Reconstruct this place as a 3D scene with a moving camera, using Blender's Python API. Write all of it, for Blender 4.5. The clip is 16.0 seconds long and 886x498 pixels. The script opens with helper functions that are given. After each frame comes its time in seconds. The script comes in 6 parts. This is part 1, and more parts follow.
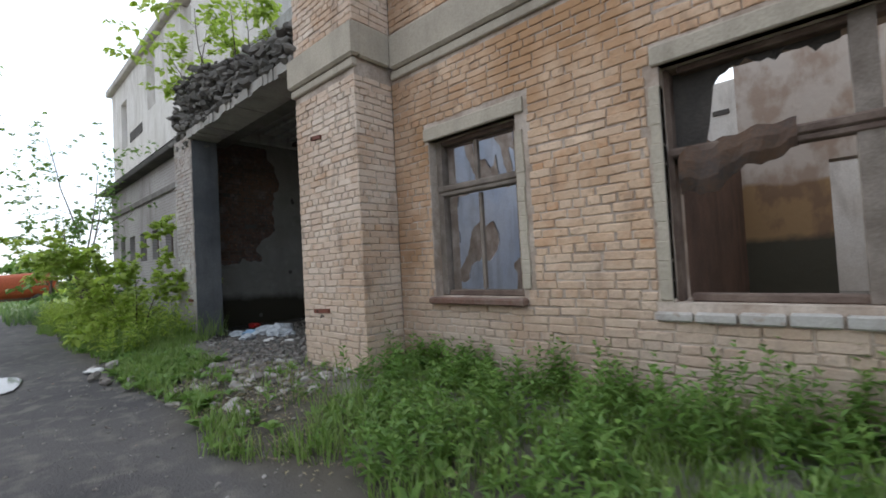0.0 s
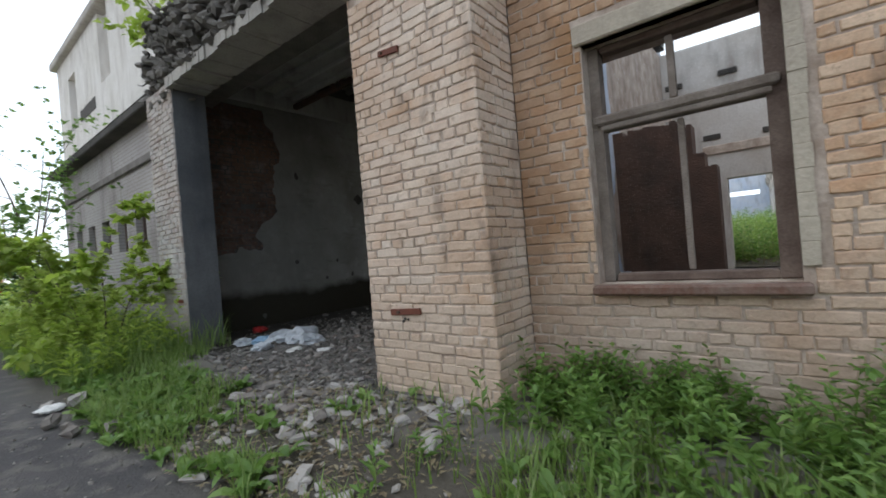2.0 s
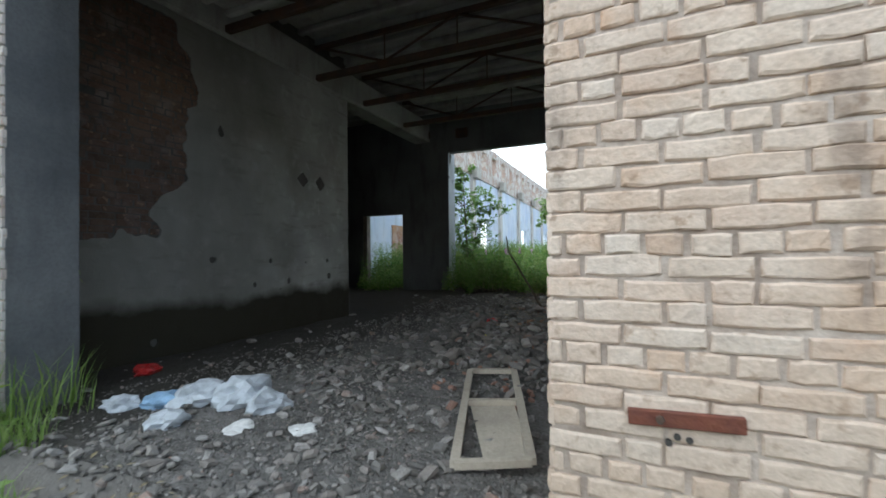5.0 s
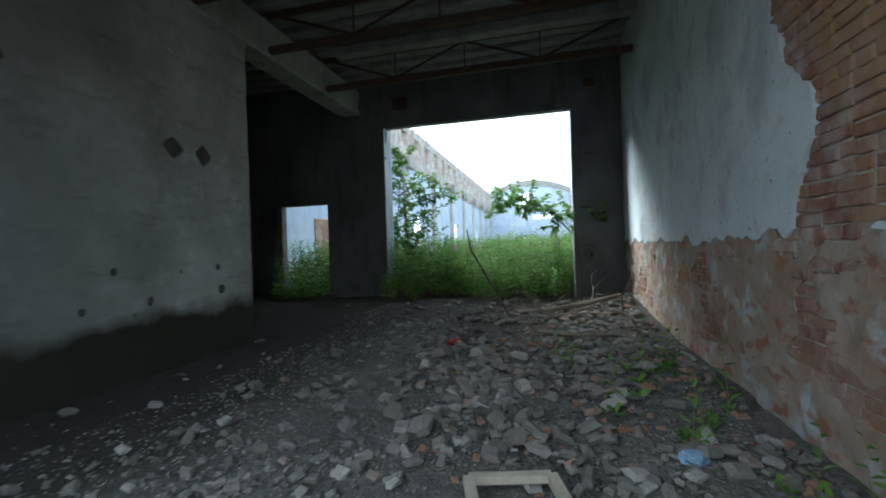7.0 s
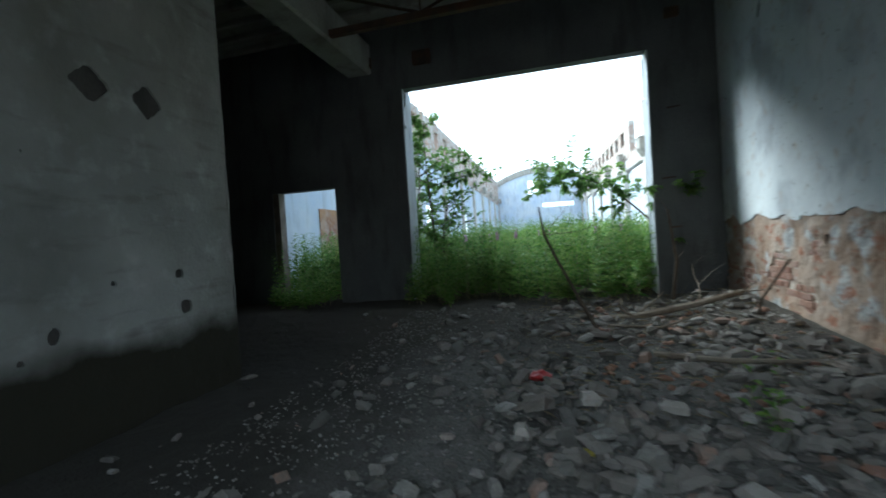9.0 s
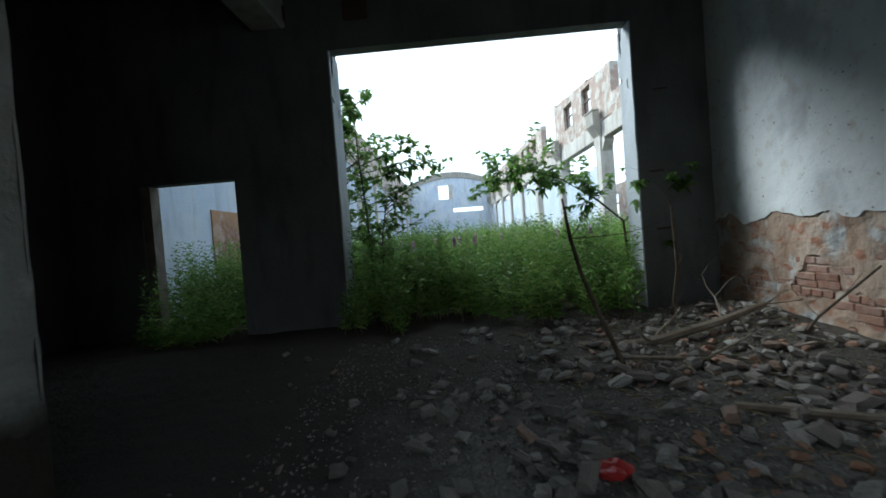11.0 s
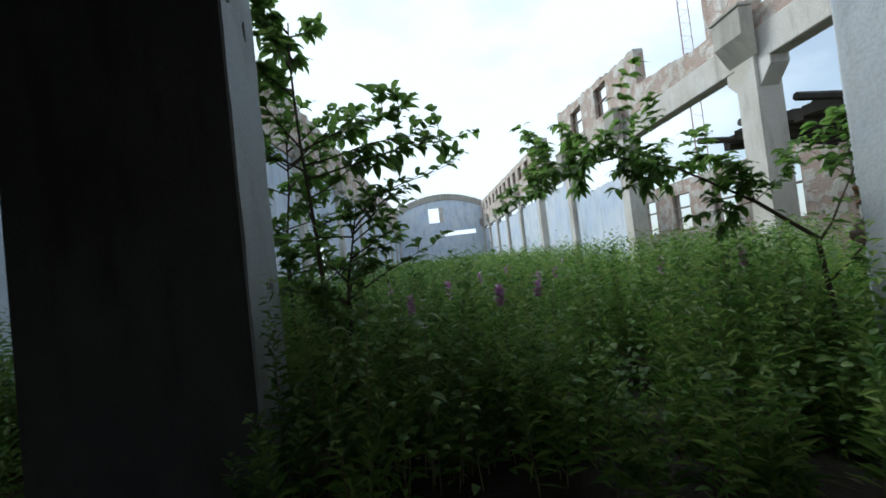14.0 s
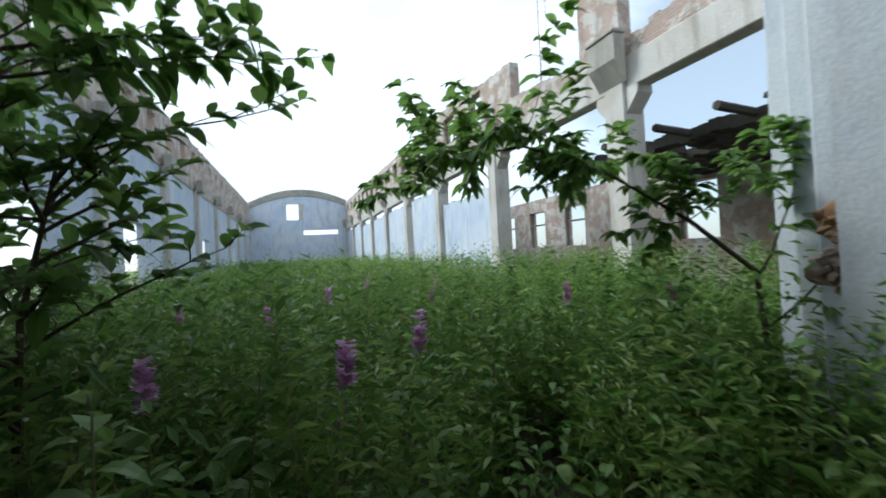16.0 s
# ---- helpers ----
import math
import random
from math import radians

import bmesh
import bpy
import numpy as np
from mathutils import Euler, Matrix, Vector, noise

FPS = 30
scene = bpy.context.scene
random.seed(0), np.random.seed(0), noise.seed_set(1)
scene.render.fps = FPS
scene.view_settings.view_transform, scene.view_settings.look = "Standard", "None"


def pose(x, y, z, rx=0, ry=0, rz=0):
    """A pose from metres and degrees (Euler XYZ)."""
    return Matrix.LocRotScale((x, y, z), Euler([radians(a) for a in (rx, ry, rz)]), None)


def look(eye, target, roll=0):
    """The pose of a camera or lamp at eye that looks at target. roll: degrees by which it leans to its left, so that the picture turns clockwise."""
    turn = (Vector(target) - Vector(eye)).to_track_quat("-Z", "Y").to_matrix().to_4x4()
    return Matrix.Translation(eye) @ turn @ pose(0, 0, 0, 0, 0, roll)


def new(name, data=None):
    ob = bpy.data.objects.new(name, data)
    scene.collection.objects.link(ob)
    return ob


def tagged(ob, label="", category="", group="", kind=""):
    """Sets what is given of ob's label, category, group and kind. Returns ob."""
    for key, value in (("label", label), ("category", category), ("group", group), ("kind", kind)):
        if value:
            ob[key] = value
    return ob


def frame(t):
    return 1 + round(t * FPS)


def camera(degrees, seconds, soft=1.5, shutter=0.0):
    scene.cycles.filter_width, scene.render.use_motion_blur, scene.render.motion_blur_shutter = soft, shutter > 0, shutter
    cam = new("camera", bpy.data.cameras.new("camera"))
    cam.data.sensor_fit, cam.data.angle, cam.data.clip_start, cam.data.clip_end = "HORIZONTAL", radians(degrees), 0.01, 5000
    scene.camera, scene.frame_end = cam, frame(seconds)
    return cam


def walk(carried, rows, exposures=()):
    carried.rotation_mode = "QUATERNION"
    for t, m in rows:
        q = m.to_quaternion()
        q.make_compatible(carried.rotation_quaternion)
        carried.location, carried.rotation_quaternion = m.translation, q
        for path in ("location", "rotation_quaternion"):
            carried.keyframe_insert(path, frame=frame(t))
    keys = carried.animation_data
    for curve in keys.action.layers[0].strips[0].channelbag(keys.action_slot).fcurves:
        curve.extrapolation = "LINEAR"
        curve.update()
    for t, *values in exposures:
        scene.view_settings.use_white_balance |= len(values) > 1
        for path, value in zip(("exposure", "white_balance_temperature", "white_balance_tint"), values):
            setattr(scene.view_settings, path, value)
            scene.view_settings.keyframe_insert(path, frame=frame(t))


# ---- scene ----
# ---------- camera and walk ----------
cam = camera(91.8, 16.0, soft=1.7, shutter=0.4)
ROWS = [
    (0.0, 0.190, -0.145, 1.231, 42.42, 1.76, 3.11),
    (0.5, -0.405, -0.139, 1.172, 41.36, 2.72, 5.03),
    (1.0, -1.035, 0.034, 1.149, 41.11, 3.05, 2.99),
    (1.5, -1.573, 0.134, 1.197, 43.58, 0.60, 3.33),
    (2.0, -2.021, 0.195, 1.199, 38.65, 0.09, 4.74),
    (2.5, -2.436, 0.284, 1.161, 35.95, 1.09, 2.51),
    (3.0, -2.966, 0.376, 1.191, 37.96, 1.33, -0.50),
    (3.5, -3.505, 0.466, 1.222, 40.10, 0.18, 0.86),
    (4.0, -3.975, 0.735, 1.186, 42.27, -0.58, 2.44),
    (4.5, -4.464, 0.937, 1.185, 27.39, 0.84, -0.55),
    (4.7, -4.531, 1.017, 1.223, 25.34, 0.44, -0.22),
    (6.8, -5.575, 2.736, 1.314, 16.74, 1.40, 2.20),
    (7.0, -5.654, 2.931, 1.312, 14.52, -0.33, 1.77),
    (7.5, -6.018, 3.267, 1.266, 6.58, 2.15, 4.67),
    (8.0, -6.141, 3.725, 1.263, 4.48, 3.24, 6.34),
    (8.5, -6.381, 4.131, 1.266, 3.87, 0.94, 0.67),
    (9.0, -6.721, 4.611, 1.289, 14.99, -1.32, 3.61),
    (9.5, -7.027, 4.986, 1.288, 17.78, 0.50, 2.70),
    (10.0, -7.285, 5.344, 1.302, 5.61, 2.44, 2.61),
    (10.2, -7.384, 5.463, 1.301, 3.56, -1.45, 3.67),
    (12.3, -7.912, 7.578, 1.425, -0.10, -0.75, 3.50),
    (12.5, -7.974, 7.840, 1.419, -1.59, 1.06, 3.70),
    (13.0, -8.006, 8.359, 1.486, -4.25, 0.52, 5.40),
    (13.5, -8.020, 8.900, 1.532, -4.22, 0.52, 5.40),
    (14.0, -8.034, 9.337, 1.545, 1.22, 1.67, 6.50),
    (14.5, -8.005, 9.629, 1.506, -12.80, -1.49, 1.20),
    (15.0, -8.018, 9.937, 1.495, -23.25, -1.72, 4.60),
    (15.5, -7.923, 10.376, 1.570, -21.34, 2.02, 6.50),
    (16.0, -7.841, 10.754, 1.613, -17.07, 0.69, 3.00),
]
EXPOSURE = [(0.0, 0.25, 6100, 9), (3.0, 0.42, 6150, 8), (4.0, 0.66, 6000, 8), (4.7, 0.88, 5900, 5), (6.8, 1.2, 5400, -3), (8.8, 1.05, 5350, -4), (9.5, 0.82, 5350, -4), (10.2, 0.66, 5400, -3), (12.3, -0.15, 5750, 1), (14.0, -0.28, 5750, 1), (16.0, -0.08, 5750, 1)]
walk(cam, [(t, pose(x, y, z, 90 + pitch, roll, yaw)) for t, x, y, z, yaw, pitch, roll in ROWS], EXPOSURE)

# ---------- daylight: bright broken cloud ----------
SUN_EL, SUN_AZ = 36.0, 310.0     # degrees; azimuth clockwise from +y
world = bpy.data.worlds.new("sky")
scene.world = world
world.use_nodes = True
wn, wl = world.node_tree.nodes, world.node_tree.links
wn.clear()
sky = wn.new("ShaderNodeTexSky")
sky.sky_type = "NISHITA"
sky.sun_disc = False
sky.sun_elevation, sky.sun_rotation = radians(SUN_EL), radians(SUN_AZ)
cloud_co = wn.new("ShaderNodeTexCoord")
cloud_map = wn.new("ShaderNodeMapping")
cloud_map.inputs["Scale"].default_value = (1.0, 1.0, 2.2)
cloud_noise = wn.new("ShaderNodeTexNoise")
cloud_noise.inputs["Scale"].default_value = 1.7
cloud_noise.inputs["Detail"].default_value = 7.0
cloud_ramp = wn.new("ShaderNodeValToRGB")
cloud_ramp.color_ramp.elements[0].position = 0.33
cloud_ramp.color_ramp.elements[1].position = 0.53
cloud_ramp.color_ramp.elements[0].color = (0.38, 0.38, 0.38, 1)
cloud_mix = wn.new("ShaderNodeMix")
cloud_mix.data_type = "RGBA"
cloud_mix.inputs[7].default_value = (9.0, 9.3, 9.8, 1)
back = wn.new("ShaderNodeBackground")
back.inputs["Strength"].default_value = 0.15
world_out = wn.new("ShaderNodeOutputWorld")
wl.new(cloud_co.outputs["Generated"], cloud_map.inputs["Vector"])
wl.new(cloud_map.outputs["Vector"], cloud_noise.inputs["Vector"])
cloud_sep = wn.new("ShaderNodeSeparateXYZ")
cloud_east = wn.new("ShaderNodeMapRange")
cloud_east.inputs["From Min"].default_value, cloud_east.inputs["From Max"].default_value = 0.28, 0.75
cloud_east.inputs["To Max"].default_value = 0.30
cloud_less = wn.new("ShaderNodeMath")
cloud_less.operation = "SUBTRACT"
wl.new(cloud_co.outputs["Generated"], cloud_sep.inputs[0])
wl.new(cloud_sep.outputs[0], cloud_east.inputs["Value"])
wl.new(cloud_noise.outputs["Fac"], cloud_less.inputs[0])
wl.new(cloud_east.outputs["Result"], cloud_less.inputs[1])
wl.new(cloud_less.outputs[0], cloud_ramp.inputs["Fac"])
wl.new(cloud_ramp.outputs["Color"], cloud_mix.inputs[0])
wl.new(sky.outputs["Color"], cloud_mix.inputs[6])
wl.new(cloud_mix.outputs[2], back.inputs["Color"])
wl.new(back.outputs["Background"], world_out.inputs["Surface"])
sun = new("sun", bpy.data.lights.new("sun", "SUN"))
sun.data.energy, sun.data.angle, sun.data.color = 3.6, radians(24), (1.0, 0.96, 0.9)
sa, se = radians(SUN_AZ), radians(SUN_EL)
sun.matrix_world = look((0, 0, 30), Vector((0, 0, 30)) - Vector((math.sin(sa) * math.cos(se), math.cos(sa) * math.cos(se), math.sin(se))))


# ---------- materials ----------
class Mat:
    """A node material on object-space or world-space coordinates, put together step by step."""

    def __init__(self, name, rough=0.9, metal=0.0):
        self.m = bpy.data.materials.new(name)
        self.m.use_nodes = True
        self.n, self.l = self.m.node_tree.nodes, self.m.node_tree.links
        self.bsdf = self.n["Principled BSDF"]
        self.bsdf.inputs["Roughness"].default_value = rough
        self.bsdf.inputs["Metallic"].default_value = metal
        self.bsdf.inputs["Specular IOR Level"].default_value = 0.25
        self.geo = self.n.new("ShaderNodeNewGeometry")

    def noise(self, scale, detail=5.0, stretch=(1, 1, 1), rough=0.55, offset=0.0):
        mp = self.n.new("ShaderNodeMapping")
        mp.inputs["Scale"].default_value = stretch
        mp.inputs["Location"].default_value = (offset, offset * 1.7, offset * 0.6)
        self.l.new(self.geo.outputs["Position"], mp.inputs["Vector"])
        t = self.n.new("ShaderNodeTexNoise")
        t.inputs["Scale"].default_value, t.inputs["Detail"].default_value, t.inputs["Roughness"].default_value = scale, detail, rough
        self.l.new(mp.outputs["Vector"], t.inputs["Vector"])
        return t.outputs["Fac"]

    def ramp(self, fac, *stops):
        r = self.n.new("ShaderNodeValToRGB")
        e = r.color_ramp.elements
        while len(e) < len(stops):
            e.new(0.5)
        for k, (p, c) in enumerate(stops):
            e[k].position = p
            e[k].color = (*c, 1) if len(c) == 3 else c
        self.l.new(fac, r.inputs["Fac"])
        return r.outputs["Color"]

    def mask(self, fac, lo, hi):
        r = self.n.new("ShaderNodeMapRange")
        r.inputs["From Min"].default_value, r.inputs["From Max"].default_value = lo, hi
        self.l.new(fac, r.inputs["Value"])
        return r.outputs["Result"]

    def mix(self, fac, a, b, mode="MIX"):
        x = self.n.new("ShaderNodeMix")
        x.data_type, x.blend_type = "RGBA", mode
        for sock, val in ((x.inputs[0], fac), (x.inputs[6], a), (x.inputs[7], b)):
            if isinstance(val, (int, float)):
                sock.default_value = val
            elif isinstance(val, tuple):
                sock.default_value = (*val, 1)
            else:
                self.l.new(val, sock)
        return x.outputs[2]

    def calc(self, op, a, b):
        x = self.n.new("ShaderNodeMath")
        x.operation = op
        for sock, val in ((x.inputs[0], a), (x.inputs[1], b)):
            if isinstance(val, (int, float)):
                sock.default_value = val
            else:
                self.l.new(val, sock)
        return x.outputs[0]

    def axis(self, k):
        s = self.n.new("ShaderNodeSeparateXYZ")
        self.l.new(self.geo.outputs["Position"], s.inputs[0])
        return s.outputs[k]

    def object_random(self):
        return self.n.new("ShaderNodeObjectInfo").outputs["Random"]

    def island(self):
        return self.geo.outputs["Random Per Island"]

    def colour(self, c):
        if isinstance(c, tuple):
            self.bsdf.inputs["Base Color"].default_value = (*c, 1)
        else:
            self.l.new(c, self.bsdf.inputs["Base Color"])
        return self

    def bump(self, fac, strength=0.4, distance=0.02):
        b = self.n.new("ShaderNodeBump")
        b.inputs["Strength"].default_value, b.inputs["Distance"].default_value = strength, distance
        self.l.new(fac, b.inputs["Height"])
        self.l.new(b.outputs["Normal"], self.bsdf.inputs["Normal"])
        return self

    def gloss(self, fac, lo, hi):
        r = self.n.new("ShaderNodeMapRange")
        r.inputs["To Min"].default_value, r.inputs["To Max"].default_value = lo, hi
        self.l.new(fac, r.inputs["Value"])
        self.l.new(r.outputs["Result"], self.bsdf.inputs["Roughness"])
        return self


def brick_material(name, palette, wash, wash_amount, low_colour, random_from="object", stain=0.85, shade_stain=0.0):
    """Clay bricks, each of its own shade, with flaking limewash, stains and a greyer foot."""
    k = Mat(name, 0.92)
    rnd = k.object_random() if random_from == "object" else k.island()
    c = k.ramp(rnd, *[(j / (len(palette) - 1), p) for j, p in enumerate(palette)])
    fine, mid, big = k.noise(55, 4), k.noise(9, 6, offset=3), k.noise(0.9, 4, offset=8)
    c = k.mix(k.calc("MULTIPLY", k.mask(mid, 0.42, 0.58), wash_amount), c, wash)
    c = k.mix(k.calc("MULTIPLY", k.mask(k.noise(2.6, 8, offset=51), 0.54, 0.66), 0.55), c, tuple(min(0.8, 1.12 * w + 0.03) for w in wash))
    c = k.mix(k.calc("MULTIPLY", k.mask(k.noise(14, 8, offset=61), 0.6, 0.68), 0.6), c, (0.30, 0.20, 0.13))
    c = k.mix(k.calc("MULTIPLY", k.mask(big, 0.47, 0.62), stain), c, (0.43, 0.25, 0.13))
    low = k.calc("MULTIPLY", k.mask(k.calc("ADD", k.axis(2), k.calc("MULTIPLY", big, 1.2)), 1.75, 0.9), 0.65)
    c = k.mix(low, c, low_colour)
    c = k.mix(k.calc("MULTIPLY", k.mask(fine, 0.35, 0.7), 0.22), c, (0.2, 0.16, 0.12))
    c = k.mix(k.calc("MULTIPLY", k.mask(k.noise(4.2, 7, (1, 1, 0.4), offset=21), 0.6, 0.72), 0.5), c, (0.13, 0.1, 0.08))
    if shade_stain:     # brown stain, with the shade of the pilaster corner painted in
        corner_mask = k.mask(k.calc("ADD", k.axis(0), k.calc("MULTIPLY", k.noise(1.6, 6, (1, 1, 0.5), offset=81), 1.6)), -2.15, -2.75)
        c = k.mix(k.calc("MULTIPLY", corner_mask, shade_stain), c, (0.24, 0.145, 0.085))
    return k.colour(c).bump(k.calc("ADD", k.calc("MULTIPLY", fine, 0.6), k.calc("MULTIPLY", k.noise(26, 6, offset=71), 1.4)), 0.5, 0.012).m


TAN = [(0.63, 0.48, 0.375), (0.69, 0.57, 0.46), (0.58, 0.42, 0.315), (0.70, 0.60, 0.50), (0.61, 0.42, 0.29), (0.68, 0.57, 0.47)]
RED = [(0.25, 0.10, 0.065), (0.31, 0.14, 0.09), (0.20, 0.085, 0.06), (0.34, 0.18, 0.12), (0.28, 0.16, 0.12)]
ORANGE = [(0.56, 0.37, 0.235), (0.62, 0.43, 0.29), (0.52, 0.33, 0.205), (0.65, 0.48, 0.345), (0.54, 0.31, 0.17)]
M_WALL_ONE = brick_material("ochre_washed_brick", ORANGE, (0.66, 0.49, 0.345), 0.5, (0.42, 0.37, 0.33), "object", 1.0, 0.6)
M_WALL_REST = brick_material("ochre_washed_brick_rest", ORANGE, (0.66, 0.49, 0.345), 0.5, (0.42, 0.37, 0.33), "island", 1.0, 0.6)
M_BRICK = brick_material("limewashed_brick", TAN, (0.70, 0.575, 0.465), 0.55, (0.52, 0.40, 0.30), "object", 0.4)
M_BRICK_REST = brick_material("limewashed_brick_far", TAN, (0.70, 0.575, 0.465), 0.55, (0.52, 0.40, 0.30), "island", 0.4)
M_RED = brick_material("red_brick", RED, (0.55, 0.50, 0.47), 0.3, (0.28, 0.16, 0.12), "island")
RED_DARK = [(0.075, 0.045, 0.034), (0.10, 0.056, 0.042), (0.06, 0.038, 0.03), (0.115, 0.068, 0.05)]
M_RED_DARK = brick_material("dark_red_brick", RED_DARK, (0.15, 0.13, 0.12), 0.25, (0.12, 0.09, 0.07), "object", 0.1)
M_RED_DARK_REST = brick_material("dark_red_brick_rest", RED_DARK, (0.15, 0.13, 0.12), 0.25, (0.12, 0.09, 0.07), "island", 0.1)
M_RED_ONE = brick_material("red_brick_single", RED, (0.55, 0.50, 0.47), 0.3, (0.28, 0.16, 0.12))
GREY = [(0.40, 0.37, 0.34), (0.46, 0.43, 0.40), (0.35, 0.30, 0.27), (0.50, 0.48, 0.45)]
M_PALE_ONE = brick_material("pale_weathered_brick_single", GREY, (0.56, 0.54, 0.51), 0.5, (0.36, 0.34, 0.31), "object", 0.15)
M_PALE = brick_material("pale_weathered_brick", GREY, (0.56, 0.54, 0.51), 0.5, (0.36, 0.34, 0.31), "island", 0.15)


def mottled(name, a, b, stain, rough=0.9, scale=1.4, fine=40, bump=0.4, streak=0.4):
    """Weathered mineral surface: two broad tones, running stains and fine grain."""
    k = Mat(name, rough)
    c = k.mix(k.mask(k.noise(scale, 6), 0.35, 0.65), a, b)
    c = k.mix(k.calc("MULTIPLY", k.mask(k.noise(2.3, 7, (1.6, 1.6, 0.35), offset=5), 0.5, 0.72), streak), c, stain)
    g = k.noise(fine, 5, offset=2)
    c = k.mix(k.calc("MULTIPLY", k.mask(g, 0.4, 0.75), 0.3), c, stain)
    return k.colour(c).bump(k.calc("ADD", g, k.noise(7, 6, offset=9)), bump, 0.02).m


M_MORTAR = mottled("mortar", (0.36, 0.28, 0.22), (0.60, 0.51, 0.43), (0.13, 0.10, 0.08), scale=4)
M_CONCRETE = mottled("concrete", (0.34, 0.32, 0.29), (0.46, 0.43, 0.38), (0.15, 0.13, 0.11))
M_BAND = mottled("painted_band", (0.50, 0.44, 0.35), (0.40, 0.35, 0.28), (0.2, 0.17, 0.13))
M_PIER_DARK = mottled("dark_grey_plaster", (0.09, 0.094, 0.10), (0.15, 0.152, 0.155), (0.05, 0.05, 0.05))
M_SLAB = mottled("ceiling_slab", (0.42, 0.42, 0.39), (0.34, 0.33, 0.30), (0.14, 0.13, 0.11), streak=0.6)
M_STEEL = mottled("rusty_steel", (0.10, 0.065, 0.045), (0.06, 0.05, 0.045), (0.16, 0.07, 0.03), 0.7, 6)
M_RUST_PLATE = mottled("rust_plate", (0.16, 0.055, 0.035), (0.11, 0.045, 0.035), (0.22, 0.09, 0.04), 0.75, 12)
M_WOOD = mottled("old_window_wood", (0.17, 0.14, 0.115), (0.27, 0.23, 0.195), (0.07, 0.05, 0.04), 0.8, 5, 60)
M_WOOD_BROWN = mottled("brown_window_wood", (0.11, 0.075, 0.06), (0.20, 0.15, 0.12), (0.05, 0.035, 0.03), 0.75, 5, 60)
M_SILL = mottled("brown_painted_sill", (0.17, 0.085, 0.06), (0.13, 0.08, 0.06), (0.30, 0.24, 0.2), 0.6, 5)
M_ROOF = mottled("tarred_roof_edge", (0.055, 0.05, 0.045), (0.09, 0.08, 0.07), (0.03, 0.03, 0.03))
M_RUBBLE_DARK = mottled("sooty_rubble", (0.15, 0.14, 0.125), (0.22, 0.20, 0.18), (0.07, 0.07, 0.05), scale=3.5, bump=0.7)


def rubble_material():
    """Broken plaster, concrete and brick: every lump of its own shade under a coat of dust."""
    k = Mat("rubble", 0.95)
    mid, fine = k.noise(9, 6), k.noise(70, 4, offset=5)
    c = k.ramp(k.island(), (0.0, (0.10, 0.09, 0.08)), (0.35, (0.19, 0.18, 0.165)), (0.6, (0.24, 0.21, 0.185)), (0.82, (0.31, 0.29, 0.265)), (0.93, (0.40, 0.38, 0.355)), (1.0, (0.30, 0.19, 0.14)))
    c = k.mix(k.calc("MULTIPLY", k.mask(mid, 0.42, 0.6), 0.6), c, (0.20, 0.185, 0.165))
    c = k.mix(k.calc("MULTIPLY", k.mask(fine, 0.45, 0.7), 0.4), c, (0.11, 0.10, 0.085))
    return k.colour(c).bump(k.calc("ADD", mid, k.calc("MULTIPLY", fine, 0.7)), 0.7, 0.015).m


M_RUBBLE = rubble_material()
M_TWIG = mottled("dead_wood", (0.20, 0.16, 0.12), (0.28, 0.24, 0.19), (0.08, 0.06, 0.05), scale=6)
M_BARK = mottled("bark", (0.10, 0.075, 0.055), (0.15, 0.12, 0.09), (0.05, 0.04, 0.03), scale=8)
M_WHITEBLUE = mottled("bluish_limewash", (0.52, 0.60, 0.74), (0.66, 0.70, 0.77), (0.30, 0.31, 0.34), scale=0.8, streak=0.55)
M_HALL = mottled("weathered_hall_wall", (0.62, 0.60, 0.57), (0.52, 0.48, 0.43), (0.25, 0.21, 0.18), scale=0.9, streak=0.6)
# back wall and bay: the shade of the dim interior is put into these colours
M_BACK = mottled("shade_darkened_back_wall", (0.12, 0.124, 0.125), (0.18, 0.184, 0.18), (0.06, 0.06, 0.057), scale=0.9, streak=0.65)
M_BAY = mottled("shade_darkened_bay", (0.075, 0.07, 0.063), (0.11, 0.105, 0.095), (0.04, 0.037, 0.034), scale=0.9, streak=0.6)


def room_plaster():
    """Old painted room walls: bare limewashed brick above, an ochre coat, a dark foot."""
    k = Mat("peeling_room_plaster", 0.93)
    a, b = k.noise(1.1, 7), k.noise(3.5, 7, (1, 1, 0.6), offset=7)
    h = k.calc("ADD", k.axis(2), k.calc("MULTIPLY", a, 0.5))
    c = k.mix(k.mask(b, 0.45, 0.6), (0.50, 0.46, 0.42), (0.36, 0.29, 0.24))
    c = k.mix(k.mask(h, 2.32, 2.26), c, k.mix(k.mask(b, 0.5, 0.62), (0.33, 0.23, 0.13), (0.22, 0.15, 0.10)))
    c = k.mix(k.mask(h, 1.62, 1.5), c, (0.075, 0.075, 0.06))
    return k.colour(c).bump(k.calc("ADD", a, b), 0.6, 0.03).m


M_DARKPLASTER = room_plaster()
M_ROOM_BRICK = mottled("brown_room_brick", (0.16, 0.10, 0.075), (0.11, 0.075, 0.06), (0.05, 0.04, 0.035), scale=3, bump=0.7)
M_REVEAL = mottled("white_limewashed_reveal", (0.51, 0.55, 0.61), (0.59, 0.61, 0.64), (0.30, 0.28, 0.26), scale=1.2, bump=0.2, streak=0.5)


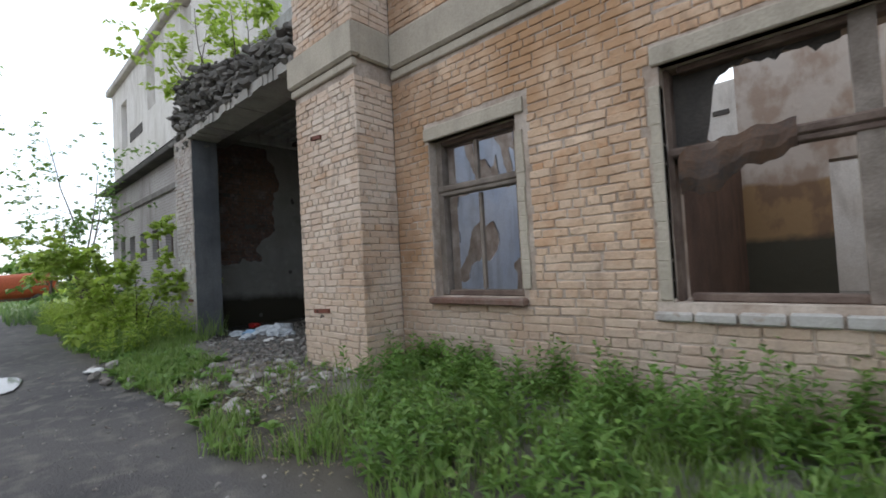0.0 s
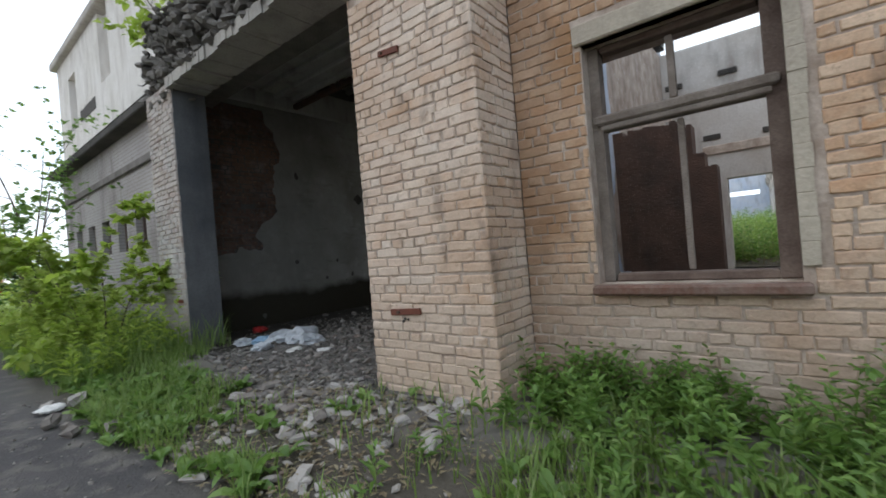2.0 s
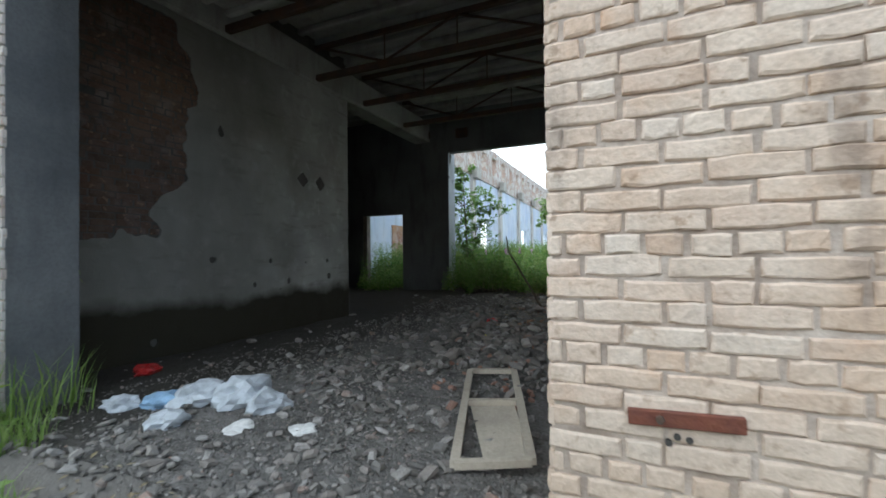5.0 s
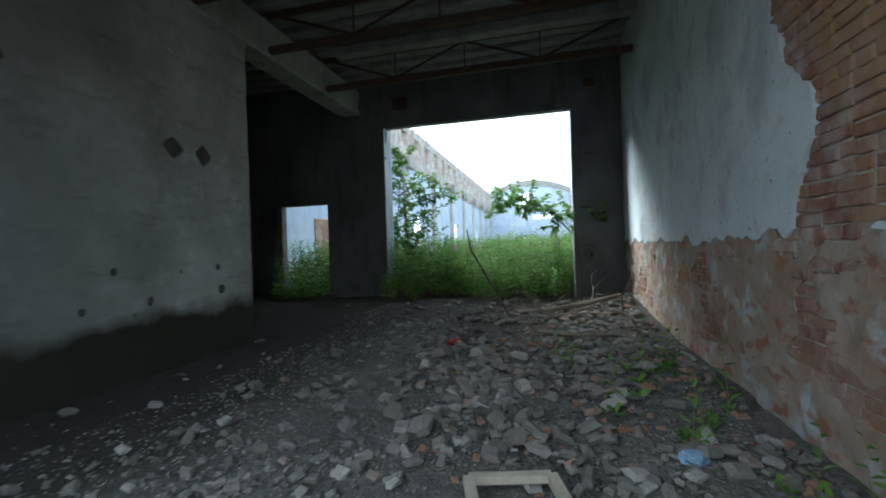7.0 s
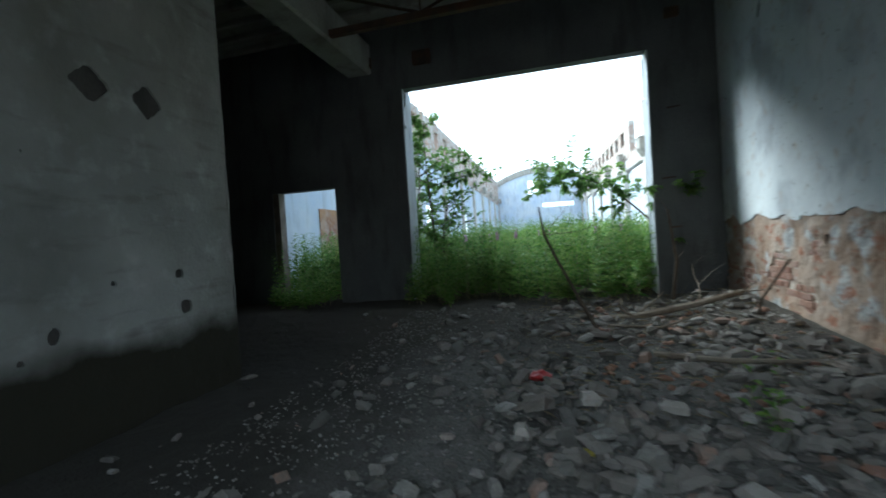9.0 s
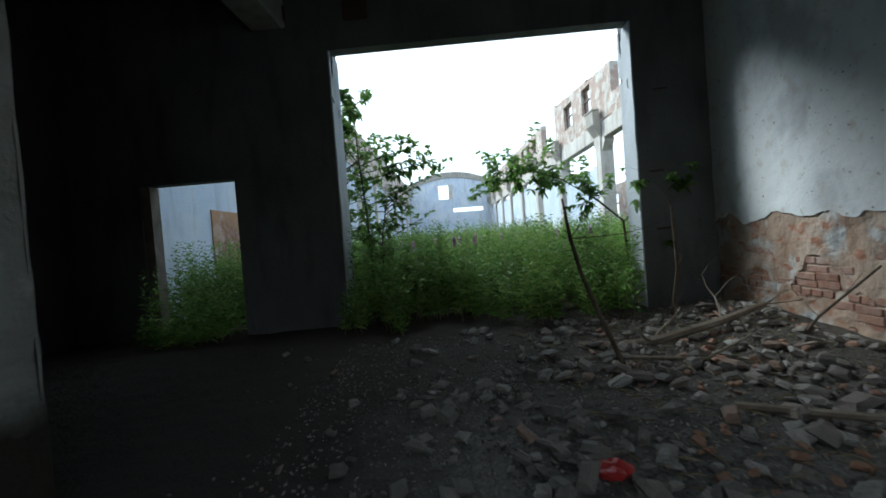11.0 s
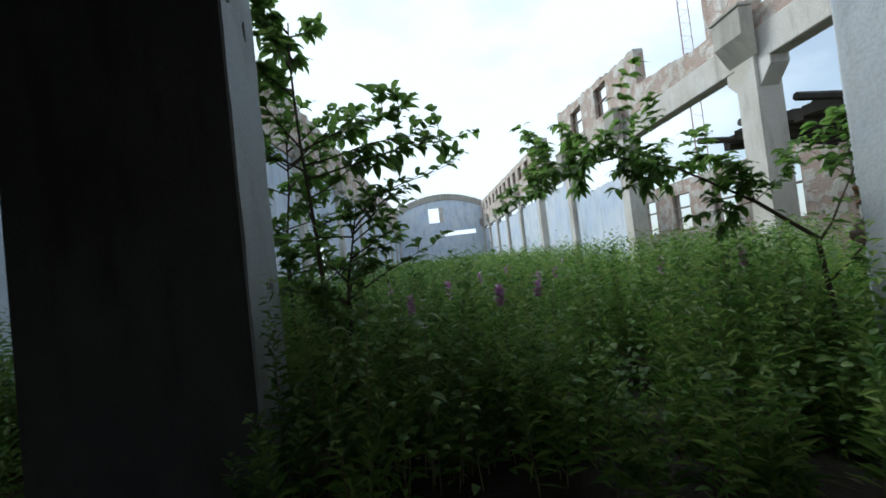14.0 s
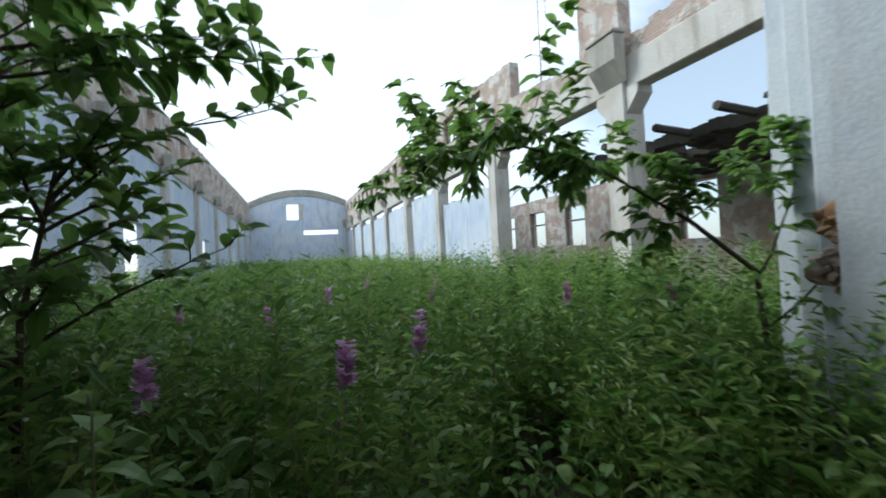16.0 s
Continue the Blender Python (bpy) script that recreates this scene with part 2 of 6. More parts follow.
def plaster_left():
    k = Mat("limewashed_plaster", 0.93)
    big, mid = k.noise(0.8, 5), k.noise(5, 7, offset=4)
    c = k.mix(k.mask(big, 0.35, 0.65), (0.29, 0.29, 0.265), (0.40, 0.396, 0.367))
    c = k.mix(k.calc("MULTIPLY", k.mask(k.noise(1.3, 7, (1, 1, 0.5), offset=14), 0.48, 0.7), 0.6), c, (0.18, 0.165, 0.14))
    c = k.mix(k.calc("MULTIPLY", k.mask(k.noise(1.6, 6, (1, 1, 5), offset=33), 0.56, 0.68), 0.5), c, (0.2, 0.19, 0.17))
    c = k.mix(k.calc("MULTIPLY", k.mask(mid, 0.55, 0.75), 0.35), c, (0.62, 0.62, 0.60))
    # front end of the wall darkened: painted shade along with a smoky stain
    soot_shade = k.mask(k.calc("ADD", k.axis(1), k.calc("MULTIPLY", k.noise(0.9, 6, offset=41), 3.2)), 8.6, 7.3)
    c = k.mix(k.calc("MULTIPLY", soot_shade, 0.6), c, (0.115, 0.11, 0.095))
    # stained foot, darkened further so the colour carries the shade down there
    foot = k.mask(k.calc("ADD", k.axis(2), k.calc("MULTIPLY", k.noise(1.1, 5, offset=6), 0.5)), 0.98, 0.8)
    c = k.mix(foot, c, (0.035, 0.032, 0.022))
    return k.colour(c).bump(k.calc("ADD", mid, k.noise(34, 4)), 0.5, 0.015).m


def plaster_right():
    k = Mat("bluish_flaking_limewash", 0.93)
    big, mid = k.noise(0.9, 5), k.noise(6, 7, offset=4)
    c = k.mix(k.mask(big, 0.35, 0.65), (0.60, 0.63, 0.66), (0.73, 0.75, 0.76))
    c = k.mix(k.calc("MULTIPLY", k.mask(k.noise(2.2, 8, (1, 1, 0.7), offset=11), 0.54, 0.68), 0.55), c, (0.34, 0.35, 0.38))
    c = k.mix(k.calc("MULTIPLY", k.mask(k.noise(23, 6, offset=31), 0.66, 0.7), 0.8), c, (0.16, 0.13, 0.11))
    c = k.mix(k.calc("MULTIPLY", k.mask(mid, 0.56, 0.72), 0.5), c, (0.46, 0.35, 0.27))
    return k.colour(c).bump(k.calc("ADD", mid, k.noise(34, 4)), 0.3, 0.01).m


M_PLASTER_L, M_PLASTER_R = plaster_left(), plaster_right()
def render_low():
    k = Mat("bare_rough_render", 0.95)
    big, mid = k.noise(1.8, 7), k.noise(7, 8, offset=4)
    c = k.mix(k.mask(big, 0.35, 0.62), (0.33, 0.22, 0.155), (0.41, 0.33, 0.27))
    c = k.mix(k.mask(k.noise(3.4, 8, offset=17), 0.54, 0.64), c, (0.47, 0.47, 0.47))
    c = k.mix(k.calc("MULTIPLY", k.mask(k.noise(4.5, 8, (1, 1, 1.8), offset=27), 0.55, 0.64), 0.85), c, (0.30, 0.13, 0.08))
    c = k.mix(k.calc("MULTIPLY", k.mask(mid, 0.55, 0.75), 0.5), c, (0.2, 0.16, 0.13))
    return k.colour(c).bump(k.calc("ADD", k.calc("MULTIPLY", big, 2.0), mid), 0.9, 0.04).m


M_PLASTER_LOW = render_low()


def ground_material():
    k = Mat("dark_packed_dirt", 0.95)
    big, mid, fine = k.noise(0.5, 5), k.noise(4, 7, offset=4), k.noise(60, 4)
    c = k.mix(k.mask(big, 0.4, 0.6), (0.070, 0.066, 0.066), (0.105, 0.098, 0.094))
    c = k.mix(k.mask(mid, 0.5, 0.68), c, (0.17, 0.155, 0.14))
    c = k.mix(k.calc("MULTIPLY", k.mask(fine, 0.6, 0.72), 0.6), c, (0.24, 0.22, 0.2))
    grass = k.mask(k.calc("ADD", k.axis(1), k.calc("MULTIPLY", big, 1.2)), 1.6, 2.0)
    c = k.mix(grass, c, (0.10, 0.088, 0.07))
    c = k.mix(k.mask(k.calc("ADD", k.axis(1), k.calc("MULTIPLY", mid, 0.9)), 2.5, 2.9), c, (0.19, 0.175, 0.155))
    far = k.mask(k.axis(0), -30, -34)
    c = k.mix(k.calc("MULTIPLY", far, k.mask(k.axis(1), -1.5, -0.8)), c, (0.16, 0.22, 0.06))
    return k.colour(c).gloss(mid, 0.75, 0.98).bump(k.calc("ADD", fine, k.calc("MULTIPLY", mid, 2)), 0.7, 0.03).m


M_GROUND = ground_material()
def floor_material():
    k = Mat("dusty_littered_floor", 0.95)
    big, mid, fine = k.noise(1.1, 6), k.noise(7, 7, offset=4), k.noise(45, 5)
    c = k.mix(k.mask(big, 0.38, 0.62), (0.125, 0.117, 0.107), (0.20, 0.188, 0.172))
    c = k.mix(k.mask(mid, 0.5, 0.66), c, (0.22, 0.205, 0.19))
    c = k.mix(k.calc("MULTIPLY", k.mask(fine, 0.45, 0.65), 0.5), c, (0.07, 0.06, 0.05))
    # dark soil on the left side, deepened to paint in the shade there
    shade_stain = k.mask(k.calc("SUBTRACT", k.axis(0), k.calc("MULTIPLY", k.noise(0.8, 5, offset=12), 2.4)), -8.6, -9.7)
    c = k.mix(shade_stain, c, (0.05, 0.045, 0.037))
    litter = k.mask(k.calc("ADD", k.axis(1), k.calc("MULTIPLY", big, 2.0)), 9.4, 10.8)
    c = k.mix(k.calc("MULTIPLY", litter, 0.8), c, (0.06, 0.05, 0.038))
    return k.colour(c).bump(k.calc("ADD", fine, k.calc("MULTIPLY", mid, 2.0)), 0.9, 0.04).m


M_FLOOR = floor_material()
M_SOIL = mottled("dark_soil", (0.07, 0.06, 0.045), (0.10, 0.085, 0.06), (0.04, 0.035, 0.03))


def leaf_material(name, a, b, c, trans=0.35):
    k = Mat(name, 0.42)
    k.bsdf.inputs["Specular IOR Level"].default_value = 0.5
    col = k.ramp(k.island(), (0.0, a), (0.5, b), (1.0, c))
    col = k.mix(k.calc("MULTIPLY", k.mask(k.noise(1.2, 3), 0.4, 0.65), 0.4), col, b)
    k.colour(col)
    t = k.n.new("ShaderNodeBsdfTranslucent")
    k.l.new(col, t.inputs["Color"])
    mixer = k.n.new("ShaderNodeMixShader")
    mixer.inputs[0].default_value = trans
    k.l.new(k.bsdf.outputs[0], mixer.inputs[1])
    k.l.new(t.outputs[0], mixer.inputs[2])
    k.l.new(mixer.outputs[0], k.n["Material Output"].inputs["Surface"])
    return k.m


M_GRASS = leaf_material("grass", (0.13, 0.21, 0.04), (0.20, 0.31, 0.065), (0.30, 0.37, 0.13), 0.45)
M_HERB = leaf_material("broad_herb_leaves", (0.11, 0.20, 0.04), (0.17, 0.30, 0.06), (0.25, 0.37, 0.09), 0.45)
M_WEED = leaf_material("tall_weeds", (0.06, 0.15, 0.03), (0.17, 0.30, 0.06), (0.36, 0.45, 0.13), 0.5)
M_LEAF = leaf_material("sapling_leaves", (0.11, 0.20, 0.045), (0.17, 0.29, 0.065), (0.25, 0.36, 0.10), 0.6)
M_YOUNG = leaf_material("yellow_green_maple_leaves", (0.30, 0.42, 0.05), (0.40, 0.52, 0.09), (0.48, 0.57, 0.15), 0.6)
M_FLOWER = leaf_material("fireweed_flowers", (0.58, 0.24, 0.55), (0.70, 0.36, 0.66), (0.78, 0.48, 0.72))
M_BUSH = leaf_material("raspberry_leaves", (0.10, 0.19, 0.05), (0.19, 0.32, 0.07), (0.30, 0.42, 0.12), 0.45)
M_STRAW = leaf_material("dry_stalks", (0.22, 0.18, 0.10), (0.28, 0.23, 0.13), (0.16, 0.11, 0.07), 0.1)


def plain(name, c, rough=0.6, metal=0.0):
    k = Mat(name, rough, metal)
    g = k.noise(14, 5)
    return k.colour(k.mix(k.mask(g, 0.4, 0.7), c, tuple(0.7 * x for x in c))).bump(g, 0.2, 0.01).m


M_PLASTIC = plain("white_plastic_film", (0.50, 0.53, 0.56), 0.4)
M_PLASTIC_BLUE = plain("blue_plastic_film", (0.30, 0.45, 0.62), 0.35)
M_PAPER = plain("paper_scrap", (0.72, 0.71, 0.68), 0.8)
M_REDPLASTIC = plain("red_plastic", (0.45, 0.03, 0.03), 0.4)
M_YELLOW = plain("yellow_scrap", (0.5, 0.42, 0.08), 0.6)
M_RUSTRED = plain("rusty_orange_paint", (0.32, 0.075, 0.03), 0.7)
M_FARGREEN = leaf_material("far_foliage", (0.08, 0.14, 0.05), (0.12, 0.20, 0.06), (0.18, 0.26, 0.08))
M_MAST = plain("mast_paint", (0.55, 0.36, 0.34), 0.6)


def glass_material():
    k = Mat("dusty_window_glass", 0.08)
    k.bsdf.inputs["Transmission Weight"].default_value = 1.0
    k.bsdf.inputs["IOR"].default_value = 1.1
    g = k.noise(6, 6)
    k.colour(k.mix(k.mask(g, 0.4, 0.7), (0.85, 0.88, 0.9), (0.66, 0.68, 0.68))).gloss(g, 0.02, 0.15)
    return k.m


M_GLASS = glass_material()


def coursed(name, a, b, stain, joint):
    """Distant brickwork along x: weathered tones and courses in relief."""
    k = Mat(name, 0.93)
    c = k.mix(k.mask(k.noise(0.7, 6), 0.35, 0.65), a, b)
    c = k.mix(k.calc("MULTIPLY", k.mask(k.noise(1.7, 7, (1.6, 1.6, 0.35), offset=5), 0.48, 0.7), 0.6), c, stain)
    t = k.n.new("ShaderNodeTexBrick")
    t.inputs["Scale"].default_value, t.inputs["Mortar Size"].default_value = 2.0, 0.012
    t.inputs["Brick Width"].default_value, t.inputs["Row Height"].default_value = 0.52, 0.154
    v = k.n.new("ShaderNodeCombineXYZ")
    k.l.new(k.axis(0), v.inputs[0])
    k.l.new(k.axis(2), v.inputs[1])
    k.l.new(v.outputs[0], t.inputs["Vector"])
    c = k.mix(k.calc("MULTIPLY", t.outputs["Fac"], 0.55), c, joint)
    return k.colour(c).bump(k.calc("SUBTRACT", k.noise(20, 5), k.calc("MULTIPLY", t.outputs["Fac"], 2.0)), 0.5, 0.02).m


M_WING = coursed("grey_wing_brick", (0.36, 0.33, 0.31), (0.45, 0.42, 0.40), (0.16, 0.14, 0.125), (0.13, 0.11, 0.10))
M_WING_DARK = mottled("dark_stained_course", (0.16, 0.145, 0.13), (0.24, 0.22, 0.20), (0.08, 0.07, 0.06), scale=3)
M_TALL = coursed("pale_block_brick", (0.60, 0.57, 0.52), (0.68, 0.65, 0.61), (0.36, 0.32, 0.28), (0.36, 0.32, 0.28))


# ---------- mesh tools ----------
class MB:
    """Collects vertices and faces of one mesh."""

    def __init__(self):
        self.v, self.f = [], []

    def add(self, verts, faces):
        o = len(self.v)
        self.v.extend(verts)
        self.f.extend([tuple(o + i for i in q) for q in faces])
        return self

    def box(self, x0, x1, y0, y1, z0, z1):
        return self.add([(x0, y0, z0), (x1, y0, z0), (x1, y1, z0), (x0, y1, z0), (x0, y0, z1), (x1, y0, z1), (x1, y1, z1), (x0, y1, z1)],
                        [(0, 3, 2, 1), (4, 5, 6, 7), (0, 1, 5, 4), (1, 2, 6, 5), (2, 3, 7, 6), (3, 0, 4, 7)])

    def tube(self, points, radii, sides=6):
        """A tapered limb along points."""
        rings = []
        n = len(points)
        for i, p in enumerate(points):
            d = Vector(points[min(i + 1, n - 1)]) - Vector(points[max(i - 1, 0)])
            d = d.normalized() if d.length > 1e-6 else Vector((0, 0, 1))
            a = d.orthogonal().normalized()
            b = d.cross(a)
            rings.append([tuple(Vector(p) + (a * math.cos(s) + b * math.sin(s)) * radii[i]) for s in [2 * math.pi * k / sides for k in range(sides)]])
        verts = [v for r in rings for v in r]
        faces = [(i * sides + k, i * sides + (k + 1) % sides, (i + 1) * sides + (k + 1) % sides, (i + 1) * sides + k) for i in range(n - 1) for k in range(sides)]
        faces += [tuple(range(sides))[::-1], tuple((n - 1) * sides + k for k in range(sides))]
        return self.add(verts, faces)

    def bevelled(self, x0, x1, y0, y1, z0, z1, b=0.012):
        """A box with cut edges."""
        v = []
        for zz, ins in ((z0, b), (z0 + b, 0), (z1 - b, 0), (z1, b)):
            v += [(x0 + ins, y0 + ins, zz), (x1 - ins, y0 + ins, zz), (x1 - ins, y1 - ins, zz), (x0 + ins, y1 - ins, zz)]
        f = [(3, 2, 1, 0), (12, 13, 14, 15)]
        for r in range(3):
            f += [(4 * r + k, 4 * r + (k + 1) % 4, 4 * r + 4 + (k + 1) % 4, 4 * r + 4 + k) for k in range(4)]
        return self.add(v, f)

    def mesh(self, name, smooth=False):
        me = bpy.data.meshes.new(name)
        me.from_pydata(self.v, [], self.f)
        me.validate()
        if smooth:
            me.polygons.foreach_set("use_smooth", [True] * len(me.polygons))
        me.update()
        return me


def part(name, mb, material, parent=None, label="", smooth=False):
    me = mb if isinstance(mb, bpy.types.Mesh) else mb.mesh(name, smooth)
    if material is not None and not me.materials:
        me.materials.append(material)
    ob = new(name, me)
    if parent is not None:
        ob.parent = parent
    if label:
        tagged(ob, label)
    return ob


def thing(name, mb, material, label, category, group="", kind="", smooth=False):
    return tagged(part(name, mb, material, None, "", smooth), label, category, group, kind)


def empty(name, m, label, category, group="", kind=""):
    ob = new(name)
    ob.matrix_basis = m
    return tagged(ob, label, category, group, kind)


def wall_boxes(mb, u0, u1, z0, z1, holes, put):
    """Tiles a wall's rectangle round its openings (u0, u1, z0, z1); put(mb, u0, u1, z0, z1) adds one block."""
    us = sorted({u0, u1, *[h[0] for h in holes], *[h[1] for h in holes]})
    us = [u for u in us if u0 <= u <= u1]
    for a, b in zip(us, us[1:]):
        inside = sorted([h for h in holes if h[0] <= a + 1e-6 and h[1] >= b - 1e-6], key=lambda h: h[2])
        z = z0
        for h in inside:
            if h[2] > z:
                put(mb, a, b, z, h[2])
            z = max(z, h[3])
        if z < z1:
            put(mb, a, b, z, z1)


rng = random.Random(11)


def fbm(x, y, z=0.0, octaves=4):
    return noise.fractal(Vector((x, y, z)), 1.0, 2.0, octaves)


BRICK_RIM = ((0, 0), (0.33, 0), (0.67, 0), (1, 0), (1, 1), (0.67, 1), (0.33, 1), (0, 1))


def brick_verts(w, h, d, r, wear=0.006):
    """One worn brick: foot on y = 0, face at y = -d, within 0..w by 0..h, its corners and edges knocked off unevenly."""
    out = [(a * w, 0.01, c * h) for a, c in BRICK_RIM]
    rim = []
    for a, c in BRICK_RIM:
        corner = a in (0, 1)
        u = a * w + (r.uniform(0, wear * 0.9) * (1 if a == 0 else -1) if corner else r.uniform(-0.02, 0.02) * w)
        z = c * h + (r.uniform(-0.15, 0.75) if corner else r.uniform(-0.3, 0.4)) * wear * (1 if c == 0 else -1)
        rim.append((u, z))
    out += [(u, -d + 0.0045 + r.uniform(-0.002, 0.002), z) for u, z in rim]
    for (a, c), (u, z) in zip(BRICK_RIM, rim):
        i = 0.004 + r.uniform(0, wear * 0.7)
        out.append((u + (i if a == 0 else -i if a == 1 else 0), -d + r.uniform(-0.003, 0.002), z + (i if c == 0 else -i)))
    return out


BRICK_FACES = [(k, (k + 1) % 8, 8 + (k + 1) % 8, 8 + k) for k in range(8)] + [(8 + k, 8 + (k + 1) % 8, 16 + (k + 1) % 8, 16 + k) for k in range(8)] + [(16, 17, 22, 23), (17, 18, 21, 22), (18, 19, 20, 21)]
COURSE, JOINT = 0.077, 0.0065


def courses(length, z0, z1, holes, r, offset=0.0):
    """Brick places (u, z, w, h) in a rough bond over 0..length, left out in the holes."""
    out = []
    row = 0
    z = z0
    while z + 0.05 < z1:
        h = COURSE - JOINT
        u = 0.0
        header = row % 5 == 3
        first = (0.122, 0.25, 0.122, 0.06, 0.25)[row % 5]
        spans = []
        while u < length - 0.02:
            w = first if u == 0 else (0.1205 if header or r.random() < 0.10 else 0.249)
            w *= r.uniform(0.97, 1.03)
            if length - (u + w) < 0.07:
                w = length - u
            spans.append((u, w))
            u += w + JOINT
        for u, w in spans:
            cut = [(u, u + w)]
            for a, b, c, d in holes:
                if z + h > c + 0.01 and z < d - 0.01:
                    nxt = []
                    for p, q in cut:
                        if q <= a or p >= b:
                            nxt.append((p, q))
                        else:
                            if p < a - 0.03:
                                nxt.append((p, a))
                            if q > b + 0.03:
                                nxt.append((b, q))
                    cut = nxt
            out += [(p, z, q - p, h) for p, q in cut if q - p > 0.03]
        z += COURSE
        row += 1
    return out


def lay_bricks(places, m, single, material_one, material_rest, parent, r, depth=0.014):
    """Bricks of a wall on the plane of m (x along, -y outwards): those for which single(u, z) holds are parts of their own, the rest one mesh."""
    rest = MB()
    cache = {}
    count = 0
    for u, z, w, h in places:
        d = depth + r.uniform(-0.004, 0.005) * (1.6 if z < 0.75 else 0.5)
        if r.random() < 0.02:
            d = 0.002
        if count < 300 and single(u, z):
            key = (round(w, 2), r.randrange(9))
            if key not in cache:
                me = bpy.data.meshes.new("brick")
                me.from_pydata(brick_verts(key[0] - r.uniform(0, 0.008), h - r.uniform(-0.005, 0.007), depth, r, 0.0095), [], BRICK_FACES)
                me.materials.append(material_one)
                cache[key] = me
            ob = new("brick", cache[key])
            ob.parent = parent
            dz = 0.011 * fbm(u * 1.6 + m.translation.x, z * 2.2) + r.uniform(-0.004, 0.004)
            rough_ = 1.0 if z < 0.75 else 0.35
            ob.matrix_basis = m @ Matrix.Translation((u + r.uniform(-0.004, 0.004), rough_ * r.uniform(-0.004, 0.006) + (0.008 if r.random() < 0.015 else 0), z + dz)) @ Matrix.Rotation(r.uniform(-0.014, 0.014), 4, "Y") @ Matrix.Rotation(r.uniform(-0.006, 0.006), 4, "Z")
            count += 1
        else:
            dz = 0.011 * fbm(u * 1.6 + m.translation.x, z * 2.2) + r.uniform(-0.004, 0.004)
            rest.add([tuple(m @ Vector((u + a, b, z + c + dz))) for a, b, c in brick_verts(w, h - r.uniform(-0.005, 0.007), d, r, 0.0095)], BRICK_FACES)
    if rest.v:
        tagged(part("bricks", rest, material_rest, parent), kind="stuff")


def sheet(mb, m, u0, u1, z0, z1, cell, keep, thick, relief=0.006, seed=0.0):
    """A coat of plaster on the plane of m (x along, -y outwards), broken off where keep(u, z) fails."""
    nu, nz = max(1, round((u1 - u0) / cell)), max(1, round((z1 - z0) / cell))
    du, dz = (u1 - u0) / nu, (z1 - z0) / nz
    on = [[keep(u0 + (i + 0.5) * du, z0 + (k + 0.5) * dz) for k in range(nz)] for i in range(nu)]
    idx = {}
    verts, faces = [], []
    place, beside = {}, {}
    for i in range(nu):
        for k in range(nz):
            if on[i][k]:
                for di, dk, a, b in ((-1, 0, (i, k + 1), (i, k)), (1, 0, (i + 1, k), (i + 1, k + 1)), (0, -1, (i, k), (i + 1, k)), (0, 1, (i + 1, k + 1), (i, k + 1))):
                    p, q = i + di, k + dk
                    if 0 <= p < nu and 0 <= q < nz and not on[p][q]:
                        beside.setdefault(a, []).append(b)
                        beside.setdefault(b, []).append(a)
    for i, k in beside:
        place[i, k] = (u0 + i * du, z0 + k * dz)
    for _ in range(3):      # broken edges run on a slant, not in steps
        before = dict(place)
        for key, near in beside.items():
            if 0 < key[0] < nu and 0 < key[1] < nz:
                place[key] = tuple(0.4 * before[key][c] + 0.6 * sum(before[n][c] for n in near) / len(near) for c in (0, 1))

    def vert(i, k, level):
        key = (i, k, level)
        if key not in idx:
            u, z = place.get((i, k), (u0 + i * du, z0 + k * dz))
            if 0 < i < nu and 0 < k < nz:
                u += 0.45 * du * noise.noise(Vector((u * 21, z * 21, seed)))
                z += 0.45 * dz * noise.noise(Vector((u * 21, z * 21, seed + 7)))
            y = 0.0 if level == 0 else -thick - relief * fbm(u * 3, z * 3, seed)
            idx[key] = len(verts)
            verts.append(tuple(m @ Vector((u, y, z))))
        return idx[key]

    for i in range(nu):
        for k in range(nz):
            if not on[i][k]:
                continue
            faces.append((vert(i, k, 1), vert(i + 1, k, 1), vert(i + 1, k + 1, 1), vert(i, k + 1, 1)))
            for di, dk, a, b in ((-1, 0, (i, k + 1), (i, k)), (1, 0, (i + 1, k), (i + 1, k + 1)), (0, -1, (i, k), (i + 1, k)), (0, 1, (i + 1, k + 1), (i, k + 1))):
                p, q = i + di, k + dk
                if not (0 <= p < nu and 0 <= q < nz and on[p][q]):
                    faces.append((vert(*a, 1), vert(*a, 0), vert(*b, 0), vert(*b, 1)))
    mb.add(verts, faces)


def smoothstep(a, b, x):
    t = max(0.0, min(1.0, (x - a) / (b - a)))
    return t * t * (3 - 2 * t)


# plan of the place, in metres
FACE_Y, PIL_Y, BACK_Y = 3.30, 2.75, 11.83
PIL = (-4.93, -3.65)
GATE = (-8.96, -4.93, 3.90)
LEFT_X, RIGHT_X, LEFT_END = -9.85, -4.33, 8.17
OPEN = (-9.25, -5.26, 3.97)
DOOR = (-12.02, -10.67, 2.37)
CEIL = 5.12
HALL = Matrix.Translation((-7.2, 12.6, 0)) @ Matrix.Rotation(radians(2.3), 4, "Z")
HU0, HU1, HLEN = -5.45, 6.15, 56.0


def height(x, y):
    """The lie of the ground: a dirt yard, a verge, the littered floor, the overgrown hall."""
    z = -0.13 + 0.15 * smoothstep(0.9, 2.7, y) + 0.2 * smoothstep(8.0, 12.2, y)
    z += 0.13 * smoothstep(-5.5, -4.5, x) * smoothstep(4.2, 5.4, y) * smoothstep(12.0, 11.2, y) * smoothstep(-3.9, -4.3, x)
    return z + 0.025 * fbm(x * 0.9, y * 0.9) + 0.012 * fbm(x * 4, y * 4, 3)


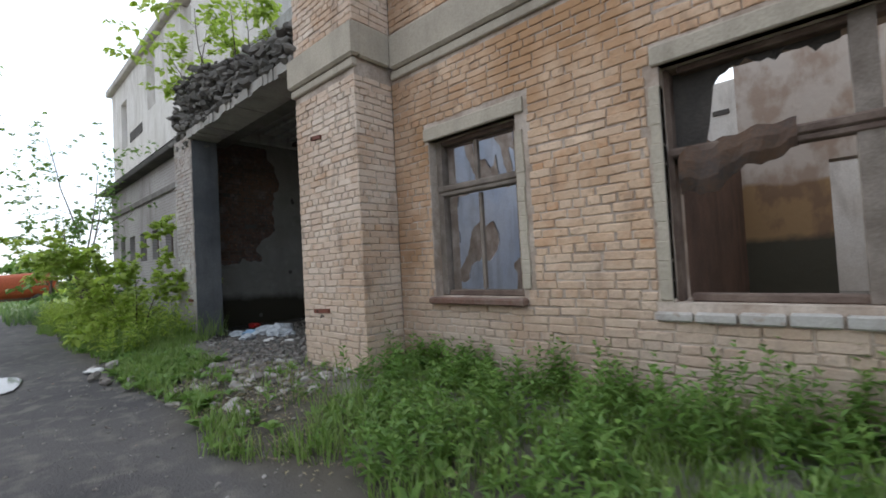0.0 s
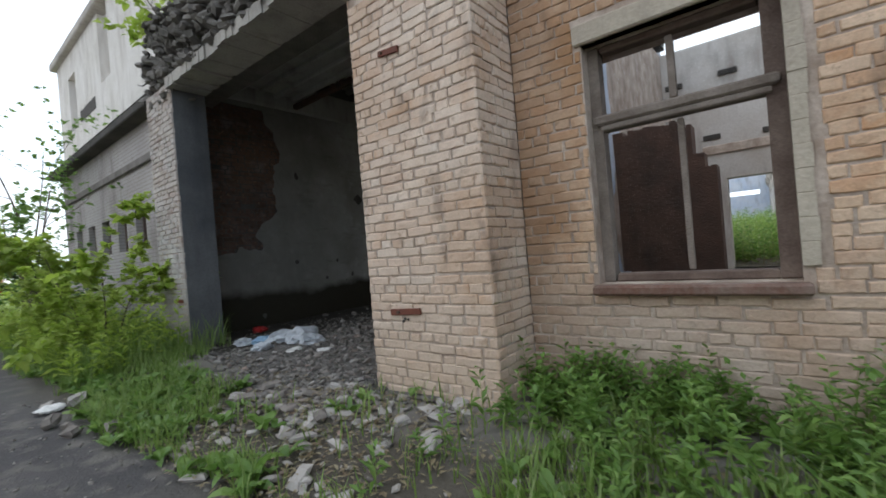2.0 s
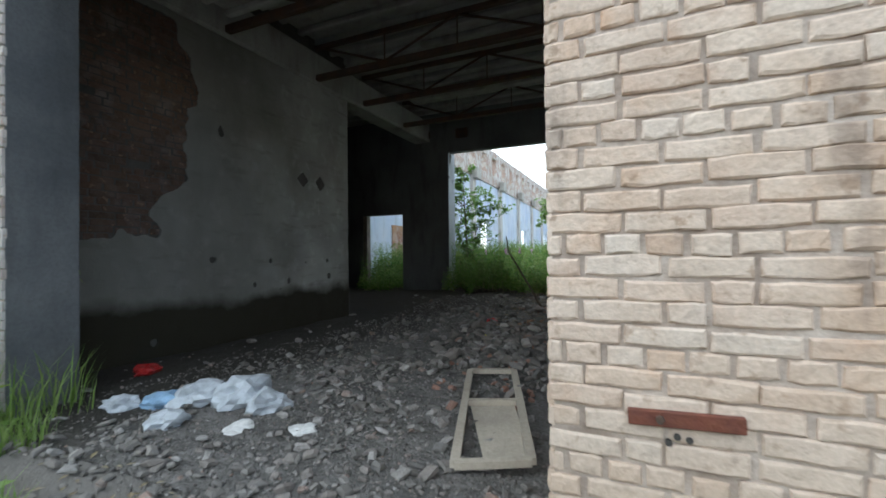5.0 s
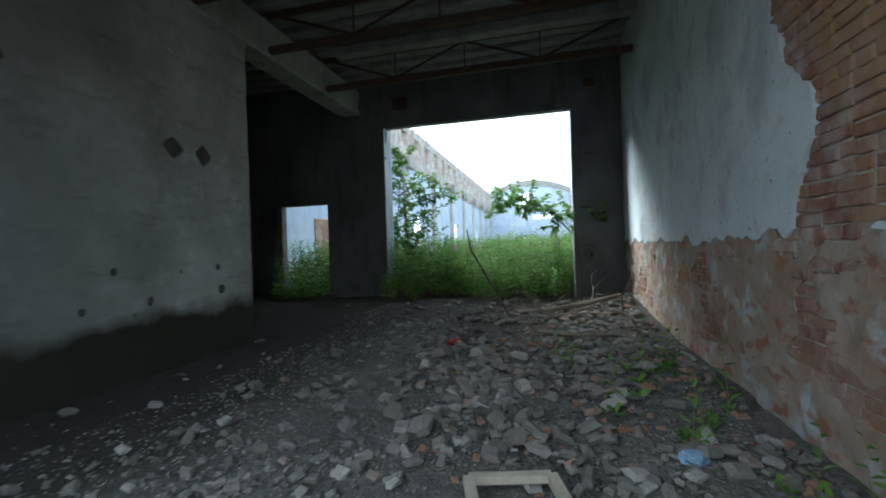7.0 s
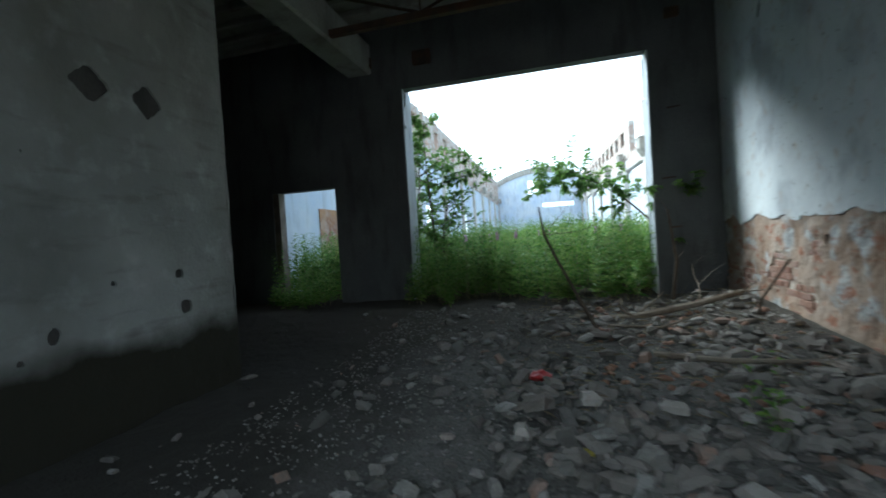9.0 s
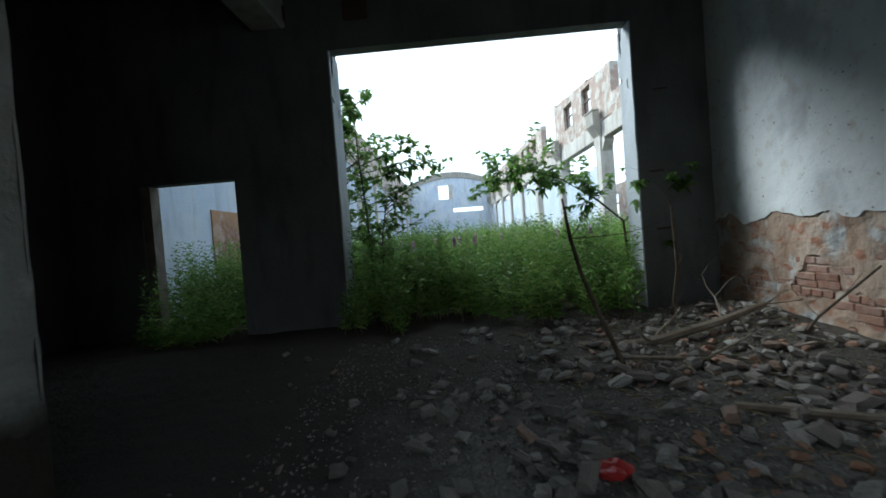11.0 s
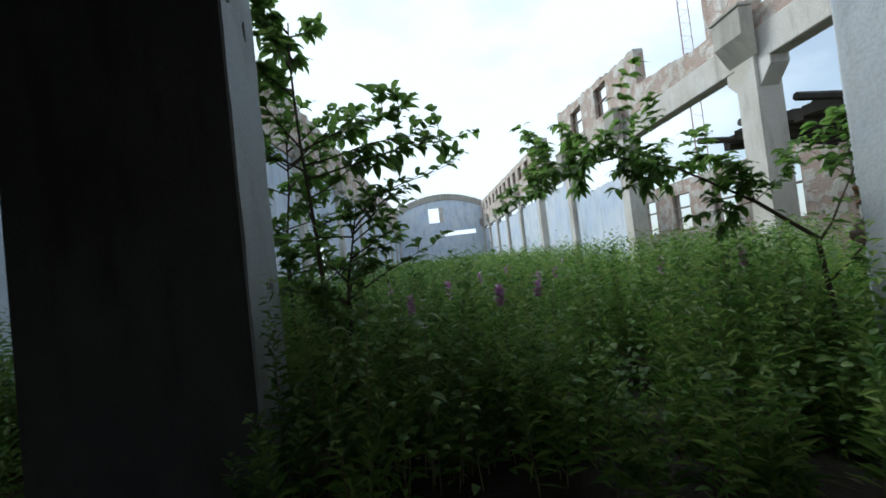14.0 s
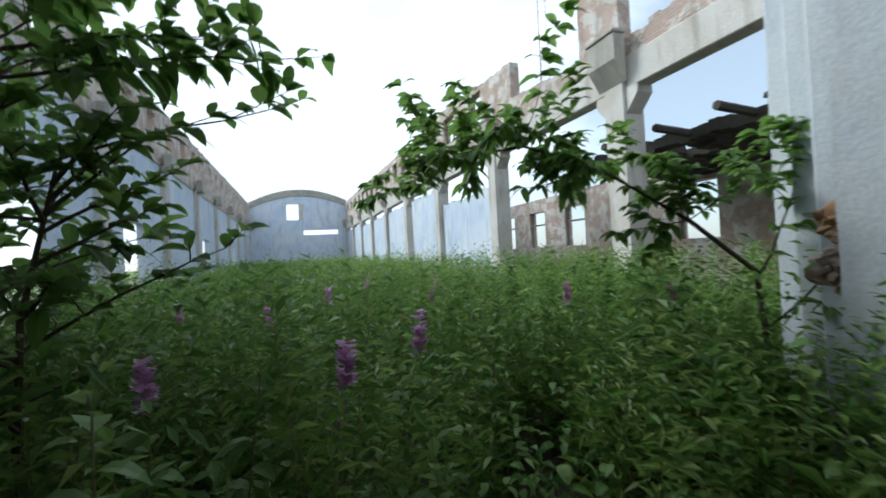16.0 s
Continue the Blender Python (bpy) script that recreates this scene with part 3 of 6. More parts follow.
def ground_grid(name, xs, ys, material, label, category, dz=0.0):
    mb = MB()
    mb.v = [(x, y, height(x, y) + dz) for y in ys for x in xs]
    n = len(xs)
    mb.f = [(j * n + i, j * n + i + 1, (j + 1) * n + i + 1, (j + 1) * n + i) for j in range(len(ys) - 1) for i in range(n - 1)]
    return thing(name, mb, material, label, category, kind="structure", smooth=True)


def spread(a, b, step):
    n = max(1, round((b - a) / step))
    return [a + (b - a) * k / n for k in range(n + 1)]


ground_grid("ground", [-900, -300, -120, -60, -40] + spread(-30, 6, 0.25) + [15, 60, 300, 900], [-900, -300, -100, -40, -20] + spread(-8, 12.6, 0.2) + [14, 17, 20, 26, 35, 50, 80, 200, 900],
            M_GROUND, "dark packed dirt and broken asphalt yard with grit", "ground", -0.004)
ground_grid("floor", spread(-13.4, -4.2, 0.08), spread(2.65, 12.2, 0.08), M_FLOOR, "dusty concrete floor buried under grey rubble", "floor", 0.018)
ground_grid("hall_ground", spread(-16, 2, 1.0), [12.0] + spread(12.4, 20, 0.8) + spread(22, 72, 5), M_SOIL, "dark overgrown soil of the roofless hall", "ground", 0.03)

# ---------- front of the building ----------
W1, W2 = (-3.09, -1.96, 0.86, 2.58), (-0.70, 1.30, 0.84, 2.60)
front = MB()
wall_boxes(front, PIL[1], 3.2, -0.4, 5.6, [W1, W2], lambda b, a, c, d, e: b.box(a, c, FACE_Y + 0.010, FACE_Y + 0.5, d, e))
wall_front = thing("wall_front", front, M_MORTAR, "tan limewashed brick facade with eroded joints and grey foot", "wall", kind="structure")

pil = MB()
pil.box(PIL[0] + 0.010, PIL[1] - 0.010, PIL_Y + 0.010, FACE_Y + 0.5, -0.4, 5.2)
pilaster = thing("wall_pilaster", pil, M_MORTAR, "tan brick pilaster beside the gateway with a rusty plate", "pilaster", kind="structure")

pierm = MB()
pierm.box(-9.94, GATE[0] - 0.02, PIL_Y + 0.016, 3.24, -0.4, 4.0)
pier_left = thing("wall_gate_pier", pierm, M_MORTAR, "weathered pale brick gate pier with broken top", "pier", kind="structure")
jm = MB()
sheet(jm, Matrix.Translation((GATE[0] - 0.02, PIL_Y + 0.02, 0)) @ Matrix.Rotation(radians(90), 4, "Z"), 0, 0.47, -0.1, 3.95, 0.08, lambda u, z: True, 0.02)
part("plaster", jm, M_PIER_DARK, pier_left, "dark grey plaster on the reveal")

# cornice band running round pilaster and wall
band = MB()
band.bevelled(PIL[0] - 0.06, PIL[1] + 0.06, PIL_Y - 0.07, PIL_Y + 0.05, 3.58, 3.98, 0.03)
band.bevelled(PIL[0] - 0.03, PIL[1] + 0.03, PIL_Y - 0.035, PIL_Y + 0.03, 3.47, 3.57, 0.015)
band.bevelled(PIL[1] + 0.002, PIL[1] + 0.06, PIL_Y + 0.052, FACE_Y - 0.07, 3.58, 3.98, 0.02)
band.bevelled(PIL[1] + 0.062, 3.2, FACE_Y - 0.065, FACE_Y + 0.03, 3.55, 3.97, 0.03)
band.bevelled(PIL[1] + 0.03, 3.2, FACE_Y - 0.03, FACE_Y + 0.03, 3.44, 3.54, 0.012)
tagged(part("cornice", band, M_BAND), "grey-tan rendered cornice band with mossy edge", "trim", kind="structure")

# lintels and window surrounds
for nm, w in (("window_surround", W1), ("window_surround", W2)):
    s = MB()
    s.bevelled(w[0] - 0.05, w[1] + 0.10, FACE_Y - 0.022, FACE_Y + 0.1, w[3], w[3] + 0.15, 0.012)
    for q in spread(w[2] + 0.08, w[3] - 0.16, 0.14)[:-1]:
        s.bevelled(w[1] + 0.0, w[1] + rng.uniform(0.075, 0.088), FACE_Y - 0.012 - rng.uniform(0, 0.005), FACE_Y + 0.1, q, q + 0.142, 0.008)
    if w is W2:
        for q in spread(w[2] + 0.02, w[3] - 0.15, 0.15)[:-1]:
            s.bevelled(w[0] - rng.uniform(0.07, 0.085), w[0], FACE_Y - 0.012 - rng.uniform(0, 0.005), FACE_Y + 0.1, q, q + 0.152, 0.008)
    tagged(part(nm, s, M_BAND), "flaking cream render round a window opening", "trim", kind="structure")


def old_window(name, w, transom, mullions_top, mullions_low, label, panes, wood, dark, thin=1.0):
    """A weathered wooden casement in the opening w = (x0, x1, z0, z1)."""
    x0, x1, z0, z1 = w
    y = FACE_Y + 0.13
    root = empty(name, pose(0, 0, 0), label, "window", kind="structure")
    f = MB()
    f.bevelled(x0, x0 + 0.075 * thin, y, y + 0.12, z0, z1, 0.01)
    part("window_frame", f, wood, root)
    f = MB()
    f.bevelled(x1 - 0.10 * thin, x1, y, y + 0.12, z0, z1, 0.01)
    part("window_frame", f, dark, root)
    for a, b in ((z0, z0 + 0.06), (z1 - 0.05, z1)):
        f = MB()
        f.bevelled(x0 + 0.092, x1 - 0.102, y + 0.003, y + 0.115, a, b, 0.01)
        part("window_frame", f, dark, root)
    t = MB()
    t.bevelled(x0 + 0.03, x1 - 0.03, y - 0.04, y + 0.10, transom - 0.015, transom + 0.055, 0.015)
    t.bevelled(x0 + 0.07, x1 - 0.07, y - 0.03, y + 0.08, transom - 0.06, transom - 0.017, 0.01)
    part("transom", t, wood, root)
    for x in mullions_top:
        b = MB()
        b.bevelled(x - 0.022, x + 0.022, y + 0.02, y + 0.07, transom + 0.07, z1 - 0.07, 0.006)
        part("mullion", b, M_WOOD, root)
    for x in mullions_low:
        b = MB()
        b.bevelled(x - 0.018, x + 0.018, y + 0.02, y + 0.06, z0 + 0.07, transom - 0.075, 0.006)
        part("mullion", b, M_WOOD, root)
    for a, b, c, d in panes:
        p = MB()
        p.add([(a, y + 0.045, c), (b, y + 0.045, c), (b, y + 0.045, d), (a, y + 0.045, d)], [(0, 1, 2, 3)])
        ob = part("pane", p, M_GLASS, root)
        ob.visible_shadow = False
    return root


win1 = old_window("window_1", W1, 2.02, [-2.55], [-2.52], "weathered grey and brown wooden window with cracked panes", [(-3.0, -2.57, 2.09, 2.51), (-2.53, -2.06, 2.09, 2.51), (-3.0, -2.54, 0.93, 1.94)], M_WOOD, M_WOOD_BROWN)
s = MB()
s.bevelled(W1[0] - 0.02, W1[1] + 0.04, FACE_Y - 0.09, FACE_Y + 0.24, W1[2] - 0.075, W1[2] - 0.005, 0.015)
part("window_sill", s, M_SILL, win1, "brown painted window sill")
win2 = old_window("window_2", W2, 1.93, [0.40], [0.40], "large broken window opening with bare frame posts", [], M_WOOD_BROWN, M_WOOD_BROWN, 0.5)
post = MB()
post.bevelled(0.33, 0.45, FACE_Y + 0.11, FACE_Y + 0.27, W2[2], W2[3], 0.01)
part("post", post, M_WOOD, win2)
sb = MB()
for k in range(9):
    sb.bevelled(W2[0] - 0.12 + k * 0.26, W2[0] + 0.12 + k * 0.26, FACE_Y - 0.04 - rng.uniform(0, 0.02), FACE_Y + 0.2, W2[2] - 0.13, W2[2] - 0.045 + rng.uniform(-0.02, 0.01), 0.012)
part("window_sill", sb, M_PALE, win2, "row of broken sill bricks")
# dark torn-edged sheet put in place of the dark void in the broken window
tin = MB()
cols = spread(-0.68, 0.30, 0.04)
low = lambda x: 2.5 - 0.62 * (1 - smoothstep(-0.50, -0.36, x)) + 0.02 * math.sin(x * 23) + 0.02 * math.sin(x * 61)
for a, b in zip(cols, cols[1:]):
    ya, yb = FACE_Y + 0.22 + 0.03 * math.sin(a * 9), FACE_Y + 0.22 + 0.03 * math.sin(b * 9)
    tin.add([(a, ya, low(a)), (b, yb, low(b)), (b, FACE_Y + 0.24, 2.58), (a, FACE_Y + 0.24, 2.58), (a, ya + 0.006, low(a)), (b, yb + 0.006, low(b))], [(0, 1, 2, 3), (4, 5, 1, 0)])
part("torn_sheet", tin, M_ROOF, win2, "dark torn-edged sheet standing for the void in the opening")
# a sagging rag of felt folded over the transom
rag = MB()
cols = spread(-0.62, 0.06, 0.04)
top_ = lambda x: 1.97 + 0.06 * smoothstep(-0.5, -0.1, x) + 0.015 * math.sin(x * 31)
foot_ = lambda x: 1.62 + 0.2 * smoothstep(-0.55, 0.0, x) + 0.03 * math.sin(x * 19) + 0.012 * math.sin(x * 53)
for a, b in zip(cols, cols[1:]):
    rows_ = [[(x, FACE_Y + 0.10 - 0.05 * math.sin(3.1 * q) + 0.012 * math.sin(x * 27 + 4 * q), top_(x) + (foot_(x) - top_(x)) * q) for q in (0, 0.35, 0.7, 1.0)] for x in (a, b)]
    for k in range(3):
        rag.add([rows_[0][k + 1], rows_[1][k + 1], rows_[1][k], rows_[0][k]], [(0, 1, 2, 3)])
        rag.add([tuple(Vector(v) + Vector((0, 0.008, 0))) for v in (rows_[0][k + 1], rows_[1][k + 1], rows_[1][k], rows_[0][k])], [(3, 2, 1, 0)])
part("rag", rag, M_STEEL, win2, "brownish rag of felt sagging over the transom")

# concrete lintel slab over the gateway with its ruined brick parapet
lintel = MB()
cuts = spread(-9.0, PIL[0] - 0.01, 0.13)
for a, b in zip(cuts, cuts[1:]):
    k = fbm(a * 2.3, 4.0)
    lintel.box(a, b, PIL_Y - 0.04 + 0.06 * k, 3.25, 3.90 + max(0.0, 0.05 * fbm(a * 5, 9.0)), 4.06 + 0.05 * k)
gate_beam = thing("gate_lintel", lintel, M_CONCRETE, "cracked concrete lintel slab over the gateway", "lintel", kind="structure")


def stone(mb, c, size, r, flat=0.7):
    """A broken lump: a jittered, cut block."""
    a = r.uniform(0, 6.3)
    rot = Euler((r.uniform(-0.5, 0.5), r.uniform(-0.5, 0.5), a)).to_matrix()
    sx, sy, sz = size * r.uniform(0.7, 1.4), size * r.uniform(0.5, 1.0), size * flat * r.uniform(0.5, 1.0)
    v = []
    for z, k in ((-1, 0.75), (0.1, 1.0), (1, 0.6)):
        for x, y in ((-1, -1), (1, -1), (1, 1), (-1, 1)):
            p = Vector((x * k * sx * r.uniform(0.7, 1.15), y * k * sy * r.uniform(0.7, 1.15), z * sz * r.uniform(0.8, 1.1))) * 0.5
            v.append(tuple(Vector(c) + rot @ p))
    f = [(3, 2, 1, 0), (8, 9, 10, 11)]
    for q in range(2):
        f += [(4 * q + k, 4 * q + (k + 1) % 4, 4 * q + 4 + (k + 1) % 4, 4 * q + 4 + k) for k in range(4)]
    mb.add(v, f)


par = MB()
r = random.Random(5)
for k in range(1300):
    x = r.uniform(-10.1, -4.95)
    top = 4.55 + 0.75 * smoothstep(-5.2, -9.6, x) + 0.15 * fbm(x * 2.1, 0.3)
    z = r.uniform(4.02, top)
    stone(par, (x, PIL_Y + r.uniform(-0.06, 0.38) + 0.1 * (z - 4.1), z), r.uniform(0.07, 0.22), r, 0.6)
for k in range(150):
    stone(par, (r.uniform(-10.0, -8.9), PIL_Y + r.uniform(0.02, 0.35), r.uniform(3.75, 4.6)), r.uniform(0.09, 0.22), r, 0.6)
part("broken_bricks", par, M_RUBBLE_DARK, gate_beam, "ruined brick parapet, grey and mossy")
up = MB()
up.box(-9.9, -4.95, PIL_Y + 0.3, 3.75, 4.07, 4.9)
part("core", up, M_RUBBLE_DARK, gate_beam)

# unseen wall added behind the walk; blocks low sky to keep the gateway dim
opp = MB()
opp.box(-34, 30, -21.6, -21, -0.4, 8.5)
thing("wall_sky_block", opp, M_CONCRETE, "unseen added wall that blocks low sky light", "wall", kind="structure")

# ---------- low wing beyond the gateway, and the tall block behind it ----------
LW = [(-14.15, -13.5, 1.75, 2.58), (-15.4, -14.75, 1.75, 2.58), (-12.9, -12.25, 1.75, 2.58), (-16.7, -16.05, 1.75, 2.58), (-18.0, -17.35, 1.75, 2.58)]
wing = MB()
wall_boxes(wing, -19.2, -9.92, -0.4, 4.3, LW, lambda b, a, c, d, e: b.box(a, c, FACE_Y + 0.02, FACE_Y + 0.45, d, e))
wing.box(-19.2, -18.8, FACE_Y + 0.45, 9.0, -0.4, 4.3)
wall_wing = thing("wall_wing", wing, M_WING, "low grey brick wing with small dark windows", "wall", kind="structure")
eave = MB()
eave.bevelled(-19.4, -9.95, FACE_Y - 0.28, FACE_Y + 0.5, 4.26, 4.42, 0.02)
eave.add([(-19.4, FACE_Y - 0.28, 4.43), (-9.95, FACE_Y - 0.28, 4.43), (-9.95, 6.6, 5.1), (-19.4, 6.6, 5.1)], [(0, 1, 2, 3)])
part("eave", eave, M_ROOF, wall_wing, "sagging dark tarred eave")
cb = MB()
cb.bevelled(-19.2, -9.98, FACE_Y - 0.05, FACE_Y + 0.01, 3.42, 3.58, 0.02)
part("string_course", cb, M_WING_DARK, wall_wing)
for w in LW:
    fr = MB()
    fr.bevelled(w[0], w[0] + 0.06, FACE_Y + 0.15, FACE_Y + 0.22, w[2], w[3], 0.008)
    fr.bevelled(w[1] - 0.06, w[1], FACE_Y + 0.15, FACE_Y + 0.22, w[2], w[3], 0.008)
    fr.bevelled(w[0] + 0.062, w[1] - 0.062, FACE_Y + 0.15, FACE_Y + 0.22, w[3] - 0.06, w[3], 0.008)
    part("window_frame", fr, M_WOOD_BROWN, wall_wing)
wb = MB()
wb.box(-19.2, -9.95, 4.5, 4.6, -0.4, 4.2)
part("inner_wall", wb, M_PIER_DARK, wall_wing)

TALL_Y = 5.6
TW = [(-28.9, -27.6, 8.4, 11.0), (-23.6, -22.3, 9.2, 12.6), (-18.6, -17.3, 9.2, 12.6)]
tall = MB()
wall_boxes(tall, -31.0, -13.6, 0, 12.3, TW, lambda b, a, c, d, e: b.box(a, c, TALL_Y, TALL_Y + 0.5, d, e))
tall.box(-13.6, -11.2, TALL_Y, TALL_Y + 0.5, 5.6, 12.3)
tall.box(-31.0, -30.5, TALL_Y + 0.5, 20, 0, 11.6)
tall.box(-11.7, -11.2, TALL_Y + 0.5, 11.5, 5.6, 12.3)
tall_block = thing("wall_tall_block", tall, M_TALL, "tall pale brick block with empty window openings", "wall", kind="structure")
co = MB()
co.bevelled(-31.3, -11.0, TALL_Y - 0.25, TALL_Y + 0.3, 12.1, 12.45, 0.04)
part("cornice", co, M_CONCRETE, tall_block)
# raised dark slab paints the shade inside an empty slot
st = MB()
st.bevelled(-27.0, -24.6, TALL_Y - 0.03, TALL_Y + 0.02, 8.45, 8.95, 0.01)
part("slot_shade", st, M_ROOF, tall_block, "dark slab for the shade inside an empty slot")
ib = MB()
ib.box(-30.5, -13.7, 9.5, 9.6, 0, 12)
part("inner_wall", ib, M_HALL, tall_block)

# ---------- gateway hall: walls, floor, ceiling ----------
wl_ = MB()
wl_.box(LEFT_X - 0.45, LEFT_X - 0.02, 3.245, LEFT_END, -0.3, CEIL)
# core in the dark bay colour, painting the shade inside the plaster holes
wall_left = thing("wall_left", wl_, M_BAY, "grey limewashed wall with a stained, shade-darkened foot and a bare brick patch", "wall", kind="structure")
holes_l = [(7.37, 2.52), (6.93, 2.55)]


def keep_left(u, z):
    y = 3.245 + u
    if y < 4.5 + 0.35 * fbm(z * 1.3, 2.0) + 0.35 * smoothstep(1.5, 2.5, z) and 1.5 + 0.25 * fbm(y * 2, 5.0) < z < 4.2:
        return False
    for hy, hz in holes_l:
        if abs(y - hy) + abs(z - hz) < 0.15 and (hy < 7 or z < hz + 0.02 or abs(y - hy) + abs(z - hz) < 0.15):
            return False
    for hy, hz, s in ((7.55, 1.14, 0.045), (7.0, 1.12, 0.04), (6.2, 1.16, 0.04), (5.9, 0.8, 0.05), (6.6, 0.82, 0.05), (7.6, 0.86, 0.06), (5.2, 1.2, 0.05)):
        if abs(y - hy) < s and abs(z - hz) < s:
            return False
    return fbm(y * 2.2, z * 2.2, 4.0) < 0.78


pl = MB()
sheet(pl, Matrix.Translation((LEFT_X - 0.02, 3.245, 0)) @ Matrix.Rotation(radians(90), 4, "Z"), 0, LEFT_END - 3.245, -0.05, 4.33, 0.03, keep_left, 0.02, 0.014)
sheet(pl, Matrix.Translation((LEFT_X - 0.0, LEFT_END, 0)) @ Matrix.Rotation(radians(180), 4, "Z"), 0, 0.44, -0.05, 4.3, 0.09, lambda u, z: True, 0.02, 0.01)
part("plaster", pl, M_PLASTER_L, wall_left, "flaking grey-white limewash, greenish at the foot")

bl = MB()
bl.bevelled(LEFT_X - 0.40, LEFT_X + 0.06, 3.3, BACK_Y - 0.01, 4.30, 4.86, 0.03)
tagged(part("long_beam", bl, M_SLAB), "long concrete beam above the side bay", "beam", kind="structure")

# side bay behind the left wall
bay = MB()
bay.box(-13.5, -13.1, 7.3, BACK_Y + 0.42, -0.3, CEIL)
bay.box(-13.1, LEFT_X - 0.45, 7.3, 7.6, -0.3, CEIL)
thing("wall_side_bay", bay, M_BAY, "stained plaster wall of the side bay, shade put into its colour", "wall", kind="structure")

wr = MB()
wr.box(RIGHT_X + 0.03, RIGHT_X + 0.35, FACE_Y + 0.5, BACK_Y, -0.3, CEIL)
wall_right = thing("wall_right", wr, M_MORTAR, "blue-white limewashed wall flaking off red brick", "wall", kind="structure")
MR = Matrix.Translation((RIGHT_X + 0.03, BACK_Y, 0)) @ Matrix.Rotation(radians(-90), 4, "Z")


def bare_right(y, z):
    """True where the plaster is gone down to the brick."""
    n = fbm(y * 1.1, z * 1.1, 9.0)
    if y < 5.95 + 0.45 * n + 0.18 * math.sin(z * 2.3) and z > 1.22 + 0.2 * n:
        return True
    if y < 4.7 + 0.5 * n and z > 0.3:
        return True
    return z < 1.2 and fbm(y * 1.7, z * 2.6, 2.0) > 0.30


up_p, low_p = MB(), MB()
sheet(up_p, MR, 0, BACK_Y - FACE_Y - 0.5, 1.15, CEIL, 0.035, lambda u, z: not bare_right(BACK_Y - u, z) and z > 1.30 + 0.13 * fbm(u * 2.2, 1.0, 0, 6) and fbm(u * 2, z * 2, 6) < 0.8, 0.032, 0.007)
sheet(low_p, MR, 0, BACK_Y - FACE_Y - 0.5, -0.05, 1.6, 0.04, lambda u, z: not bare_right(BACK_Y - u, z) and z < 1.36 + 0.13 * fbm(u * 2.2, 1.0, 0, 6), 0.018, 0.03)
part("plaster", up_p, M_PLASTER_R, wall_right, "blue-white flaking limewash")
part("render", low_p, M_PLASTER_LOW, wall_right, "bare orange-pink render at the foot")

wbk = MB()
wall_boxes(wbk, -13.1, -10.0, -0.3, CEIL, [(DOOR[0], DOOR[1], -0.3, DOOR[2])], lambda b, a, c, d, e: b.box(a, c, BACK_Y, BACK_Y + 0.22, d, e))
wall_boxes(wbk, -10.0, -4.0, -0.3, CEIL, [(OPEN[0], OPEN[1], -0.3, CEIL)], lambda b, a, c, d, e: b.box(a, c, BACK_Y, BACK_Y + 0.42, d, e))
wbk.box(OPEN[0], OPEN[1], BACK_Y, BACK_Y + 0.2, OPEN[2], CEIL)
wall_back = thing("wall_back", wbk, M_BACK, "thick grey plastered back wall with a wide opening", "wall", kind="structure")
# dark raised blocks stand in for shaded beam pockets and a dark knob
for x, z, w in ((-8.83, 4.45, 0.16), (-4.92, 4.45, 0.10), (-9.9, 4.5, 0.13)):
    hb_ = MB()
    hb_.bevelled(x - w, x + w, BACK_Y - 0.07, BACK_Y - 0.002, z - w * 0.8, z + w * 0.8, 0.02)
    part("pocket_block", hb_, M_STEEL, wall_back)
for x, z in ((-4.95, 3.05), (-5.0, 1.25), (-5.05, 2.0)):
    hb_ = MB()
    hb_.tube([(x - 0.09, BACK_Y - 0.03, z), (x + 0.09, BACK_Y - 0.03, z + 0.01)], [0.012, 0.012], 5)
    part("iron_cramp", hb_, M_STEEL, wall_back)
edge = MB()
for x, s in ((OPEN[0], 1), (OPEN[1], -1)):
    sheet(edge, Matrix.Translation((x, BACK_Y if s > 0 else BACK_Y + 0.42, 0)) @ Matrix.Rotation(radians(90 * s), 4, "Z"), 0.0, 0.42, 0.0, OPEN[2], 0.06, lambda u, z: fbm(u * 5, z * 2, 3) < 0.62, 0.02, 0.006)
rb_ = MB()
for _ in range(40):
    stone(rb_, (-5.10 + rng.uniform(0, 0.02), BACK_Y + rng.uniform(0.45, 0.61), rng.uniform(1.28, 1.75)), rng.uniform(0.08, 0.14), rng, 0.8)
part("bared_bricks", rb_, M_RED, wall_back, "patch of bared red brick in the reveal")
part("reveal_plaster", edge, M_REVEAL, wall_back, "pale blue-white limewash on the opening's sides")

ceil = MB()
ceil.box(LEFT_X - 0.45, RIGHT_X + 0.03, 3.26, BACK_Y, CEIL, CEIL + 0.22)
ceil.box(-13.1, LEFT_X - 0.45, 7.3, BACK_Y, CEIL, CEIL + 0.22)
for y in spread(3.45, 11.6, 0.42):
    ceil.bevelled(-13.05 if y > 7.7 else LEFT_X - 0.01, RIGHT_X + 0.02, y - 0.05, y + 0.05, CEIL - 0.11, CEIL - 0.002, 0.02)
for y in (5.45, 9.9):
    ceil.bevelled(-9.44, RIGHT_X + 0.02, y + 0.12, y + 0.34, CEIL - 0.3, CEIL - 0.112, 0.02)
ceil.bevelled(-9.44, RIGHT_X + 0.02, 3.26, 5.2, 4.42, 4.52, 0.02)
for y in spread(3.4, 5.1, 0.34):
    ceil.bevelled(-9.43, RIGHT_X + 0.02, y - 0.045, y + 0.045, 4.34, 4.418, 0.015)
thing("ceiling", ceil, M_SLAB, "stained ribbed concrete slab ceiling", "ceiling", kind="structure")
roof = MB()
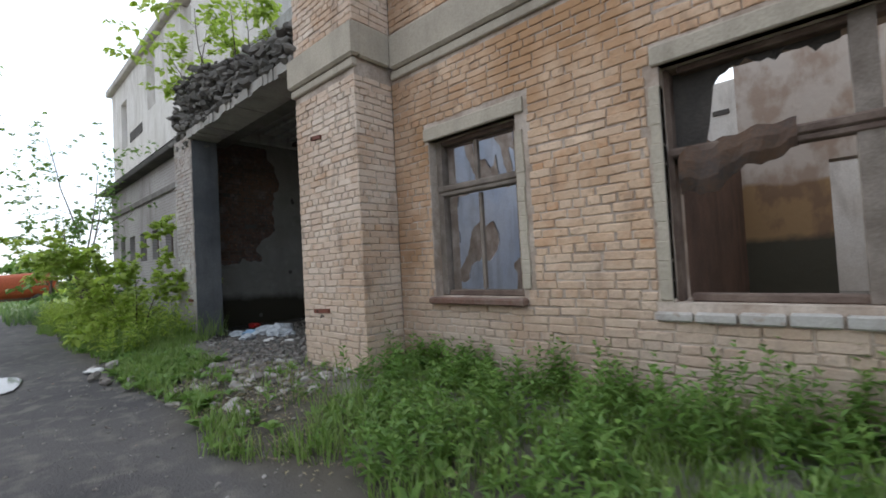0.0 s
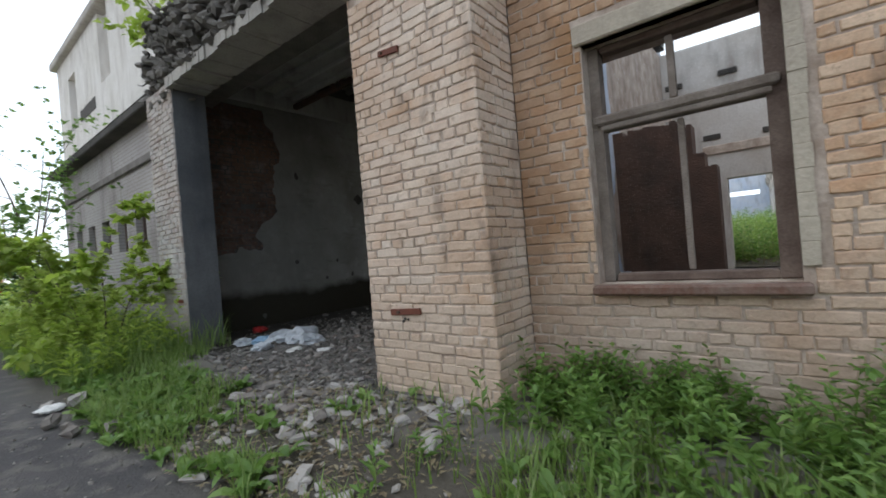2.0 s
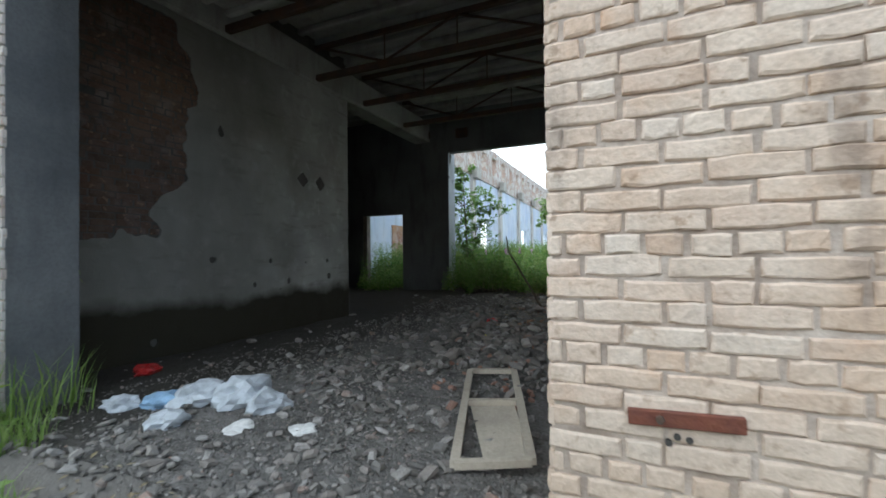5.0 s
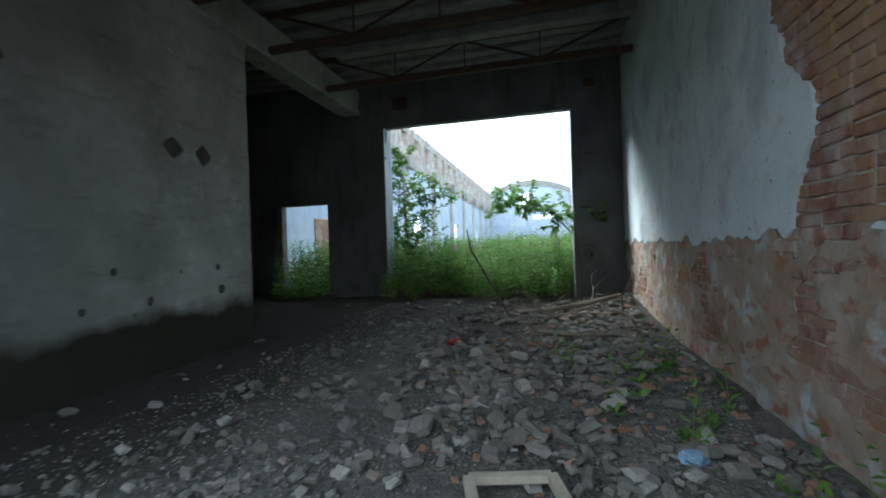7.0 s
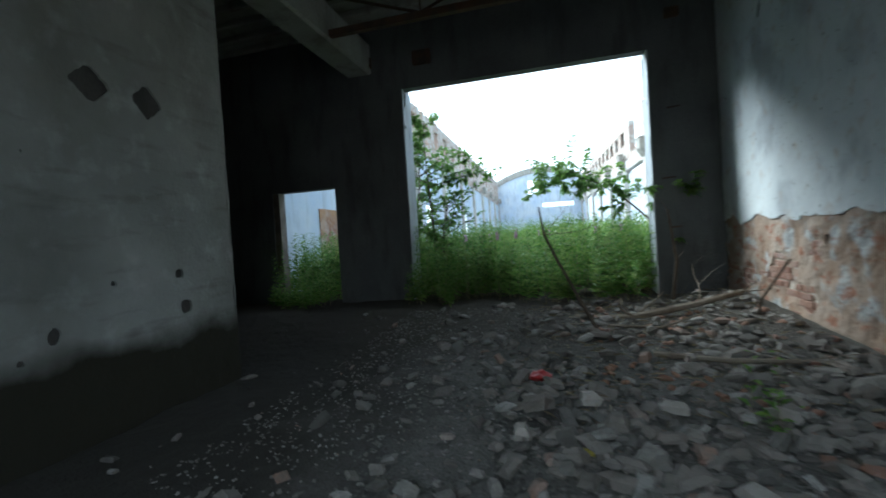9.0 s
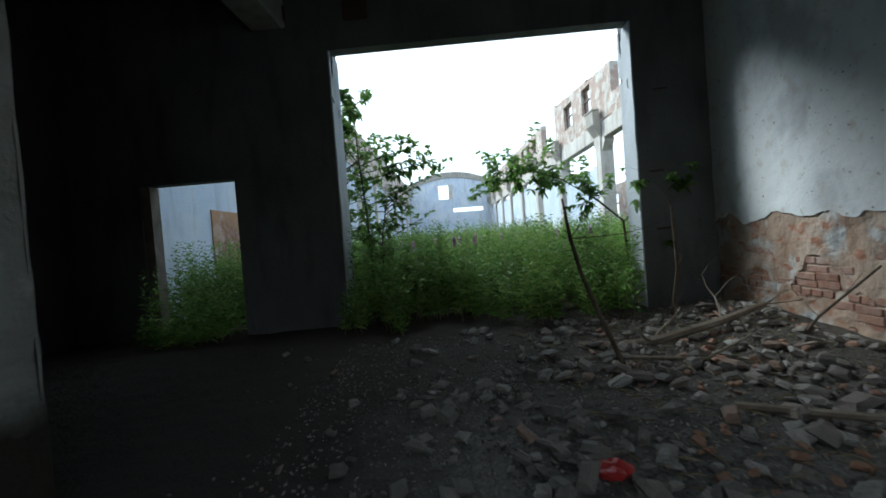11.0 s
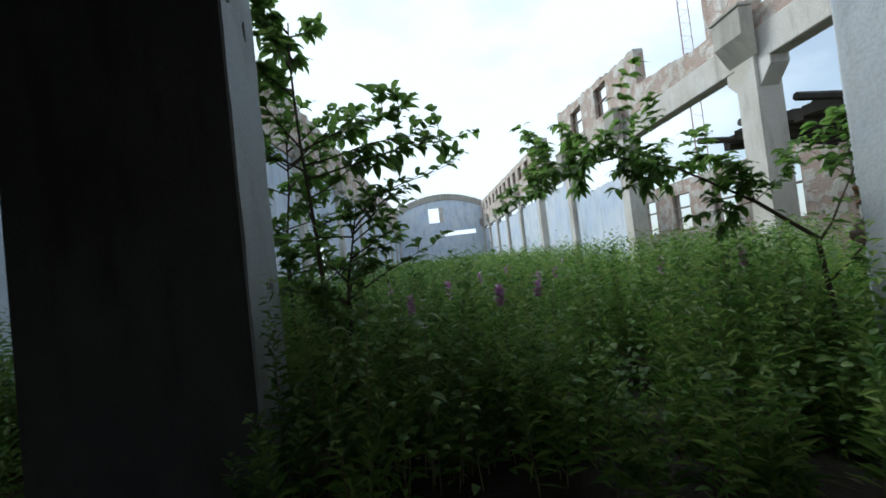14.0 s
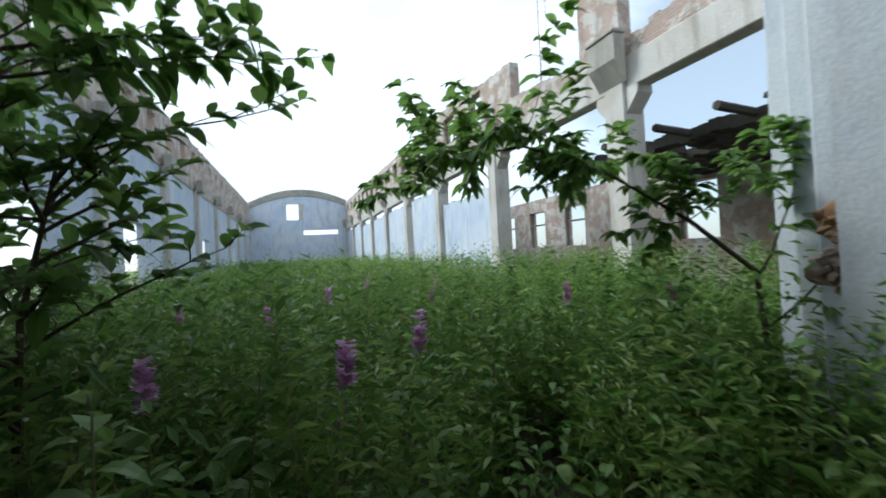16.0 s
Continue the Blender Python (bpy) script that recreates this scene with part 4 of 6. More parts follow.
roof.box(LEFT_X - 0.45, RIGHT_X + 0.4, 3.76, BACK_Y + 0.42, CEIL + 0.23, CEIL + 0.4)
roof.box(-13.5, LEFT_X - 0.45, 7.3, BACK_Y + 0.42, CEIL + 0.23, CEIL + 0.4)
thing("roof", roof, M_ROOF, "flat tarred roof of the front building", "roof", kind="structure")


def truss(y):
    """A light steel truss of angle bars across the gateway hall."""
    root = empty("steel_truss", pose(-7.09, y, 4.4), "thin rusty steel truss hanging under the ceiling", "truss", "roof trusses")
    c = MB()
    c.bevelled(-2.74, 2.74, -0.05, 0.05, -0.05, 0.05, 0.008)
    part("bottom_chord", c, M_STEEL, root)
    c = MB()
    c.bevelled(-2.74, 2.74, -0.04, 0.04, 0.50, 0.58, 0.008)
    part("top_chord", c, M_STEEL, root)
    xs = spread(-2.6, 2.6, 1.3)
    for k, (a, b) in enumerate(zip(xs, xs[1:])):
        d = MB()
        p, q = ((a, 0, 0.04), (b, 0, 0.52)) if k % 2 else ((a, 0, 0.52), (b, 0, 0.04))
        d.tube([p, q], [0.022, 0.022], 5)
        part("diagonal", d, M_STEEL, root)
    for x in xs[1:-1]:
        d = MB()
        d.tube([(x, 0, 0.04), (x, 0, 0.52)], [0.012, 0.012], 5)
        part("hanger", d, M_STEEL, root)


for y in (5.4, 7.25, 8.7, 10.4):
    truss(y)

# rooms behind the two front windows
rm = MB()
cuts = spread(RIGHT_X + 0.35, -0.76, 0.07)
for a, b in zip(cuts, cuts[1:]):
    mid = 0.5 * (a + b)
    rag_ = 0.07 * fbm(mid * 4.1, 2.0) + 0.05 * fbm(mid * 13, 6.0)
    if mid < -2.74:
        top = 2.72 - 0.45 * smoothstep(-3.05, -2.95, mid) - 0.22 * smoothstep(-2.9, -2.8, mid) + rag_
    elif mid < -2.02:
        continue
    else:
        top = 2.05 + 0.62 * smoothstep(-1.86, -1.78, mid) + rag_
    rm.box(a, b, 7.4, 7.75, -0.3, top)
rm.box(-0.95, -0.75, FACE_Y + 0.5, 7.39, -0.3, 2.4)
thing("wall_room", rm, M_ROOM_BRICK, "broken brown brick partition with a ragged gap", "wall", kind="structure")
re_ = MB()
wall_boxes(re_, -0.75, 3.0, -0.3, CEIL, [(0.2, 1.9, -0.3, 2.3)], lambda b, a, c, d, e: b.box(a, c, 7.4, 7.75, d, e))
re_.box(3.0, 3.2, FACE_Y + 0.5, BACK_Y, -0.3, CEIL)
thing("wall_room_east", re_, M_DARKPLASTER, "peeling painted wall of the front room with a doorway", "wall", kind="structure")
rk = MB()
wall_boxes(rk, -3.98, 3.2, -0.3, CEIL, [(-2.98, -1.70, -0.3, 2.28)], lambda b, a, c, d, e: b.box(a, c, BACK_Y + 0.004, BACK_Y + 0.4, d, e))
wall_rb = thing("wall_room_back", rk, M_HALL, "pale limewashed rear wall of the front room with a doorway", "wall", kind="structure")
# raised dark blocks take the place of the shade inside joist holes
for x, z in ((-3.75, 4.35), (-2.75, 4.4), (-1.6, 4.4), (-2.1, 3.2), (-3.2, 3.25)):
    sk = MB()
    sk.bevelled(x - 0.17, x + 0.17, BACK_Y - 0.03, BACK_Y + 0.002, z - 0.06, z + 0.06, 0.01)
    part("socket_shade", sk, M_ROOF, wall_rb, "dark block for the shade inside a joist hole")
lb = MB()
lb.bevelled(-3.4, -1.3, BACK_Y - 0.05, BACK_Y + 0.002, 2.85, 3.05, 0.015)
part("lintel", lb, M_MORTAR, wall_rb, "grey lintel beam over the doorway")
rp = MB()
sheet(rp, Matrix.Translation((RIGHT_X + 0.35, FACE_Y + 0.5, 0)) @ Matrix.Rotation(radians(90), 4, "Z"), 0.0, 3.5, 0.0, 4.6, 0.08, lambda u, z: fbm(u * 1.6, z * 1.6, 12) < 0.15, 0.02, 0.01)
part("plaster", rp, M_WHITEBLUE, wall_right)
rf = MB()
rf.box(RIGHT_X + 0.35, 3.2, FACE_Y + 0.5, BACK_Y, -0.3, 0.1)
thing("room_floor", rf, M_SOIL, "earth-covered floor of the front rooms", "floor", kind="structure")

# ---------- roofless hall ----------


def hall_part(name, mb, material, parent=None, label="", category="", kind="structure"):
    for_hall = mb
    for_hall.v = [tuple(HALL @ Vector(p)) for p in for_hall.v]
    if parent is None:
        return thing(name, for_hall, material, label, category, kind=kind)
    return part(name, for_hall, material, parent, label)


def top_at(s):
    return 7.6 + 0.026 * s


COLS = [5.75 + 6.2 * k for k in range(9)]
# beams over the bays with ruined brick above
root_r = empty("wall_hall_right", pose(0, 0, 0), "ruined white arcade wall with empty clerestory windows", "wall", kind="structure")


def col_right(s):
    z = 0.012 * s
    c = MB()
    c.bevelled(HU1 - 0.05, HU1 + 0.5, s - 0.28, s + 0.28, -0.2, 5.7 + z, 0.03)
    hall_part("column", c, M_HALL, root_r)
    k = MB()
    a, b = HU1 - 0.34, HU1 - 0.052
    k.add([(b, s - 0.42, 5.0 + z), (b, s + 0.42, 5.0 + z), (b, s + 0.42, 6.0 + z), (b, s - 0.42, 6.0 + z), (a, s - 0.42, 5.45 + z), (a, s + 0.42, 5.45 + z), (a, s + 0.42, 6.0 + z), (a, s - 0.42, 6.0 + z)],
          [(0, 3, 2, 1), (4, 5, 6, 7), (0, 1, 5, 4), (1, 2, 6, 5), (2, 3, 7, 6), (3, 0, 4, 7)])
    k.bevelled(a - 0.04, b, s - 0.46, s + 0.46, 6.005 + z, 6.09 + z, 0.02)
    hall_part("capital", k, M_CONCRETE, root_r)
    h = MB()
    for d in (-1, 1):
        h.add([(HU1 + 0.02, s + d * 0.282, 4.35 + z), (HU1 + 0.42, s + d * 0.282, 4.35 + z), (HU1 + 0.42, s + d * 0.282, 4.93 + z), (HU1 + 0.02, s + d * 0.282, 4.93 + z),
               (HU1 + 0.02, s + d * 0.62, 4.70 + z), (HU1 + 0.42, s + d * 0.62, 4.70 + z), (HU1 + 0.42, s + d * 0.62, 4.93 + z), (HU1 + 0.02, s + d * 0.62, 4.93 + z)],
              [(0, 1, 2, 3), (7, 6, 5, 4), (0, 4, 5, 1), (1, 5, 6, 2), (2, 6, 7, 3), (3, 7, 4, 0)])
    hall_part("bracket", h, M_HALL, root_r)


for s in COLS:
    col_right(s)
for a, b in zip([-0.1] + COLS, COLS + [HLEN]):
    z = 0.012 * a
    bm_ = MB()
    bm_.bevelled(HU1 + 0.02, HU1 + 0.42, a + 0.285, b - 0.285, 4.94 + z, 5.62 + z, 0.02)
    hall_part("beam", bm_, M_HALL, root_r)


def ragged(s0, s1, z0, top, openings, u0, u1, step=0.27, seed=0.0):
    """A brick wall of the clerestory with stepped, broken head."""
    mb = MB()
    n = max(1, round((s1 - s0) / step))
    cuts = sorted({*[s0 + (s1 - s0) * k / n for k in range(n + 1)], *[o[0] for o in openings], *[o[1] for o in openings]})
    for a, b in zip(cuts, cuts[1:]):
        if b - a < 0.01:
            continue
        mid = 0.5 * (a + b)
        t = top(mid) + 0.16 * fbm(mid * 1.9, seed)
        z = z0
        for o in openings:
            if o[0] - 1e-6 <= a and b <= o[1] + 1e-6:
                mb.box(u0, u1, a, b, z, o[2])
                z = o[3]
        if t > z:
            mb.box(u0, u1, a, b, z, t)
    return mb


def clerestory(s0, s1, top, openings, z0=5.63, seed=0.0):
    z = 0.012 * s0
    hall_part("clerestory", ragged(s0, s1, z0 + z, top, openings, HU1 + 0.06, HU1 + 0.40, seed=seed), M_PLASTER_HALL, root_r, "broken brick clerestory with flaking limewash")
    for o in openings:
        f = MB()
        f.bevelled(HU1 + 0.18, HU1 + 0.26, o[0], o[0] + 0.07, o[2], o[3], 0.008)
        f.bevelled(HU1 + 0.18, HU1 + 0.26, o[1] - 0.07, o[1], o[2], o[3], 0.008)
        f.bevelled(HU1 + 0.185, HU1 + 0.255, o[0] + 0.071, o[1] - 0.071, 0.5 * (o[2] + o[3]), 0.5 * (o[2] + o[3]) + 0.07, 0.008)
        hall_part("window_frame", f, M_WOOD_BROWN, root_r)


def hall_plaster():
    """Limewashed brick, red where the coat has dropped off, with brick courses in relief."""
    k = Mat("limewashed_hall_brick", 0.93)
    g = k.mask(k.noise(2.4, 8, offset=3), 0.44, 0.53)
    c = k.mix(k.mask(k.noise(0.7, 5), 0.35, 0.65), (0.60, 0.57, 0.53), (0.50, 0.46, 0.41))
    c = k.mix(k.calc("MULTIPLY", k.mask(k.noise(2.3, 7, (1.6, 1.6, 0.35), offset=5), 0.5, 0.72), 0.6), c, (0.27, 0.22, 0.18))
    red = k.ramp(k.noise(9, 3, (0.5, 0.5, 2)), (0.3, (0.24, 0.11, 0.075)), (0.7, (0.40, 0.22, 0.15)))
    wv = k.n.new("ShaderNodeTexBrick")
    wv.inputs["Scale"].default_value = 4.0
    wv.inputs["Mortar Size"].default_value = 0.02
    sw = k.n.new("ShaderNodeCombineXYZ")
    k.l.new(k.axis(1), sw.inputs[0])
    k.l.new(k.axis(2), sw.inputs[1])
    k.l.new(sw.outputs[0], wv.inputs["Vector"])
    red = k.mix(wv.outputs["Fac"], red, (0.42, 0.38, 0.33))
    c = k.mix(k.calc("MULTIPLY", g, 0.6), c, red)
    return k.colour(c).bump(k.calc("ADD", k.noise(20, 6), k.calc("MULTIPLY", g, -1.0)), 0.7, 0.03).m


M_PLASTER_HALL = hall_plaster()
clerestory(-0.1, 5.6, lambda s: 6.05 + 0.3 * smoothstep(5, 2, s), [], seed=1)
clerestory(5.6, 6.95, lambda s: 9.4, [], seed=2)
clerestory(6.95, 10.45, lambda s: 6.15 + 0.12 * (s - 6.95), [], seed=3)
clerestory(10.45, 18.8, lambda s: 7.7 + 0.085 * (s - 10.45), [(12.75, 13.95, 6.55, 7.72), (15.5, 16.9, 6.6, 7.8)], seed=4)
clerestory(18.8, 22.2, lambda s: 6.15, [], seed=5)
clerestory(22.2, HLEN, lambda s: top_at(s) + 0.05, [(a, a + 1.25, 6.5 + 0.02 * a, 7.35 + 0.024 * a) for a in (24.0, 26.3, 28.6, 30.9, 33.2, 35.6, 38.0, 40.5, 43.0, 46.0, 49.0, 52.0)], seed=6)
# pale infill walls between the columns
for a, b, t in ((12.4, 18.1, 4.0), (18.5, 23.4, 4.9), (25.0, 30.2, 4.9), (31.0, 36.4, 4.9), (37.4, 42.6, 4.9), (43.8, 55.8, 5.2)):
    i = ragged(a, b, -0.2, lambda s: t, [], HU1 + 0.16, HU1 + 0.34, seed=a)
    hall_part("infill_wall", i, M_WHITEBLUE, root_r, "pale blue limewashed infill wall")

# outer aisle wall with windows and hanging roof remnants
ais = MB()
AW = [(1.3 + 3.1 * k, 2.75 + 3.1 * k, 1.7, 3.5) for k in range(9)]
wall_boxes(ais, -0.5, 30, -0.2, 4.15, AW, lambda b, a, c, d, e: b.box(HU1 + 5.2, HU1 + 5.6, a, c, d, e))
aisle = hall_part("wall_aisle", ais, M_PLASTER_HALL, None, "outer aisle wall of bare brick with empty windows", "wall")
for w in AW:
    f = MB()
    f.bevelled(HU1 + 5.3, HU1 + 5.4, w[0], w[0] + 0.08, w[2], w[3], 0.01)
    f.bevelled(HU1 + 5.3, HU1 + 5.4, w[1] - 0.08, w[1], w[2], w[3], 0.01)
    f.bevelled(HU1 + 5.3, HU1 + 5.4, w[0] + 0.082, w[1] - 0.082, w[2] + 1.1, w[2] + 1.18, 0.01)
    hall_part("window_frame", f, M_WOOD, aisle)
rr = random.Random(8)
rem = MB()
for a in spread(0.2, 8.6, 0.24):
    for b in spread(HU1 + 1.5, HU1 + 5.0, 0.5):
        if fbm(a * 0.9, b * 0.9, 5.0) > -0.5:
            z = 4.18 - 0.05 * (b - HU1) + 0.16 * fbm(a * 1.3, b * 0.7, 2.0)
            rem.box(b, b + 0.52, a, a + 0.245, z - 0.22 - 0.1 * abs(fbm(a * 3, b * 3)), z)
for a in (0.6, 2.2, 3.8, 5.2, 6.8, 8.4):
    rem.tube([(HU1 + 0.5, a, 4.05), (HU1 + 5.2, a + 0.05, 3.75)], [0.09, 0.08], 6)
for k in range(26):
    s, u = rr.uniform(1.2, 9.5), HU1 + rr.uniform(1.6, 5.2)
    z = 4.35 - 0.06 * (u - HU1) + rr.uniform(-0.25, 0.12)
    rem.tube([(u, s, z), (u + rr.uniform(0.6, 1.8), s + rr.uniform(-0.5, 0.5), z - rr.uniform(0.0, 0.4))], [0.07, 0.05], 5)
for k in range(16):
    s, u = rr.uniform(0.6, 5.2), HU1 + 2.0 + rr.uniform(0, 2.8)
    rem.add([(u, s, 4.2 + rr.uniform(-0.2, 0.2)), (u + 1.2, s + 0.1, 4.1), (u + 1.2, s + 0.9, 4.15 + rr.uniform(-0.2, 0.2)), (u, s + 1.0, 4.3),
             (u, s, 4.05), (u + 1.2, s + 0.1, 3.98), (u + 1.2, s + 0.9, 4.0), (u, s + 1.0, 4.12)], [(0, 1, 2, 3), (7, 6, 5, 4), (0, 4, 5, 1), (1, 5, 6, 2), (2, 6, 7, 3), (3, 7, 4, 0)])
hall_part("roof_remnant", rem, M_ROOF, None, "charred collapsed aisle roof boards", "roof", "structure")

# left wall of the hall
lh = ragged(-0.1, HLEN, 5.7, lambda s: top_at(s), [(a, a + 1.0, 6.1 + 0.02 * a, 7.2 + 0.024 * a) for a in spread(1.6, 53.0, 2.45)], HU0 - 0.4, HU0, seed=20)
left_hall = hall_part("wall_hall_left", lh, M_PLASTER_HALL, None, "grey clerestory wall with a row of empty windows", "wall")
ll = ragged(-0.1, HLEN, -0.2, lambda s: 5.55 + 0.012 * s, [(a, a + 2.2, -0.1, 3.2) for a in (7.5, 13.7, 26.0, 38.5)], HU0 - 0.36, HU0 - 0.06, seed=22)
hall_part("infill_wall", ll, M_WHITEBLUE, left_hall, "pale blue limewashed lower wall")
for s in COLS:
    c = MB()
    c.bevelled(HU0 - 0.3, HU0 + 0.12, s - 0.28, s + 0.28, -0.2, 5.7, 0.03)
    hall_part("column", c, M_HALL, left_hall)
    k = MB()
    k.bevelled(HU0 + 0.122, HU0 + 0.42, s - 0.42, s + 0.42, 5.3 + 0.012 * s, 5.95 + 0.012 * s, 0.05)
    hall_part("capital", k, M_CONCRETE, left_hall)

# gable end with a shallow broken arch
gb = MB()
us = spread(HU0 - 0.4, HU1 + 0.6, 0.4)
for a, b in zip(us, us[1:]):
    mid = 0.5 * (a + b)
    q = (mid - 0.5 * (HU0 + HU1) - 0.3) / 6.4
    t = 9.0 + 1.75 * max(0.0, 1 - q * q) + 0.12 * (round(mid / 0.4) % 2)
    z = -0.2
    if -1.2 < mid < 0.3:
        gb.box(a, b, HLEN, HLEN + 0.5, z, 6.95)
        z = 9.0
    elif 1.0 < mid < 5.3:
        gb.box(a, b, HLEN, HLEN + 0.5, z, 5.0)
        z = 5.6
    gb.box(a, b, HLEN, HLEN + 0.5, z, t)
gable = hall_part("wall_gable", gb, M_WHITEBLUE, None, "far gable wall with a shallow arched top", "wall")
arc = MB()
for a, b in zip(us, us[1:]):
    mid = 0.5 * (a + b)
    q = (mid - 0.5 * (HU0 + HU1) - 0.3) / 6.4
    t = 9.0 + 1.75 * max(0.0, 1 - q * q)
    arc.bevelled(a, b - 0.03, HLEN - 0.12, HLEN - 0.005, t - 0.75, t + 0.1, 0.03)
hall_part("arch", arc, M_CONCRETE, gable, "grey brick arch rim")
win = MB()
win.bevelled(0.32, 0.9, HLEN - 0.06, HLEN - 0.002, 6.9, 9.0, 0.02)
hall_part("shutter", win, M_HALL, gable)

# bare brick panel in the left wall, seen through the small door
bp = MB()
bp.box(HU0 - 0.055, HU0 - 0.03, 2.4, 3.9, -0.1, 2.3)
hall_part("brick_panel", bp, M_RED, left_hall, "bare red brick panel")
# half column against the right side of the wide opening
hc = MB()
for x0, y0, y1 in ((-5.12, BACK_Y + 0.424, 12.45), (-4.80, 12.452, 12.78), (-4.53, 12.782, 13.09)):
    o = len(hc.v)
    zs = spread(-0.1, 6.4, 0.1)
    for z in zs:
        q = x0 + 0.012 * fbm(z * 1.3, x0 * 3)
        hc.v += [(q + 0.012, y0, z), (q, y0 + 0.012, z), (q + 0.003, y1 - 0.02, z), (q + 0.02, y1, z), (-4.15, y1, z), (-4.15, y0, z)]
    hc.f += [(o + 6 * i + k, o + 6 * i + 6 + k, o + 6 * i + 6 + (k + 1) % 6, o + 6 * i + (k + 1) % 6) for i in range(len(zs) - 1) for k in range(6)]
    hc.f.append(tuple(o + 6 * (len(zs) - 1) + k for k in range(6)))
tagged(part("half_column", hc, M_REVEAL), "white limewashed stepped half column beside the opening", "column", kind="structure")
df = MB()
df.bevelled(DOOR[0] + 0.002, DOOR[0] + 0.13, BACK_Y + 0.02, BACK_Y + 0.2, 0.1, DOOR[2] - 0.003, 0.01)
tagged(part("door_frame", df, M_WOOD), "grey wooden door post of the small doorway", "door frame", kind="structure")

# radio mast far behind the aisle
mast = empty("radio_mast", Matrix.Translation((20.7, 57.4, 0)), "slim red and white lattice radio mast behind the aisle", "mast")
for a, b in ((-0.65, -0.5), (0.65, -0.5), (0, 0.7)):
    t = MB()
    t.tube([(a, b, 0), (a * 0.8, b * 0.8, 33)], [0.06, 0.045], 5)
    part("leg", t, M_MAST, mast)
for k in range(22):
    z = 1.5 * k
    t = MB()
    t.tube([(-0.6, -0.47, z), (0.6, -0.47, z + 0.75), (0, 0.66, z + 1.5), (-0.6, -0.47, z + 1.5)], [0.028] * 4, 4)
    part("brace", t, M_MAST, mast)
t = MB()
t.tube([(0, 0, 32.5), (0, 0, 36.5)], [0.03, 0.015], 5)
part("antenna", t, M_MAST, mast)


# ---------- plants ----------
def leaf(mb, base, way, length, width, droop, r):
    """One oval leaf: a bowed rib and two halves, slightly folded."""
    way = way.normalized()
    side = way.cross(Vector((0, 0, 1)))
    side = side.normalized() if side.length > 1e-4 else Vector((1, 0, 0))
    side.rotate(Matrix.Rotation(r.uniform(-0.6, 0.6), 3, way))
    lift = side.cross(way) * width * 0.08
    rib, out = [], []
    for q, w in ((0.0, 0.05), (0.22, 0.40), (0.5, 0.5), (0.78, 0.33), (1.0, 0.0)):
        p = base + way * length * q + Vector((0, 0, length * (0.10 * q * (1 - q) * 4 - droop * q * q)))
        rib.append(tuple(p))
        out.append((tuple(p + side * width * w + lift * (w * 2)), tuple(p - side * width * w + lift * (w * 2))))
    v = rib + [a for a, _ in out[1:4]] + [b for _, b in out[1:4]]
    mb.add(v, [(0, 5, 1), (1, 5, 6, 2), (2, 6, 7, 3), (3, 7, 4), (0, 1, 8), (1, 2, 9, 8), (2, 3, 10, 9), (3, 4, 10)])


def leaf2(mb, base, way, length, width, droop):
    """A narrow leaf of two triangles."""
    side = Vector((-way.y, way.x, 0))
    side = side.normalized() if side.length > 1e-4 else Vector((1, 0, 0))
    mid = base + way * length * 0.45 + Vector((0, 0, 0.04 * length))
    tip = base + way * length - Vector((0, 0, droop * length))
    mb.add([tuple(base), tuple(mid + side * width * 0.5), tuple(tip), tuple(mid - side * width * 0.5)], [(0, 1, 2), (0, 2, 3)])


def blade(mb, p, h, w, lean, r):
    """A bent blade of grass."""
    a = r.uniform(0, 6.283)
    d, s = Vector((math.cos(a), math.sin(a), 0)), Vector((-math.sin(a), math.cos(a), 0)) * w * 0.5
    m, t = p + d * lean * h * 0.35 + Vector((0, 0, h * 0.6)), p + d * lean * h + Vector((0, 0, h))
    mb.add([tuple(p - s), tuple(p + s), tuple(m + s * 0.8), tuple(m - s * 0.8), tuple(t)], [(0, 1, 2, 3), (3, 2, 4)])


def on_ground(x, y):
    return Vector((x, y, height(x, y)))


def grass_patch(x0, x1, y0, y1, count, h0, h1, r, keep):
    mb = MB()
    for _ in range(count):
        x, y = r.uniform(x0, x1), r.uniform(y0, y1)
        if keep(x, y):
            blade(mb, on_ground(x, y) - Vector((0, 0, 0.01)), r.uniform(h0, h1), r.uniform(0.006, 0.014), r.uniform(0.2, 0.9), r)
    return mb


def herb(mb, p, r, size):
    """A rosette of broad leaves."""
    for k in range(r.randint(6, 10)):
        a = r.uniform(0, 6.283)
        up_ = r.uniform(0.35, 1.3)
        leaf(mb, p + Vector((0, 0, 0.02)), Vector((math.cos(a), math.sin(a), up_)), size * r.uniform(0.7, 1.25), size * r.uniform(0.28, 0.42), r.uniform(0.1, 0.45), r)


def nettle(mb, stalks, p, h, r, n, length, width):
    """An upright herb: a stalk with leaves all the way up."""
    lean = Vector((r.uniform(-0.14, 0.14), r.uniform(-0.14, 0.14), 1))
    top = p + lean * h
    s = Vector((0.004, 0.002, 0))
    stalks.add([tuple(p - s), tuple(p + s), tuple(top)], [(0, 1, 2)])
    for k in range(n):
        q = (k + 0.6) / n
        a = k * 2.4 + r.uniform(-0.5, 0.5)
        l = length * (1.15 - 0.7 * q) * r.uniform(0.75, 1.2)
        leaf2(mb, p + lean * h * (0.12 + 0.88 * q), Vector((math.cos(a), math.sin(a), r.uniform(0.0, 1.1))), l, width * r.uniform(0.8, 1.3), r.uniform(0.05, 0.5))


